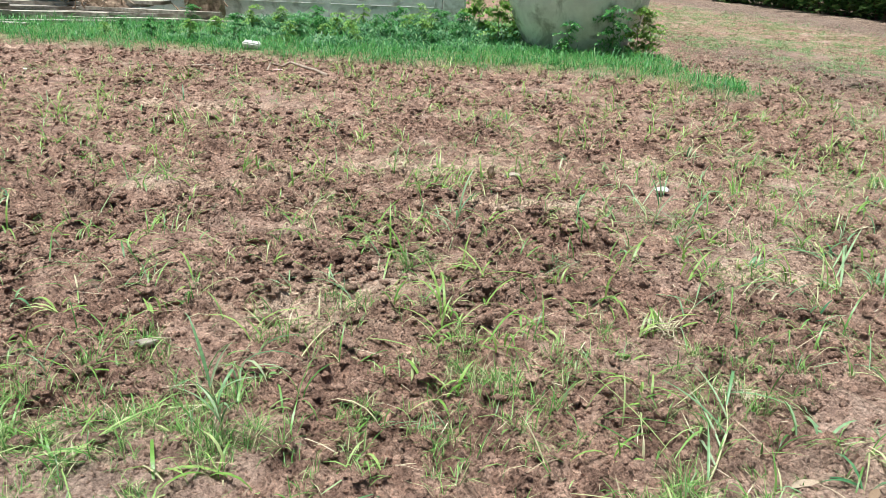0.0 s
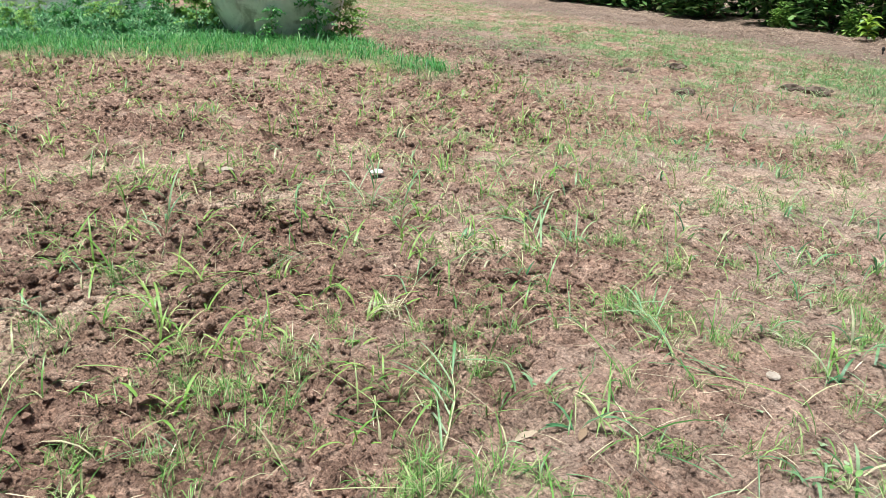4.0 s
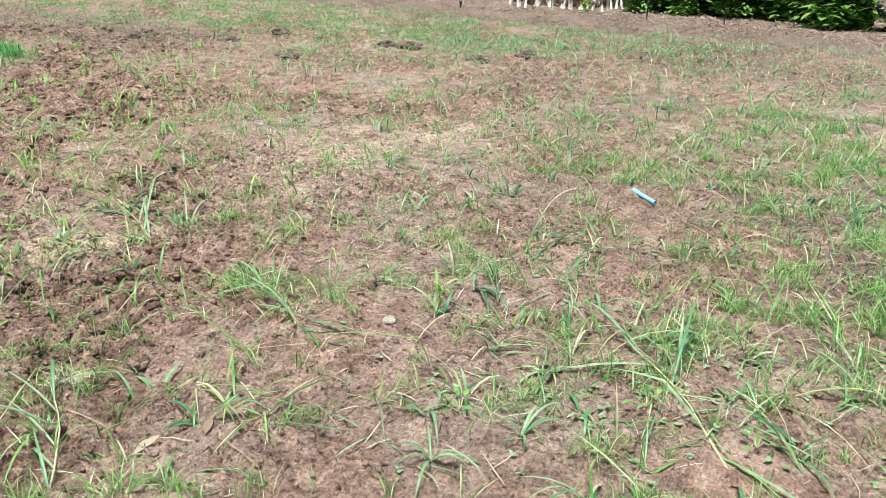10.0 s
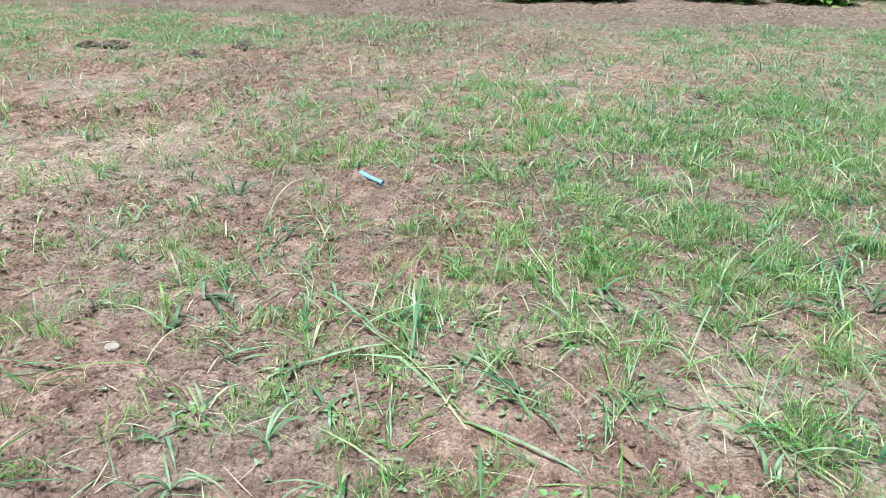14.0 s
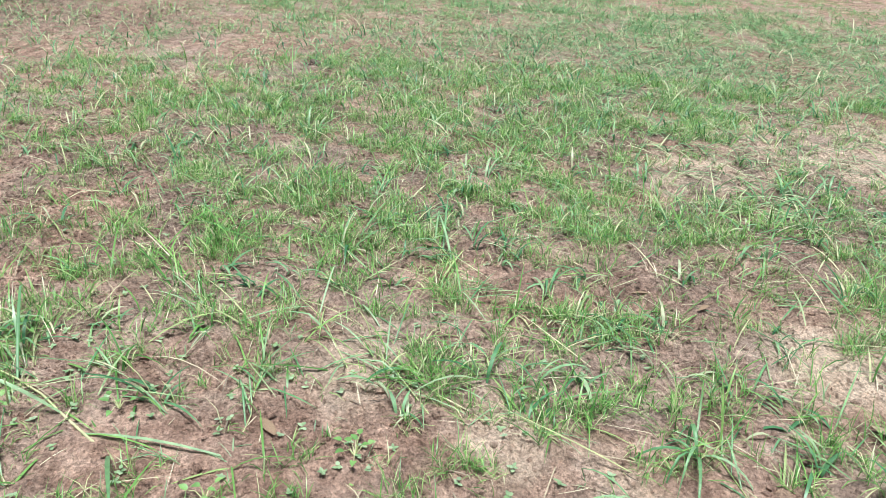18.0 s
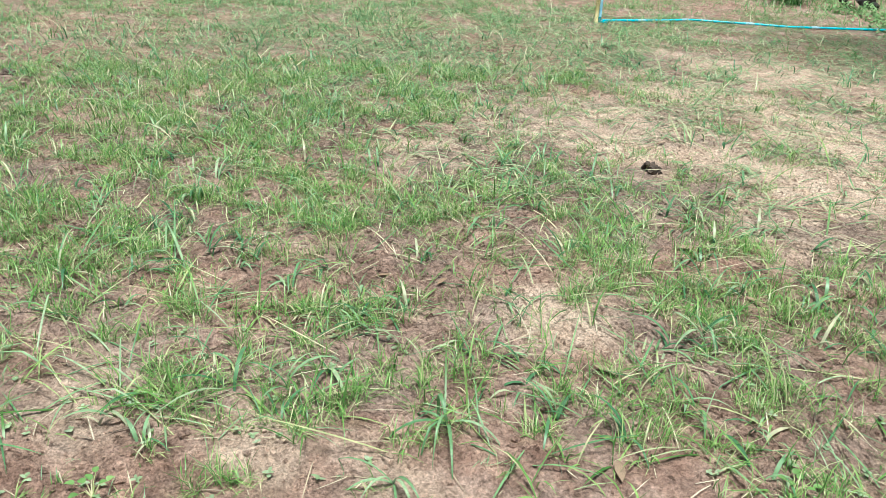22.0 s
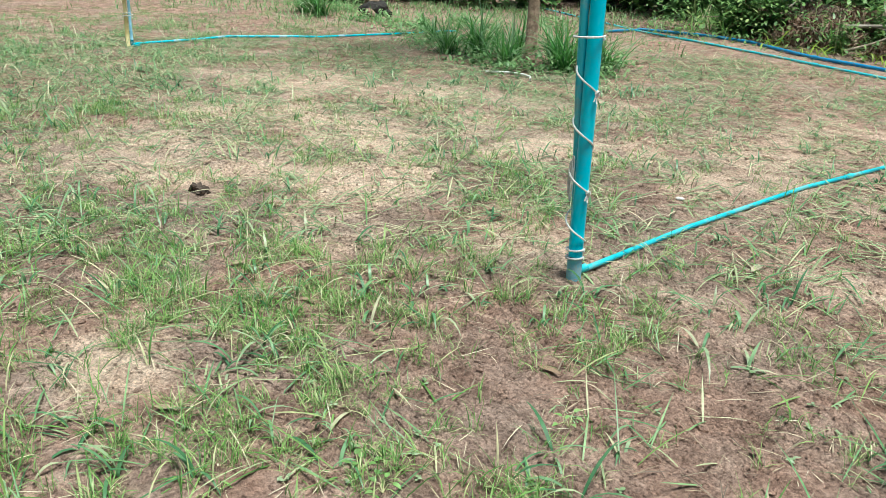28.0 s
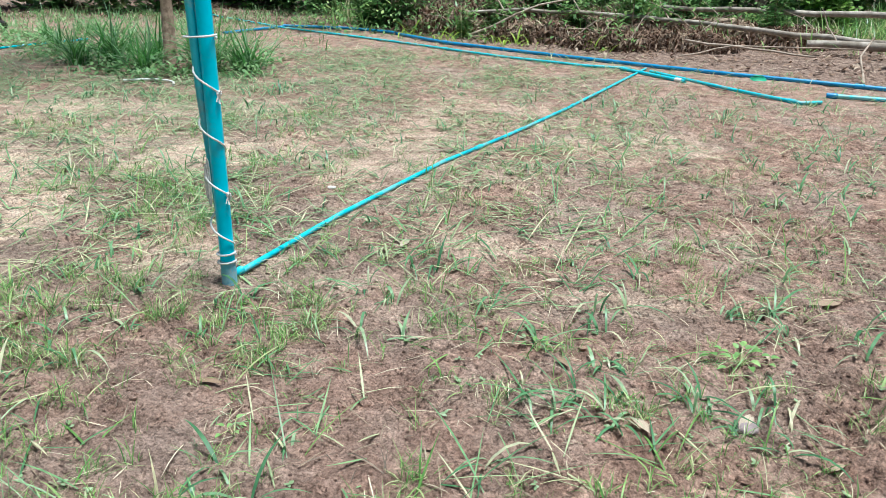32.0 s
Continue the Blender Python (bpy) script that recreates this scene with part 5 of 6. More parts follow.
def grass_clump(x, y, size, seed, count=130):
    """A tall clump of strap-like blades."""
    g = np.random.default_rng(seed)
    root = thing("grass_clump", pose(x, y, z_at(x, y) - 0.01), "tall dark green clump of strap-leaved grass", "grass clump", "grass clumps under the tree")
    for k in range(int(count * 0.62)):
        part("blade", leaf_mesh("blade", g.uniform(0.5, 1.05) * size, g.uniform(0.02, 0.034) * size, g.uniform(0.8, 1.5), g.uniform(0.3, 1.9), g, LUSH_ONE if k % 3 else BROAD, 6,
                                (g.normal(0, 0.09) * size, g.normal(0, 0.09) * size, 0), g.uniform(0, 6.28)), root)


for n, (x, y, s) in enumerate(((4.75, -8.75, 0.85), (3.55, -8.55, 0.8), (3.2, -8.75, 0.75), (4.45, -9.1, 0.7), (9.1, -10.9, 1.0), (9.6, -11.2, 0.9), (5.9, -9.6, 0.5), (6.6, -10.4, 0.45), (4.2, -8.35, 0.6), (3.8, -8.9, 0.7), (5.1, -8.6, 0.6))):
    grass_clump(x, y, s, 240 + n)


def low_weeds():
    g = np.random.default_rng(251)
    spots = np.array([(4.4, -8.3), (3.9, -8.2), (5.2, -8.9), (5.8, -9.3), (6.6, -10.0), (7.2, -10.6), (3.3, -8.5), (5.2, -9.8), (8.0, -11.0), (6.2, -11.4), (7.0, -12.2), (3.4, -9.4), (5.6, -12.6), (9.5, -12.0), (2.2, -14.3), (0.6, -13.6)])
    pts = spots[g.integers(0, len(spots), 1500)] + g.normal(0, 0.22, (1500, 2))
    n = len(pts)
    rows = []
    for k in range(3):
        base = np.column_stack([pts + g.normal(0, 0.03, (n, 2)), height(pts[:, 0], pts[:, 1]) + g.uniform(0.0, 0.20, n) * g.random(n)])
        rows.append(ribbons(n, base, g.uniform(0, 6.28, n), g.uniform(0.04, 0.10, n), g.uniform(0.022, 0.045, n), g.uniform(-0.1, 0.9, n), g.uniform(0.2, 1.2, n), 3))
    stuff("low_weeds", rows, WEED, "low leafy green weeds round the foot of the tree", "weed")
    tall = scatter(5000, 8.5, 17, lambda x, y: 0.33 * soft((-10.2 - y) / 0.4) * soft((x - 4.6) / 0.5), 252, -170, -120)
    stuff("undergrowth_grass", [blades_at(tall, 6, 0.06, (0.09, 0.26), (0.008, 0.015), (0.5, 1.4), (0.2, 1.5), 3, 253)], FAR_BLADE, "rank grass and seedlings under the trees", "grass")
    back = scatter(5200, 12.0, 20, lambda x, y: forest(x, y) * np.where(np.hypot(x, y) > 14.5, 0.5, 0.2), 254, -218, -165)
    stuff("woodland_grass", [blades_at(back, 7, 0.06, (0.15, 0.6), (0.010, 0.022), (0.6, 1.5), (0.2, 1.5), 3, 255)], BLADE, "tall green grass behind the fallen branches", "grass")


low_weeds()


def tree(x, y, radius, tall, seed, label, leaves=5200, spread=2.6):
    g = np.random.default_rng(seed)
    root = thing("tree", pose(x, y, z_at(x, y) - 0.05), label, "tree", "trees at the south edge")
    path = [(0.05 * g.normal() * k / 3, 0.05 * g.normal() * k / 3, tall * k / 8) for k in range(9)]
    part("trunk", tube("trunk", path, [radius * (1.25 if k == 0 else 1 - 0.07 * k) for k in range(9)], BARK, 12), root)
    centres = []
    for k in range(6):
        a, z = g.uniform(0, 6.28), tall * g.uniform(0.55, 0.95)
        end = (spread * math.cos(a), spread * math.sin(a), z + 0.9)
        part("limb", tube("limb", [(0, 0, z), (0.6 * end[0], 0.6 * end[1], z + 0.5), end], [radius * 0.4, radius * 0.25, radius * 0.1], BARK, 6), root)
        centres += [(end[0] * s, end[1] * s, end[2] + g.normal(0, 0.2), 0.7, 0.7, 0.5) for s in (0.45, 0.75, 1.1)]
    v, q, t = leaf_cloud("crown", centres, leaves, 0.10, SHRUB, seed)
    part("crown", mesh_of("crown", v, q, t, SHRUB), root)


tree(4.05, -8.72, 0.062, 7.5, 261, "slim brown tree trunk with grass clumps round its foot", 500, 1.3)
# crowns of these four are unseen, made wide and leafy to shade the brush
tree(-3.9, -16.8, 0.09, 4.5, 262, "thin grey-brown tree behind the fallen branches")
tree(-2.2, -17.0, 0.11, 4.5, 263, "thin grey-brown tree behind the fallen branches")
tree(-1.2, -17.4, 0.10, 4.5, 265, "thin grey-brown tree behind the fallen branches")
tree(2.9, -17.3, 0.12, 5.0, 264, "dark tree trunk among green shrubs")


def dry_heap(x, y, wide, high, seed, count=3600):
    """A pile of withered leaves on cut branches."""
    g = np.random.default_rng(seed)
    root = thing("brush_pile", pose(x, y, z_at(x, y)), "pile of cut branches with withered brown leaves", "brush pile", "brush piles at the south edge")
    part("core", rock("core", 0.5 * wide, DRY_HEAP, seed, (1.0, 0.6, 1.2 * high / wide), 0.3, 3), root)
    for k in range(4):
        a = g.uniform(0, 6.28)
        p = Vector((0.3 * wide * g.normal(), 0.2 * g.normal(), 0.1))
        e = p + Vector((math.cos(a), 0.5 * math.sin(a), g.uniform(0.1, 0.7))) * wide * 0.6
        part("branch", tube("branch", [p, p.lerp(e, 0.5) + Vector((0, 0, 0.08)), e], [0.010, 0.008, 0.004], TWIG, 5), root)
    d = g.normal(0, 1, (count, 3))
    d /= np.linalg.norm(d, axis=1)[:, None]
    p = d * np.array([0.55 * wide, 0.4 * wide, high * 0.62]) * g.uniform(0.8, 1.15, (count, 1))
    p = p[p[:, 2] > -0.02]
    n = len(p)
    v, q, t = ribbons(n, p + np.array([0, 0, 0.04]), g.uniform(0, 6.28, n), g.uniform(0.06, 0.19, n), g.uniform(0.014, 0.036, n), g.uniform(-1.6, 0.3, n), g.uniform(-0.8, 1.0, n), 3)
    part("withered_leaves", mesh_of("withered_leaves", v, q, t, DRY_LEAF), root)


for n, (x, y, w, h) in enumerate(((1.7, -13.7, 1.3, 0.6), (0.2, -12.8, 1.2, 0.42), (-0.9, -12.2, 1.2, 0.28), (0.9, -14.4, 1.6, 0.8), (-1.9, -12.4, 1.4, 0.35), (2.6, -14.6, 1.2, 0.6), (-0.6, -13.9, 1.3, 0.6), (-2.6, -13.6, 1.4, 0.5), (-3.6, -13.2, 1.3, 0.4), (1.7, -14.9, 1.5, 0.8), (-1.5, -13.2, 1.3, 0.5))):
    dry_heap(x, y, w, h, 270 + n)


def brush_weeds():
    """Green and yellowing weeds growing up through the brush and along the main."""
    g = np.random.default_rng(291)
    spots = np.array([(1.6, -12.9), (0.9, -12.7), (2.3, -13.2), (-0.2, -12.9), (-0.9, -12.0), (-2.0, -12.8), (3.0, -13.5), (0.3, -13.6), (-1.4, -13.9), (-3.0, -13.9), (1.2, -14.8), (-0.3, -15.0), (4.0, -14.2), (-2.4, -15.0), (3.6, -13.0)])
    n = 2800
    pts = spots[g.integers(0, len(spots), n)] + g.normal(0, 0.3, (n, 2))
    base = np.column_stack([pts, height(pts[:, 0], pts[:, 1]) + g.random(n) ** 1.4 * 0.75])
    # the darker shrub leaf stands in for shade under the trees
    stuff("brush_weeds", [ribbons(n, base, g.uniform(0, 6.28, n), g.uniform(0.06, 0.15, n), g.uniform(0.025, 0.05, n), g.uniform(-0.4, 0.8, n), g.uniform(0, 1.2, n), 3)], SHRUB, "green weeds growing through the dead brush", "weed")
    tufts = np.array([(0.55, -12.2), (0.8, -12.3), (0.3, -12.1), (1.5, -12.4), (-0.6, -11.7), (2.2, -12.9)])
    stuff("strap_weeds", [blades_at(tufts, 11, 0.10, (0.25, 0.5), (0.016, 0.03), (0.4, 1.3), (0.8, 2.2), 5, 292)], SAPLING, "yellow-green strap leaves by the water main", "weed")


def log(points, r0, r1, label, name="log", material=None, knots=0):
    path = [Vector(p) for p in points]
    long = []
    for a, b in zip(path, path[1:]):
        long += [a.lerp(b, t) + Vector((0, 0, 0.012 * math.sin(17 * a.x + 9 * t))) for t in (0, 0.33, 0.66)]
    long.append(path[-1])
    radii = [r0 + (r1 - r0) * k / (len(long) - 1) for k in range(len(long))]
    root = thing(name, Matrix.Translation(long[0]), label, "branch", "fallen branches")
    trunk = part("trunk", tube("trunk", [p - long[0] for p in long], radii, material or LOG, 8), root)
    for k in range(knots):
        i = 2 + k * 3 % (len(long) - 2)
        p = long[i] - long[0]
        part("twig", tube("twig", [p, p + Vector((0.15, -0.1, 0.22)), p + Vector((0.2, -0.3, 0.45))], [0.014, 0.010, 0.004], TWIG, 5), trunk)


brush_weeds()
LOG_LABEL = "long weathered grey fallen branch resting on brush"
log(((1.3, -13.3, 0.34), (0.45, -13.25, 0.40), (-0.9, -13.2, 0.38), (-2.2, -12.9, 0.32), (-3.4, -12.4, 0.25), (-4.6, -12.0, 0.20)), 0.024, 0.042, LOG_LABEL, knots=3)
log(((-1.75, -13.9, 0.46), (-3.2, -13.6, 0.47), (-5.2, -12.9, 0.50)), 0.035, 0.048, LOG_LABEL)
log(((-3.5, -12.1, 0.16), (-4.1, -12.0, 0.17), (-5.2, -11.5, 0.15)), 0.05, 0.065, "thick stub of a weathered grey fallen branch", knots=1)
log(((-1.8, -11.5, 0.20), (-2.6, -11.2, 0.16), (-3.3, -10.9, 0.12)), 0.018, 0.012, "thin pale dead branch on the litter", material=TWIG)
log(((-1.7, -11.2, 0.03), (-2.4, -11.3, 0.18), (-3.9, -11.0, 0.22)), 0.012, 0.008, "thin pale dead branch on the litter", material=TWIG)
log(((-3.45, -9.6, 0.02), (-3.5, -10.0, 0.25), (-3.75, -10.4, 0.42)), 0.014, 0.010, "curved pale dead twig leaning on the branches", material=TWIG)
log(((1.2, -12.6, 0.05), (0.2, -13.0, 0.5), (-0.6, -13.3, 0.65)), 0.02, 0.012, "thin pale dead branch on the litter", material=TWIG)
log(((2.6, -13.7, 0.1), (2.2, -14.6, 0.6), (2.0, -15.2, 0.9)), 0.02, 0.012, "thin pale dead branch on the litter", material=TWIG)


# ---- water pipes ----
def on_ground(points, lift):
    out = []
    for a, b in zip(points, points[1:]):
        n = max(2, int(math.dist(a, b) / 0.14))
        out += [(a[0] + (b[0] - a[0]) * k / n, a[1] + (b[1] - a[1]) * k / n) for k in range(n)]
    out.append(points[-1])
    z = [max(z_at(x + dx, y + dy) for dx in (-0.03, 0, 0.03) for dy in (-0.03, 0, 0.03)) for x, y in out]
    z = [sum(z[max(0, k - 5):k + 6]) / len(z[max(0, k - 5):k + 6]) for k in range(len(z))]
    return [(x, y, h + lift) for (x, y), h in zip(out, z)]


def pipe(points, r, material, label, joints=(), joint_material=None):
    path = on_ground(points, r * 0.8)
    at = Vector(path[0])
    root = thing("water_pipe", Matrix.Translation(at), label, "pipe", "water pipes on the ground")
    run = part("pipe_run", tube("pipe_run", [Vector(p) - at for p in path], r, material, 12, True), root)
    for k in joints:
        k = min(int(k * (len(path) - 1)), len(path) - 2)
        p, q = Vector(path[k]) - at, Vector(path[k + 1]) - at
        d = (q - p).normalized()
        part("coupling", tube("coupling", [p, p + d * 0.02, p + d * 0.08, p + d * 0.10], [r * 1.15, r * 1.3, r * 1.3, r * 1.15], joint_material or material, 12), run)
    return root


pipe(((1.096, -3.275), (0.89, -4.1), (0.53, -5.28), (0.2, -6.1), (-0.25, -7.3), (-1.18, -10.05)), 0.0130, PVC_TEAL, "teal blue plastic water pipe running from the post across the soil", (0.35, 0.62, 0.97))
pipe(((4.4, -13.4), (3.3, -13.4), (2.55, -13.1), (1.5, -11.95), (-0.24, -10.77), (-1.24, -10.19), (-2.13, -9.73), (-3.54, -9.2), (-5.5, -8.6)), 0.023, PVC_DARK, "thick deep blue plastic water main along the brush", (0.3, 0.55, 0.8))
pipe(((7.4, -15.9), (6.13, -14.75), (4.33, -13.2), (3.19, -12.5), (1.4, -11.25), (0.47, -10.58), (-0.47, -10.05), (-1.0, -9.98)), 0.016, PVC_TEAL, "teal plastic water pipe lying beside the main", (0.2, 0.5, 0.75))
pipe(((4.87, -12.1), (4.6, -12.75), (4.35, -13.3)), 0.02, PVC_DARK, "short blue pipe joining the main under the shrubs")
pipe(((-0.88, -9.9), (-1.5, -9.1)), 0.020, PVC_TEAL, "short thick offcut of teal plastic pipe", (0.9,), WHITE_PVC)
pipe(((-1.2, -9.75), (-1.93, -8.72), (-2.43, -8.12), (-2.62, -8.22)), 0.018, PVC_TEAL, "thin teal plastic pipe with an elbow at its end", (0.85,))
pipe(((-2.78, -8.62), (-3.9, -8.35), (-5.2, -8.0)), 0.022, PVC_TEAL, "teal plastic pipe with a blue end lying on the soil", (0.0,), PVC_DARK)
pipe(((8.08, -6.46), (7.95, -7.1), (7.85, -7.7), (7.35, -8.35), (7.1, -8.6), (6.65, -9.85), (6.3, -10.8)), 0.0135, PVC, "thin light blue water pipe running from the yellow stake", (0.12, 0.25, 0.4, 0.55, 0.8), PVC_FADED)


def white_hose():
    path = [(x, y, z + 0.012) for x, y, z in on_ground(((4.05, -7.68), (3.85, -7.82), (3.65, -7.8), (3.55, -7.72), (3.48, -7.58)), 0.004)]
    at = Vector(path[0])
    tagged(part("hose", tube("hose", [Vector(p) - at for p in path], 0.012, WHITE_PVC, 8), None, at=Matrix.Translation(at)), "short bent piece of white plastic hose", "hose")


white_hose()


def spiral(axis_from, axis_to, r, turns, n, rise_power=1.0):
    a, b = Vector(axis_from), Vector(axis_to)
    d = (b - a).normalized()
    u = d.cross(Vector((0, 1, 0))).normalized()
    v = d.cross(u)
    return [a.lerp(b, (k / n) ** rise_power) + r * (math.cos(6.283 * turns * k / n) * u + math.sin(6.283 * turns * k / n) * v) for k in range(n + 1)]


def blue_post():
    """The tall post by the camera: a wide pipe, a thin riser tied to it with white cord."""
    x, y = 1.106, -3.19
    foot = Vector((x, y, z_at(x, y) - 0.03))
    root = thing("standpipe", Matrix.Translation(foot), "bright blue plastic standpipe wound with white cord", "standpipe")
    lean = Vector((0.02, -0.012, 1.0))
    post = part("post", tube("post", [lean * s for s in (0, 0.25, 0.5, 1.0, 1.5, 1.9)], 0.0295, PVC, 24, True), root, "wide bright blue pipe")
    side = Vector((0.030, 0.004, 0))
    part("riser", tube("riser", [Vector((0.022, -0.030, 0)) + lean * 0.02, Vector((0.030, -0.030, 0)) + lean * 0.35, Vector((0.048, -0.008, 0)) + lean * 0.8, Vector((0.054, 0.004, 0)) + lean * 1.25, Vector((0.058, 0.006, 0)) + lean * 1.8], 0.0175, PVC_TEAL, 14, True), root, "thin duller blue riser pipe")
    part("collar", tube("collar", [lean * 0.0, lean * 0.02, lean * 0.12, lean * 0.13], [0.030, 0.0312, 0.0312, 0.030], PVC_FOOT, 20), post, "faded mud-splashed foot")
    coil = spiral(lean * 0.20 + side * 0.25, lean * 1.0 + side * 0.6, 0.043, -4.0, 120)
    cord = part("cord", tube("cord", coil, 0.0041, ROPE, 6), root, "white cord")
    for z in (0.115, 0.15, 1.0):
        ring = spiral(lean * z + side * (0.1 if z < 0.5 else 0.75), lean * (z + 0.012) + side * (0.1 if z < 0.5 else 0.75), 0.036 if z < 0.5 else 0.058, 1.05, 26)
        part("cord_ring", tube("cord_ring", ring, 0.0042, ROPE, 6), root, "white cord")
    west = Vector((-0.034, 0.012, 0))
    for z in (0.405, 0.80):
        p = lean * z + west
        part("knot", rock("knot", 0.010, ROPE, 5, (1, 1, 1.3), 0.4, 2), cord, at=Matrix.Translation(p))
        for dx, dy, dz in ((-0.014, 0.010, 0.012), (-0.006, 0.012, -0.035), (0.004, 0.016, -0.028)):
            part("cord_end", tube("cord_end", [p, p + Vector((dx, dy, dz)) * 0.6 + Vector((0, 0.004, 0)), p + Vector((dx, dy, dz))], 0.0032, ROPE, 5), cord)
    # a spare loop of cord hanging from the second turn
    hang = lean * 0.50 + Vector((0.036, 0.022, 0))
    for k, (lo, hi) in enumerate(((-0.14, 0.05), (-0.11, 0.03))):
        loop = [hang + Vector((0.006 * k + 0.006 * math.sin(a), 0.004 * k, (lo + hi) / 2 + (hi - lo) / 2 * math.cos(a))) for a in [6.283 * i / 18 for i in range(19)]]
        part("cord_loop", tube("cord_loop", loop, 0.0034, ROPE, 5), cord)
    elbow = [Vector((0.02, -0.03, 0.10)), Vector((0.0, -0.045, 0.05)), Vector((-0.01, -0.10, 0.045))]
    part("elbow", tube("elbow", elbow, 0.018, PVC_TEAL, 12), root, "teal pipe elbow at the foot")


blue_post()


def yellow_stake():
    x, y = 8.08, -6.40
    root = thing("pipe_stake", pose(x, y, z_at(x, y) - 0.03), "yellow bamboo stake with a light blue riser tied to it", "stake")
    stem = [(-0.02 * k / 6, 0.03 + 0.0 * k, 0.27 * k) for k in range(7)]
    stake = part("stake", tube("stake", stem, [0.023 - 0.001 * k for k in range(7)], BAMBOO, 10), root, "yellow bamboo stake")
    for k in (1, 3, 5):
        z = 0.27 * k
        part("node", tube("node", [(-0.02 * k / 6, 0.03, z - 0.008), (-0.02 * k / 6, 0.03, z + 0.008)], 0.025 - 0.001 * k, BAMBOO, 10), stake)
    part("riser", tube("riser", [(0.01, -0.03, 0.0), (0.0, -0.03, 0.5), (-0.02, -0.02, 1.5)], 0.016, PVC_FADED, 10), root, "faded light blue riser pipe")
    for z in (0.35, 0.55, 0.9):
        part("cord_ring", tube("cord_ring", spiral((0, 0, z), (0, 0, z + 0.06), 0.055, 2.0, 30), 0.005, ROPE, 5), root, "white cord")
    part("elbow", tube("elbow", [(0.01, -0.03, 0.10), (0.01, -0.03, 0.05), (0.0, -0.07, 0.035), (0, -0.12, 0.035)], 0.023, PVC, 10), root, "blue elbow")


yellow_stake()


def sprinkler(x, y, high):
    root = thing("sprinkler", pose(x, y, z_at(x, y) - 0.02), "thin black sprinkler riser standing in the mulch", "sprinkler", "sprinklers in the mulch")
    part("riser", tube("riser", [(0, 0, 0), (0, 0, high)], 0.012, BLACK, 8), root)
    part("head", tube("head", [(0, 0, high), (0, 0, high + 0.02), (0, 0, high + 0.05), (0, 0, high + 0.06)], [0.016, 0.03, 0.026, 0.01], BLACK, 10), root)


sprinkler(13.0, 5.65, 0.26)
sprinkler(13.3, 4.45, 0.22)
sprinkler(12.2, 8.9, 0.10)


# ---- the wall, the jar and the timber to the north ----
def wall_north():
    """A low whitewashed block wall with a brighter pier at its end."""
    a, b = Vector((-9.5, 17.9, 0)), Vector((1.77, 15.30, 0))
    d = (b - a).normalized()
    ang = math.degrees(math.atan2(d.y, d.x))
    root = thing("wall_north", pose(a.x, a.y, -0.1, 0, 0, ang), "low weathered whitewashed wall with a grey foot", "wall", kind="structure")
    length = (b - a).length

    def slab(name, x0, x1, y0, y1, z0, z1, mat, label=""):
        bm = bmesh.new()
        bmesh.ops.create_cube(bm, size=1, matrix=Matrix.Translation(((x0 + x1) / 2, (y0 + y1) / 2, (z0 + z1) / 2)) @ Matrix.Diagonal((x1 - x0, y1 - y0, z1 - z0, 1)))
        bmesh.ops.bevel(bm, geom=list(bm.edges), offset=0.012, segments=1, affect='EDGES')
        part(name, bm_mesh(name, bm, mat), root, label)

    slab("wall_body", 0, length - 0.42, 0, 0.12, 0, 1.7, CEMENT, "weathered cement wall")
    slab("footing", 0, length - 0.42, -0.05, -0.002, 0, 0.22, CEMENT)
    slab("coping", 0, length - 0.42, -0.03, 0.15, 1.703, 1.78, PAINT)
    for k in range(5):
        slab("white_panel", length - 0.5 - 2.1 * (k + 1) + 0.06, length - 0.5 - 2.1 * k - 0.06, -0.008, -0.002, 0.52, 1.66, PAINT, "whitewashed panel")
    slab("pier", length - 0.40, length, -0.06, 0.24, 0, 2.0, PAINT, "bright whitewashed pier")


def water_jar():
    """A big-bellied cement rainwater jar."""
    x, y = 3.12, 12.45
    root = thing("water_jar", pose(x, y, z_at(x, y) - 0.08) @ Matrix.Scale(0.95, 4), "big weathered grey cement rainwater jar behind weeds", "water jar")
    profile = [(0.70, 0.0), (0.76, 0.06), (0.87, 0.25), (1.00, 0.5), (1.10, 0.8), (1.15, 1.1), (1.11, 1.4), (0.98, 1.65), (0.78, 1.82), (0.62, 1.88), (0.60, 1.95)]
    sides, verts, quads = 48, [], []
    for k, (r, z) in enumerate(profile):
        for s in range(sides):
            w = 2 * math.pi * s / sides
            q = r * (1 + 0.008 * math.sin(3 * w + k))
            verts.append((q * math.cos(w), q * math.sin(w), z))
    for k in range(len(profile) - 1):
        for s in range(sides):
            quads.append((k * sides + s, k * sides + (s + 1) % sides, (k + 1) * sides + (s + 1) % sides, (k + 1) * sides + s))
    part("body", mesh_of("body", verts, quads, None, CEMENT), root)
    rim = [(0.61 * math.cos(6.283 * k / 36), 0.61 * math.sin(6.283 * k / 36), 1.96) for k in range(37)]
    part("rim", tube("rim", rim, 0.05, CEMENT, 8), root)
    lid = [(0.0, 0.0, 1.98), (0.0, 0.0, 2.02)]
    part("lid", tube("lid", lid, 0.56, CEMENT, 36), root, "round cement lid")


wall_north()
water_jar()


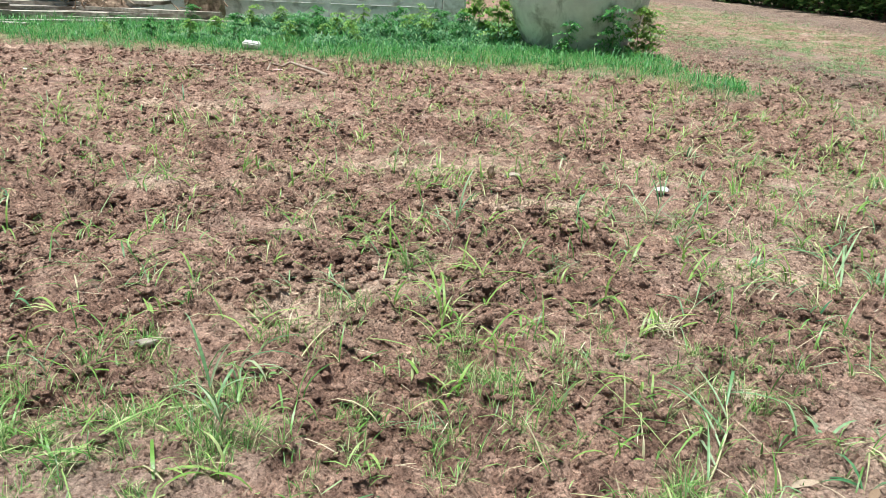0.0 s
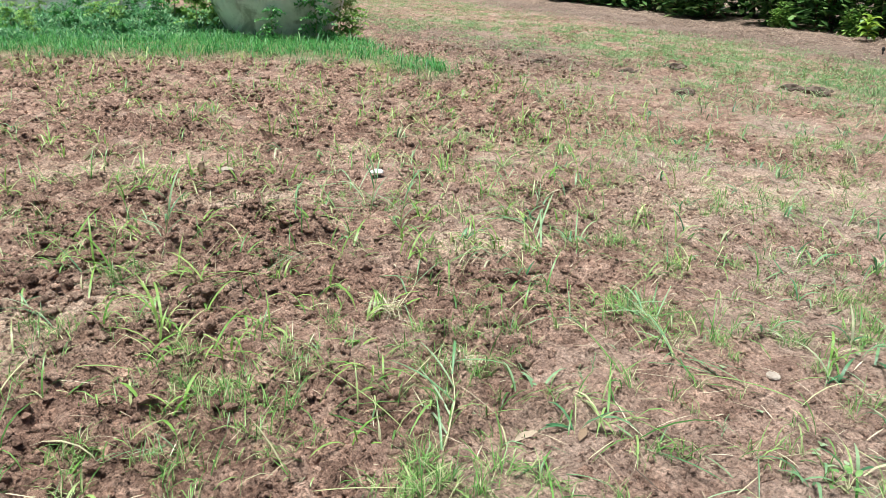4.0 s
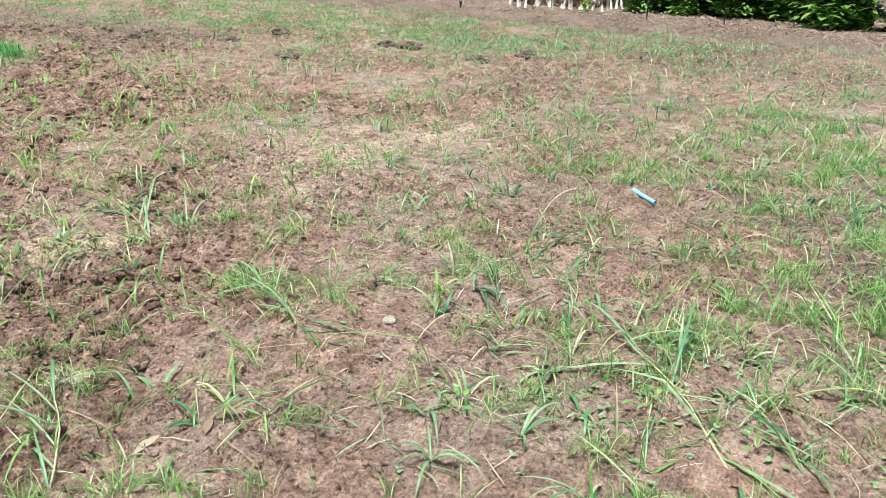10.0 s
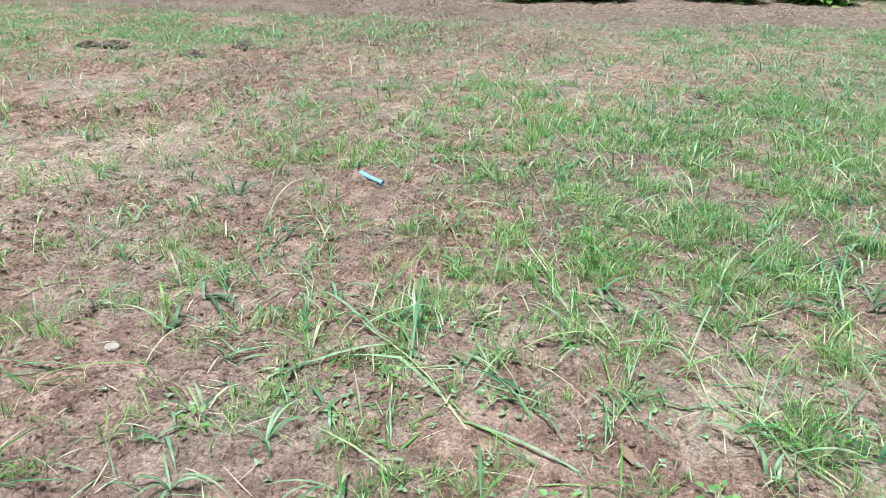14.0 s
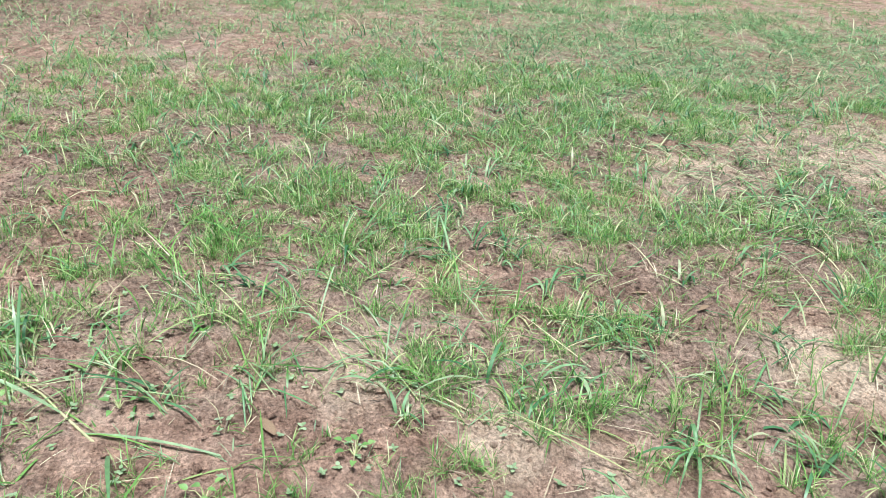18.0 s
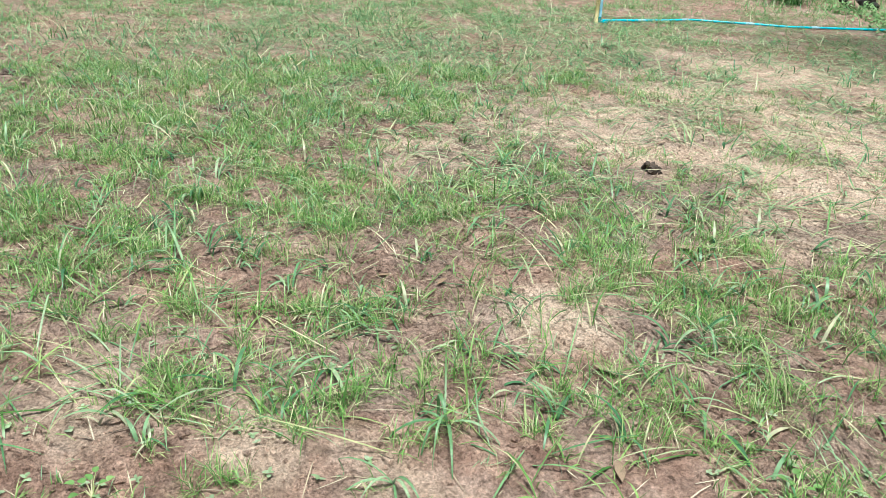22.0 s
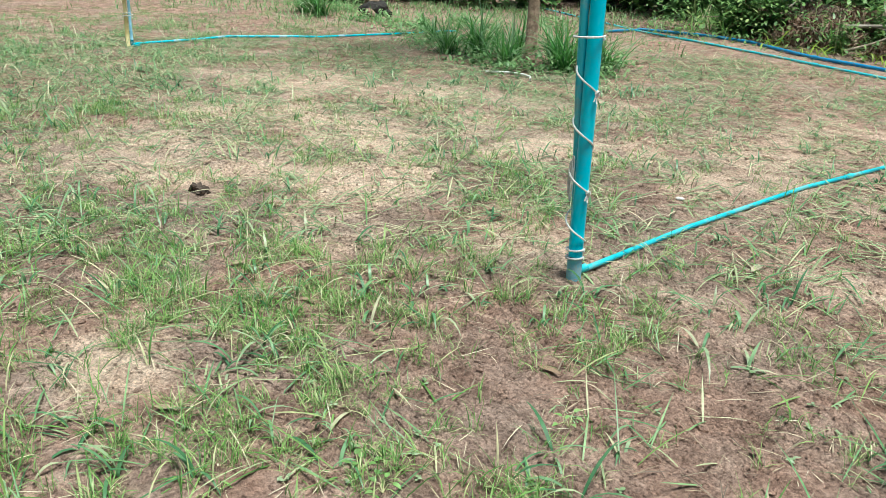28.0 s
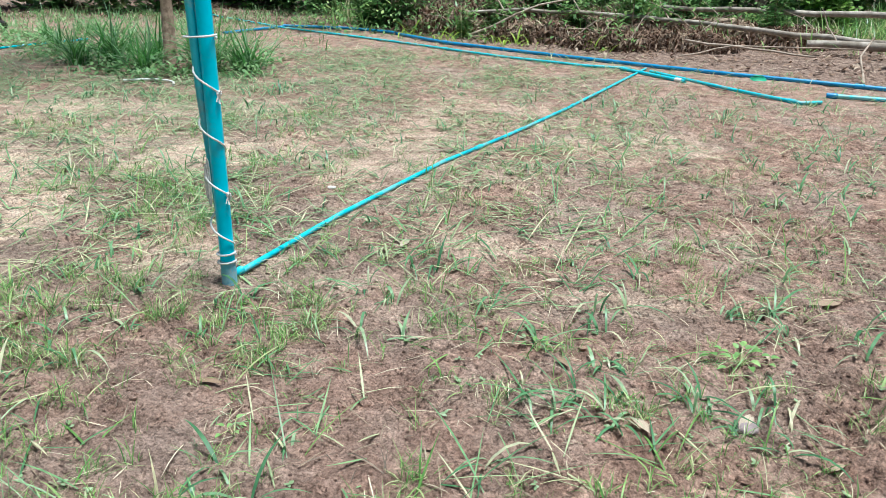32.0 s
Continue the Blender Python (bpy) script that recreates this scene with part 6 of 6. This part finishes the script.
def plank(x, y, z, long, wide, thick, turn, tilt=0.0, seed=0):
    bm = bmesh.new()
    bmesh.ops.create_cube(bm, size=1, matrix=Matrix.Diagonal((long, wide, thick, 1)))
    bmesh.ops.subdivide_edges(bm, edges=[e for e in bm.edges if abs((e.verts[0].co - e.verts[1].co).x) > 0.1], cuts=4)
    for v in bm.verts:
        v.co.z += 0.015 * noise.noise(Vector((v.co.x * 0.8, seed * 2.1, 0)))
        v.co.y += 0.012 * noise.noise(Vector((v.co.x * 1.3, seed * 1.1, 4)))
    tagged(part("plank", bm_mesh("plank", bm, PLANK), None, at=pose(x, y, z, 0, tilt, turn)), "weathered grey plank in a low timber stack", "plank", "planks by the wall")


for n, (x, y, z, ln, w, turn) in enumerate(((-4.3, 15.2, 0.10, 4.2, 0.22, -4), (-4.6, 15.5, 0.17, 4.0, 0.20, -7), (-6.2, 15.3, 0.17, 3.2, 0.25, 3), (-3.9, 15.45, 0.24, 2.6, 0.18, -12), (-6.4, 15.6, 0.24, 2.4, 0.3, 8),
                                             (-5.4, 14.6, 0.08, 2.2, 0.18, 12), (-6.3, 14.1, 0.08, 1.8, 0.2, -16), (-5.5, 16.0, 0.31, 3.0, 0.5, -2), (-4.6, 16.0, 0.37, 2.0, 0.35, -20), (-7.3, 15.0, 0.3, 2.2, 0.2, 14))):
    plank(x, y, z, ln, w, 0.06, turn, seed=n)


def heap(name, x, y, size, material, squash, label, category, seed, div=3, sink=0.2):
    z = z_at(x, y)
    return tagged(part(name, rock(name, size, material, seed, squash, 0.4, div), None, at=pose(x, y, z + size * squash[2] * (1 - sink) * 0.8, 0, 0, seed * 40)), label, category)


heap("root_heap", -3.0, 15.75, 0.5, BARK, (1.0, 0.6, 1.0), "tangled heap of dug-out roots on the planks", "roots", 3)
heap("root_heap", -4.9, 15.9, 0.4, BARK, (1.5, 0.6, 0.8), "tangled heap of dug-out roots by the wall", "roots", 4)


def root_tangle(x, y, wide, high, seed):
    """Crooked thin roots sticking out of the heap."""
    g = np.random.default_rng(seed)
    root = thing("root_tangle", pose(x, y, z_at(x, y)), "tangle of thin dead roots and twigs on the timber", "roots", "root tangles by the wall")
    for k in range(26):
        a, e = g.uniform(0, 6.28), g.uniform(0.1, 1.3)
        p = Vector((g.normal(0, 0.25) * wide, g.normal(0, 0.12), g.uniform(0.1, 0.6) * high))
        d = Vector((math.cos(a) * math.cos(e), 0.5 * math.sin(a), math.sin(e))) * g.uniform(0.2, 0.5) * wide
        mid = p + d * 0.5 + Vector((g.normal(0, 0.06), 0, g.normal(0, 0.06)))
        part("root", tube("root", [p, mid, p + d], [0.018, 0.013, 0.006], BARK if k % 3 else TWIG, 5), root)


root_tangle(-3.0, 15.6, 1.0, 1.0, 71)
root_tangle(-4.9, 15.75, 1.2, 0.7, 72)


def tarp():
    g = np.random.default_rng(5)
    n = 14
    xs, ys = np.meshgrid(np.linspace(-0.45, 0.45, n), np.linspace(-0.25, 0.25, n))
    z = 0.10 + 0.08 * fbm(xs * 5 + 3, ys * 5, 3)
    v = np.stack([xs, ys, z], -1).reshape(-1, 3)
    i, j = np.meshgrid(np.arange(n - 1), np.arange(n - 1), indexing="ij")
    a = (i * n + j).ravel()
    me = mesh_of("tarp", v, np.stack([a, a + 1, a + n + 1, a + n], -1), None, TARP)
    tagged(part("tarp", me, None, at=pose(-5.7, 16.0, 0.33, 10, 0, -20)), "crumpled blue tarpaulin on the timber stack", "tarpaulin")


tarp()


# ---- burnt mound and stakes on the east edge ----
def burnt_mound():
    x, y = 15.0, 8.1
    root = thing("burnt_stump", pose(x, y, z_at(x, y)), "big dry root mound burnt hollow and black inside", "stump")
    part("mound", rock("mound", 0.95, DRY_HEAP, 9, (0.85, 1.1, 0.8), 0.45, 4), root, "dry brown fibrous mound")
    # no recess: a solid lump whose black colour gives the hollow its dark
    part("hollow", rock("hollow", 0.26, CHAR, 11, (0.6, 0.95, 0.9), 0.35, 3), root, "charred black lump in place of the dark hollow", pose(-0.64, -0.36, 0.40, 0, 0, 28))
    g = np.random.default_rng(12)
    n = 4200
    d = g.normal(0, 1, (n, 3))
    d /= np.linalg.norm(d, axis=1)[:, None]
    p = d * np.array([0.95, 1.3, 0.9])
    p = p[(p[:, 2] > 0) & ~((p[:, 0] < -0.35) & (np.abs(p[:, 1] + 0.36) < 0.38) & (p[:, 2] < 0.75))]
    v, q, t = ribbons(len(p), p, g.uniform(0, 6.28, len(p)), g.uniform(0.12, 0.42, len(p)), g.uniform(0.01, 0.028, len(p)), g.uniform(-1.4, 0.3, len(p)), g.uniform(-0.5, 0.5, len(p)), 3)
    part("root_mat", mesh_of("root_mat", v, q, t, CLIPPING), root, "dry hanging root fibres")


burnt_mound()


def stakes():
    g = np.random.default_rng(14)
    master = []
    for k in range(4):
        path = [(0, 0, -0.05), (0.01 * g.normal(), 0.01 * g.normal(), 0.3), (0.02 * g.normal(), 0.02 * g.normal(), 0.6)]
        master.append(tube("stake", path, [0.024, 0.022, 0.019], STAKE, 8))
    spots = [(13.55 + 0.35 * g.random(), 8.75 - 0.085 * k + 0.04 * g.normal(), g.uniform(0.22, 0.45) if k % 4 else g.uniform(0.5, 0.75)) for k in range(24)]
    spots += [(14.6, 9.75, 0.5), (14.65, 9.6, 0.42), (14.4, 7.05, 0.7), (14.45, 6.9, 0.6), (14.5, 6.8, 0.8), (14.35, 6.95, 0.5), (13.9, 7.6, 0.9), (13.85, 7.7, 0.7), (13.95, 8.0, 0.8)]
    for n, (x, y, s) in enumerate(spots):
        ob = part("stake", master[n % 4], None, at=pose(x, y, z_at(x, y), g.normal(0, 7), g.normal(0, 7), g.uniform(0, 360)) @ Matrix.Diagonal((1, 1, s, 1)))
        tagged(ob, "short pale weathered stake driven into the ground", "stake", "stakes before the burnt stump")


stakes()


def sapling(x, y, size):
    root = thing("sapling", pose(x, y, z_at(x, y)) @ Matrix.Scale(size, 4), "small bright yellow-green sapling in the mulch", "sapling")
    part("stem", tube("stem", [(0, 0, -0.02), (0.01, 0, 0.2), (0, 0.01, 0.42)], [0.012, 0.010, 0.006], BARK, 6), root)
    g = np.random.default_rng(17)
    for k in range(18):
        part("leaf", leaf_mesh("leaf", g.uniform(0.2, 0.32), 0.13, g.uniform(0.0, 0.8), g.uniform(0.6, 1.5), g, SAPLING, 5, (0, 0, 0.08 + 0.02 * k), k * 2.4), root)


sapling(14.1, 10.65, 1.0)
sapling(13.2, 6.9, 0.45)


def dark_stump():
    x, y = 8.45, -11.65
    root = thing("tree_stump", pose(x, y, z_at(x, y)), "low dark hollow tree stump with a grey split top", "stump")
    part("base", rock("base", 0.24, CHAR, 41, (1.1, 0.9, 0.7), 0.35, 3), root, "near-black base", pose(0, 0, 0.08))
    part("split_top", rock("split_top", 0.13, BARK, 42, (1.2, 0.5, 0.7), 0.6, 3), root, "grey-brown split wood", pose(0.08, -0.05, 0.22))
    part("root", tube("root", [(0.1, 0.1, 0.1), (-0.2, 0.35, 0.07), (-0.45, 0.45, 0.0)], [0.07, 0.05, 0.02], BARK, 8), root)


dark_stump()


# ---- small things lying on the soil ----
def on_soil(name, me, x, y, label, category, group="", lift=0.0, turn=0.0, tilt=(0, 0)):
    return tagged(part(name, me, None, at=pose(x, y, z_at(x, y) + lift, tilt[0], tilt[1], turn)), label, category, group)


on_soil("stone", rock("stone", 0.038, WHITE_PVC, 21, (1.2, 0.8, 0.5), 0.3), 1.62, 4.64, "small white chalky stone on turned soil", "stone", lift=0.03, turn=-20)
on_soil("stone", rock("stone", 0.042, STONE, 22, (1.4, 0.8, 0.45), 0.3), 0.76, 4.98, "flat pale tan stone on turned soil", "stone", lift=0.03, turn=10)
on_soil("stone", rock("stone", 0.026, STONE, 23, (1, 1, 0.45), 0.10), 1.915, 1.775, "smooth round buff pebble pressed into damp soil", "stone", lift=0.006)
on_soil("stone", rock("stone", 0.035, WHITE_PVC, 24, (1.2, 0.8, 0.4), 0.3), -3.93, 9.66, "small white chalky stone on turned soil", "stone", lift=0.02)
on_soil("stone", rock("stone", 0.02, WHITE_PVC, 25, (1.3, 0.8, 0.5), 0.3), 1.07, -4.58, "small white chip on sandy soil", "stone", lift=0.008)
on_soil("stone", rock("stone", 0.02, WHITE_PVC, 26, (1.3, 0.8, 0.5), 0.3), 3.4, 8.3, "small white chip by the wet furrow", "stone", lift=0.012)
on_soil("wood_piece", rock("wood_piece", 0.036, LOG, 27, (1.4, 0.5, 0.4), 0.3), -0.975, 2.72, "short grey weathered piece of wood", "wood", lift=0.03, turn=10)
on_soil("bark_piece", rock("bark_piece", 0.075, BARK, 28, (1.5, 0.3, 0.3), 0.3), 0.04, 5.67, "dark upturned strip of bark on the clods", "bark", lift=0.05, turn=50, tilt=(0, -25))
on_soil("root_piece", rock("root_piece", 0.04, BARK, 29, (0.7, 0.6, 1.0), 0.5), 0.62, 5.0, "dark broken root sticking out of the soil", "root", lift=0.04)
dung = thing("dung", pose(3.21, -3.06, z_at(3.21, -3.06)), "dark crumbly clump of dung on pale sand", "dung")
for k, (x, y, z, r) in enumerate(((0, 0, 0.02, 0.032), (0.035, 0.01, 0.012, 0.022), (-0.03, 0.02, 0.012, 0.024), (0.01, -0.035, 0.010, 0.020), (-0.02, -0.025, 0.02, 0.018), (0.015, 0.02, 0.04, 0.018), (0.06, -0.02, 0.006, 0.012), (-0.06, -0.01, 0.006, 0.012))):
    part("lump", rock("lump", r, DUNG, 30 + k, (1.1, 1, 0.8), 0.6, 2), dung, at=Matrix.Translation((x, y, z)))
on_soil("bottle_cap", tube("bottle_cap", [(0, 0, 0), (0, 0, 0.02), (0, 0, 0.05)], [0.09, 0.085, 0.05], GREEN_PLASTIC, 14), -2.33, -9.52, "small green plastic cap beside the main", "cap", lift=0.0)


def carton():
    bm = bmesh.new()
    bmesh.ops.create_cube(bm, size=1, matrix=Matrix.Diagonal((0.24, 0.13, 0.08, 1)))
    bmesh.ops.bevel(bm, geom=list(bm.edges), offset=0.018, segments=2, affect='EDGES')
    on_soil("plastic_tub", bm_mesh("plastic_tub", bm, WHITE_PVC), -1.64, 11.45, "white plastic tub thrown on the grass", "tub", lift=0.06, turn=-10, tilt=(12, 6))


carton()


def leafy_weed(x, y, size, count, seed, label):
    """A low weed: runners with pairs of oval leaves lying nearly flat."""
    g = np.random.default_rng(seed)
    root = thing("leafy_weed", pose(x, y, z_at(x, y), 0, 0, g.uniform(0, 360)), label, "weed", "leafy weeds on the soil")
    for k in range(count):
        a, r = k * 2.4 + g.normal(0, 0.3), size * (0.15 + 0.85 * (k + 0.5) / count)
        p = (r * math.cos(a), r * math.sin(a), 0.02 + 0.3 * size * (1 - (k + 0.5) / count) + g.uniform(0, 0.01))
        leaf = part("leaf", leaf_mesh("leaf", (0.016 + 0.16 * size) * g.uniform(0.8, 1.2), (0.012 + 0.11 * size) * g.uniform(0.85, 1.15), g.uniform(0.0, 0.5), g.uniform(0.2, 0.8), g, OVAL, 5, p, a + g.normal(0, 0.5)), root)
        part("stalk", tube("stalk", [(0, 0, 0.0), (0.5 * p[0], 0.5 * p[1], 0.6 * p[2] + 0.01), p], [0.0018, 0.0015, 0.001], STALK, 4), leaf)


OVAL = foliage("oval_weed_leaf", ((0, (0.17, 0.34, 0.10)), (0.6, (0.27, 0.47, 0.15)), (1, (0.38, 0.56, 0.22))), False, 0.45)
WEED_LABEL = "low weed with oval bright green leaves on bare soil"
for n, (x, y, size, count) in enumerate(((-0.85, -2.87, 0.11, 20), (1.06, -1.67, 0.05, 7), (0.95, -1.63, 0.045, 5), (1.75, -0.12, 0.06, 8), (2.0, 0.51, 0.05, 6), (1.63, 0.24, 0.05, 6), (2.42, 0.88, 0.06, 8), (1.99, 0.83, 0.06, 8), (-0.54, 2.5, 0.06, 8), (0.68, -2.18, 0.05, 6), (-0.16, -2.84, 0.05, 6), (1.62, 1.25, 0.06, 7))):
    leafy_weed(x, y, size, count, 300 + n, WEED_LABEL)


def soil_heap(x, y, r, seed):
    """A dark lump of thrown-up damp soil: one large clod with crumbs fallen round it."""
    g = np.random.default_rng(seed)
    root = thing("soil_heap", pose(x, y, z_at(x, y)), "dark heap of thrown-up damp soil in the far grass", "soil", "soil heaps in the grass")
    part("core", rock("core", r, DARK_SOIL, seed, (1.3, 1.0, 0.6), 0.55, 3), root)
    for k in range(7):
        a, d = g.uniform(0, 6.28), r * g.uniform(0.8, 1.6)
        part("clod", rock("clod", r * g.uniform(0.2, 0.42), DARK_SOIL, seed + k, (1.2, 1, 0.7), 0.5, 2), root, at=pose(d * math.cos(a), d * math.sin(a), 0.01, 0, 0, 50 * k))


for n, (x, y, r) in enumerate(((7.49, 6.6, 0.10), (7.62, 6.38, 0.12), (7.34, 5.16, 0.09), (5.98, 6.68, 0.10), (7.35, 8.38, 0.10), (8.05, 4.95, 0.10), (6.65, 0.0, 0.05), (5.79, 9.26, 0.09), (6.46, 8.22, 0.08))):
    soil_heap(x, y, r, 320 + n)


def paper_scrap():
    n, g = 6, np.random.default_rng(340)
    xs, ys = np.meshgrid(np.linspace(-0.05, 0.05, n), np.linspace(-0.035, 0.035, n))
    v = np.stack([xs, ys, 0.012 + 0.03 * g.random((n, n))], -1).reshape(-1, 3)
    i, j = np.meshgrid(np.arange(n - 1), np.arange(n - 1), indexing="ij")
    a = (i * n + j).ravel()
    me = mesh_of("paper_scrap", v, np.stack([a, a + 1, a + n + 1, a + n], -1), None, PINK)
    on_soil("paper_scrap", me, -1.1, 9.37, "crumpled pale pink scrap under the dead branch", "scrap", lift=0.02)


MAUVE = surface("mauve_stone", (0.22, 0.17, 0.165), (0.36, 0.29, 0.28), 25, 0.8, 0.4, 90)
PINK = surface("pink_scrap", (0.55, 0.34, 0.34), (0.74, 0.52, 0.50), 20, 0.7, 0.2, 60)
paper_scrap()
on_soil("stone", rock("stone", 0.030, MAUVE, 61, (1.3, 0.9, 0.5), 0.35), -0.79, -2.47, "flat grey-mauve stone half sunk in red soil", "stone", lift=0.008, turn=25)


def pipe_offcut():
    root = thing("pipe_offcut", pose(3.905, 1.685, z_at(3.905, 1.685) + 0.02, 0, 3, -120), "short faded light blue plastic pipe offcut", "pipe")
    part("pipe_run", tube("pipe_run", [(-0.06, 0, 0), (0.10, 0, 0)], 0.012, PVC_FADED, 14, True), root)
    part("socket", tube("socket", [(-0.10, 0, 0), (-0.098, 0, 0), (-0.05, 0, 0), (-0.048, 0, 0)], [0.0125, 0.0155, 0.0155, 0.0125], PVC_FADED, 14), root)


pipe_offcut()


def dead_leaf_master(seed):
    g = np.random.default_rng(seed)
    n, verts, quads = 7, [], []
    for k in range(n):
        t = k / (n - 1)
        w = 0.17 * math.sin(math.pi * min(1, 0.08 + 0.9 * t)) ** 0.8
        z = 0.08 * math.sin(2.5 * t + g.uniform(0, 0.5))
        verts += [(t - 0.5, w, z + 0.05 + 0.05 * g.random()), (t - 0.5, 0, z), (t - 0.5, -w, z + 0.04 + 0.06 * g.random())]
    for k in range(n - 1):
        a = 3 * k
        quads += [(a, a + 1, a + 4, a + 3), (a + 1, a + 2, a + 5, a + 4)]
    me = mesh_of("dead_leaf", verts, quads, None, FALLEN)
    return me


DEAD_LEAVES = ((0.96, 1.81, 0.085, 10), (1.1, 1.73, 0.07, 40), (0.49, -3.78, 0.11, 80), (-0.21, -3.5, 0.08, 20), (-0.48, -2.4, 0.09, 120), (-0.79, -2.49, 0.10, 60), (-1.29, -3.45, 0.14, 15), (0.86, -2.42, 0.08, 0),
               (-0.99, -2.3, 0.07, 40), (-0.25, -2.74, 0.07, 130), (2.3, -2.45, 0.09, 70), (1.67, -1.56, 0.08, 30), (1.29, -1.31, 0.08, 150), (1.9, 0.11, 0.09, 30), (3.05, -0.49, 0.08, 60),
               (1.84, -2.36, 0.07, 20), (0.2, -4.5, 0.10, 100), (-0.7, -4.6, 0.09, 30), (-1.6, -4.9, 0.10, 70), (0.5, 1.75, 0.08, 20))
leaf_kinds = [dead_leaf_master(80 + k) for k in range(4)]
for n, (x, y, s, turn) in enumerate(DEAD_LEAVES):
    ob = on_soil("dead_leaf", leaf_kinds[n % 4], x, y, "curled dry pale brown fallen leaf", "leaf", "fallen leaves", 0.006, turn)
    ob.matrix_basis = ob.matrix_basis @ Matrix.Diagonal((s, s, s * 0.8, 1))
g_leaf = np.random.default_rng(90)
for n, (x, y) in enumerate(scatter(420, 1.5, 9.0, lambda x, y: 0.25 * (x > -3) * (y < 0) * (1 - forest(x, y)) + 0.04, 91)):
    s = g_leaf.uniform(0.04, 0.09)
    ob = on_soil("dead_leaf", leaf_kinds[n % 4], x, y, "curled dry pale brown fallen leaf", "leaf", "fallen leaves", 0.006, g_leaf.uniform(0, 360))
    ob.matrix_basis = ob.matrix_basis @ Matrix.Diagonal((s, s * g_leaf.uniform(0.6, 1), s, 1))


def twig(points, r, label):
    path = [(x, y, z_at(x, y) + h) for x, y, h in points]
    at = Vector(path[0])
    tagged(part("twig", tube("twig", [Vector(p) - at for p in path], [r * (1 - 0.5 * k / (len(path) - 1)) for k in range(len(path))], TWIG, 6), None, at=Matrix.Translation(at)), label, "twig", "twigs on the soil")


twig(((-0.55, 9.35, 0.02), (-0.7, 9.5, 0.06), (-0.85, 9.6, 0.12), (-1.0, 9.85, 0.10), (-1.1, 9.85, 0.05), (-1.22, 9.7, 0.03), (-1.25, 9.6, 0.01)), 0.02, "crooked pale dead branch on the turned soil")
twig(((-1.9, 10.0, 0.03), (-2.4, 10.1, 0.04), (-2.9, 10.0, 0.02)), 0.015, "thin dead twig on the turned soil")
twig(((4.1, -8.1, 0.02), (3.8, -8.12, 0.03), (3.45, -8.2, 0.02)), 0.010, "thin dead twig by the grass clumps")


def straw_tussock(x, y, r, seed):
    g = np.random.default_rng(seed)
    n = 90
    base = np.column_stack([g.normal(0, 0.02, (n, 2)), np.zeros(n)])
    v, q, t = ribbons(n, base, g.uniform(0, 6.28, n), g.uniform(0.5, 1.0, n) * r, g.uniform(0.002, 0.0035, n), g.uniform(0.0, 0.7, n), g.uniform(0.2, 1.4, n), 4)
    on_soil("dry_tussock", mesh_of("dry_tussock", v, q, t, STRAW), x, y, "dry grey-brown grass tussock torn up with its roots", "grass", "dry tussocks")


straw_tussock(-0.5, 4.45, 0.22, 1)
straw_tussock(0.9, 2.75, 0.12, 2)
straw_tussock(1.0, 2.3, 0.10, 3)
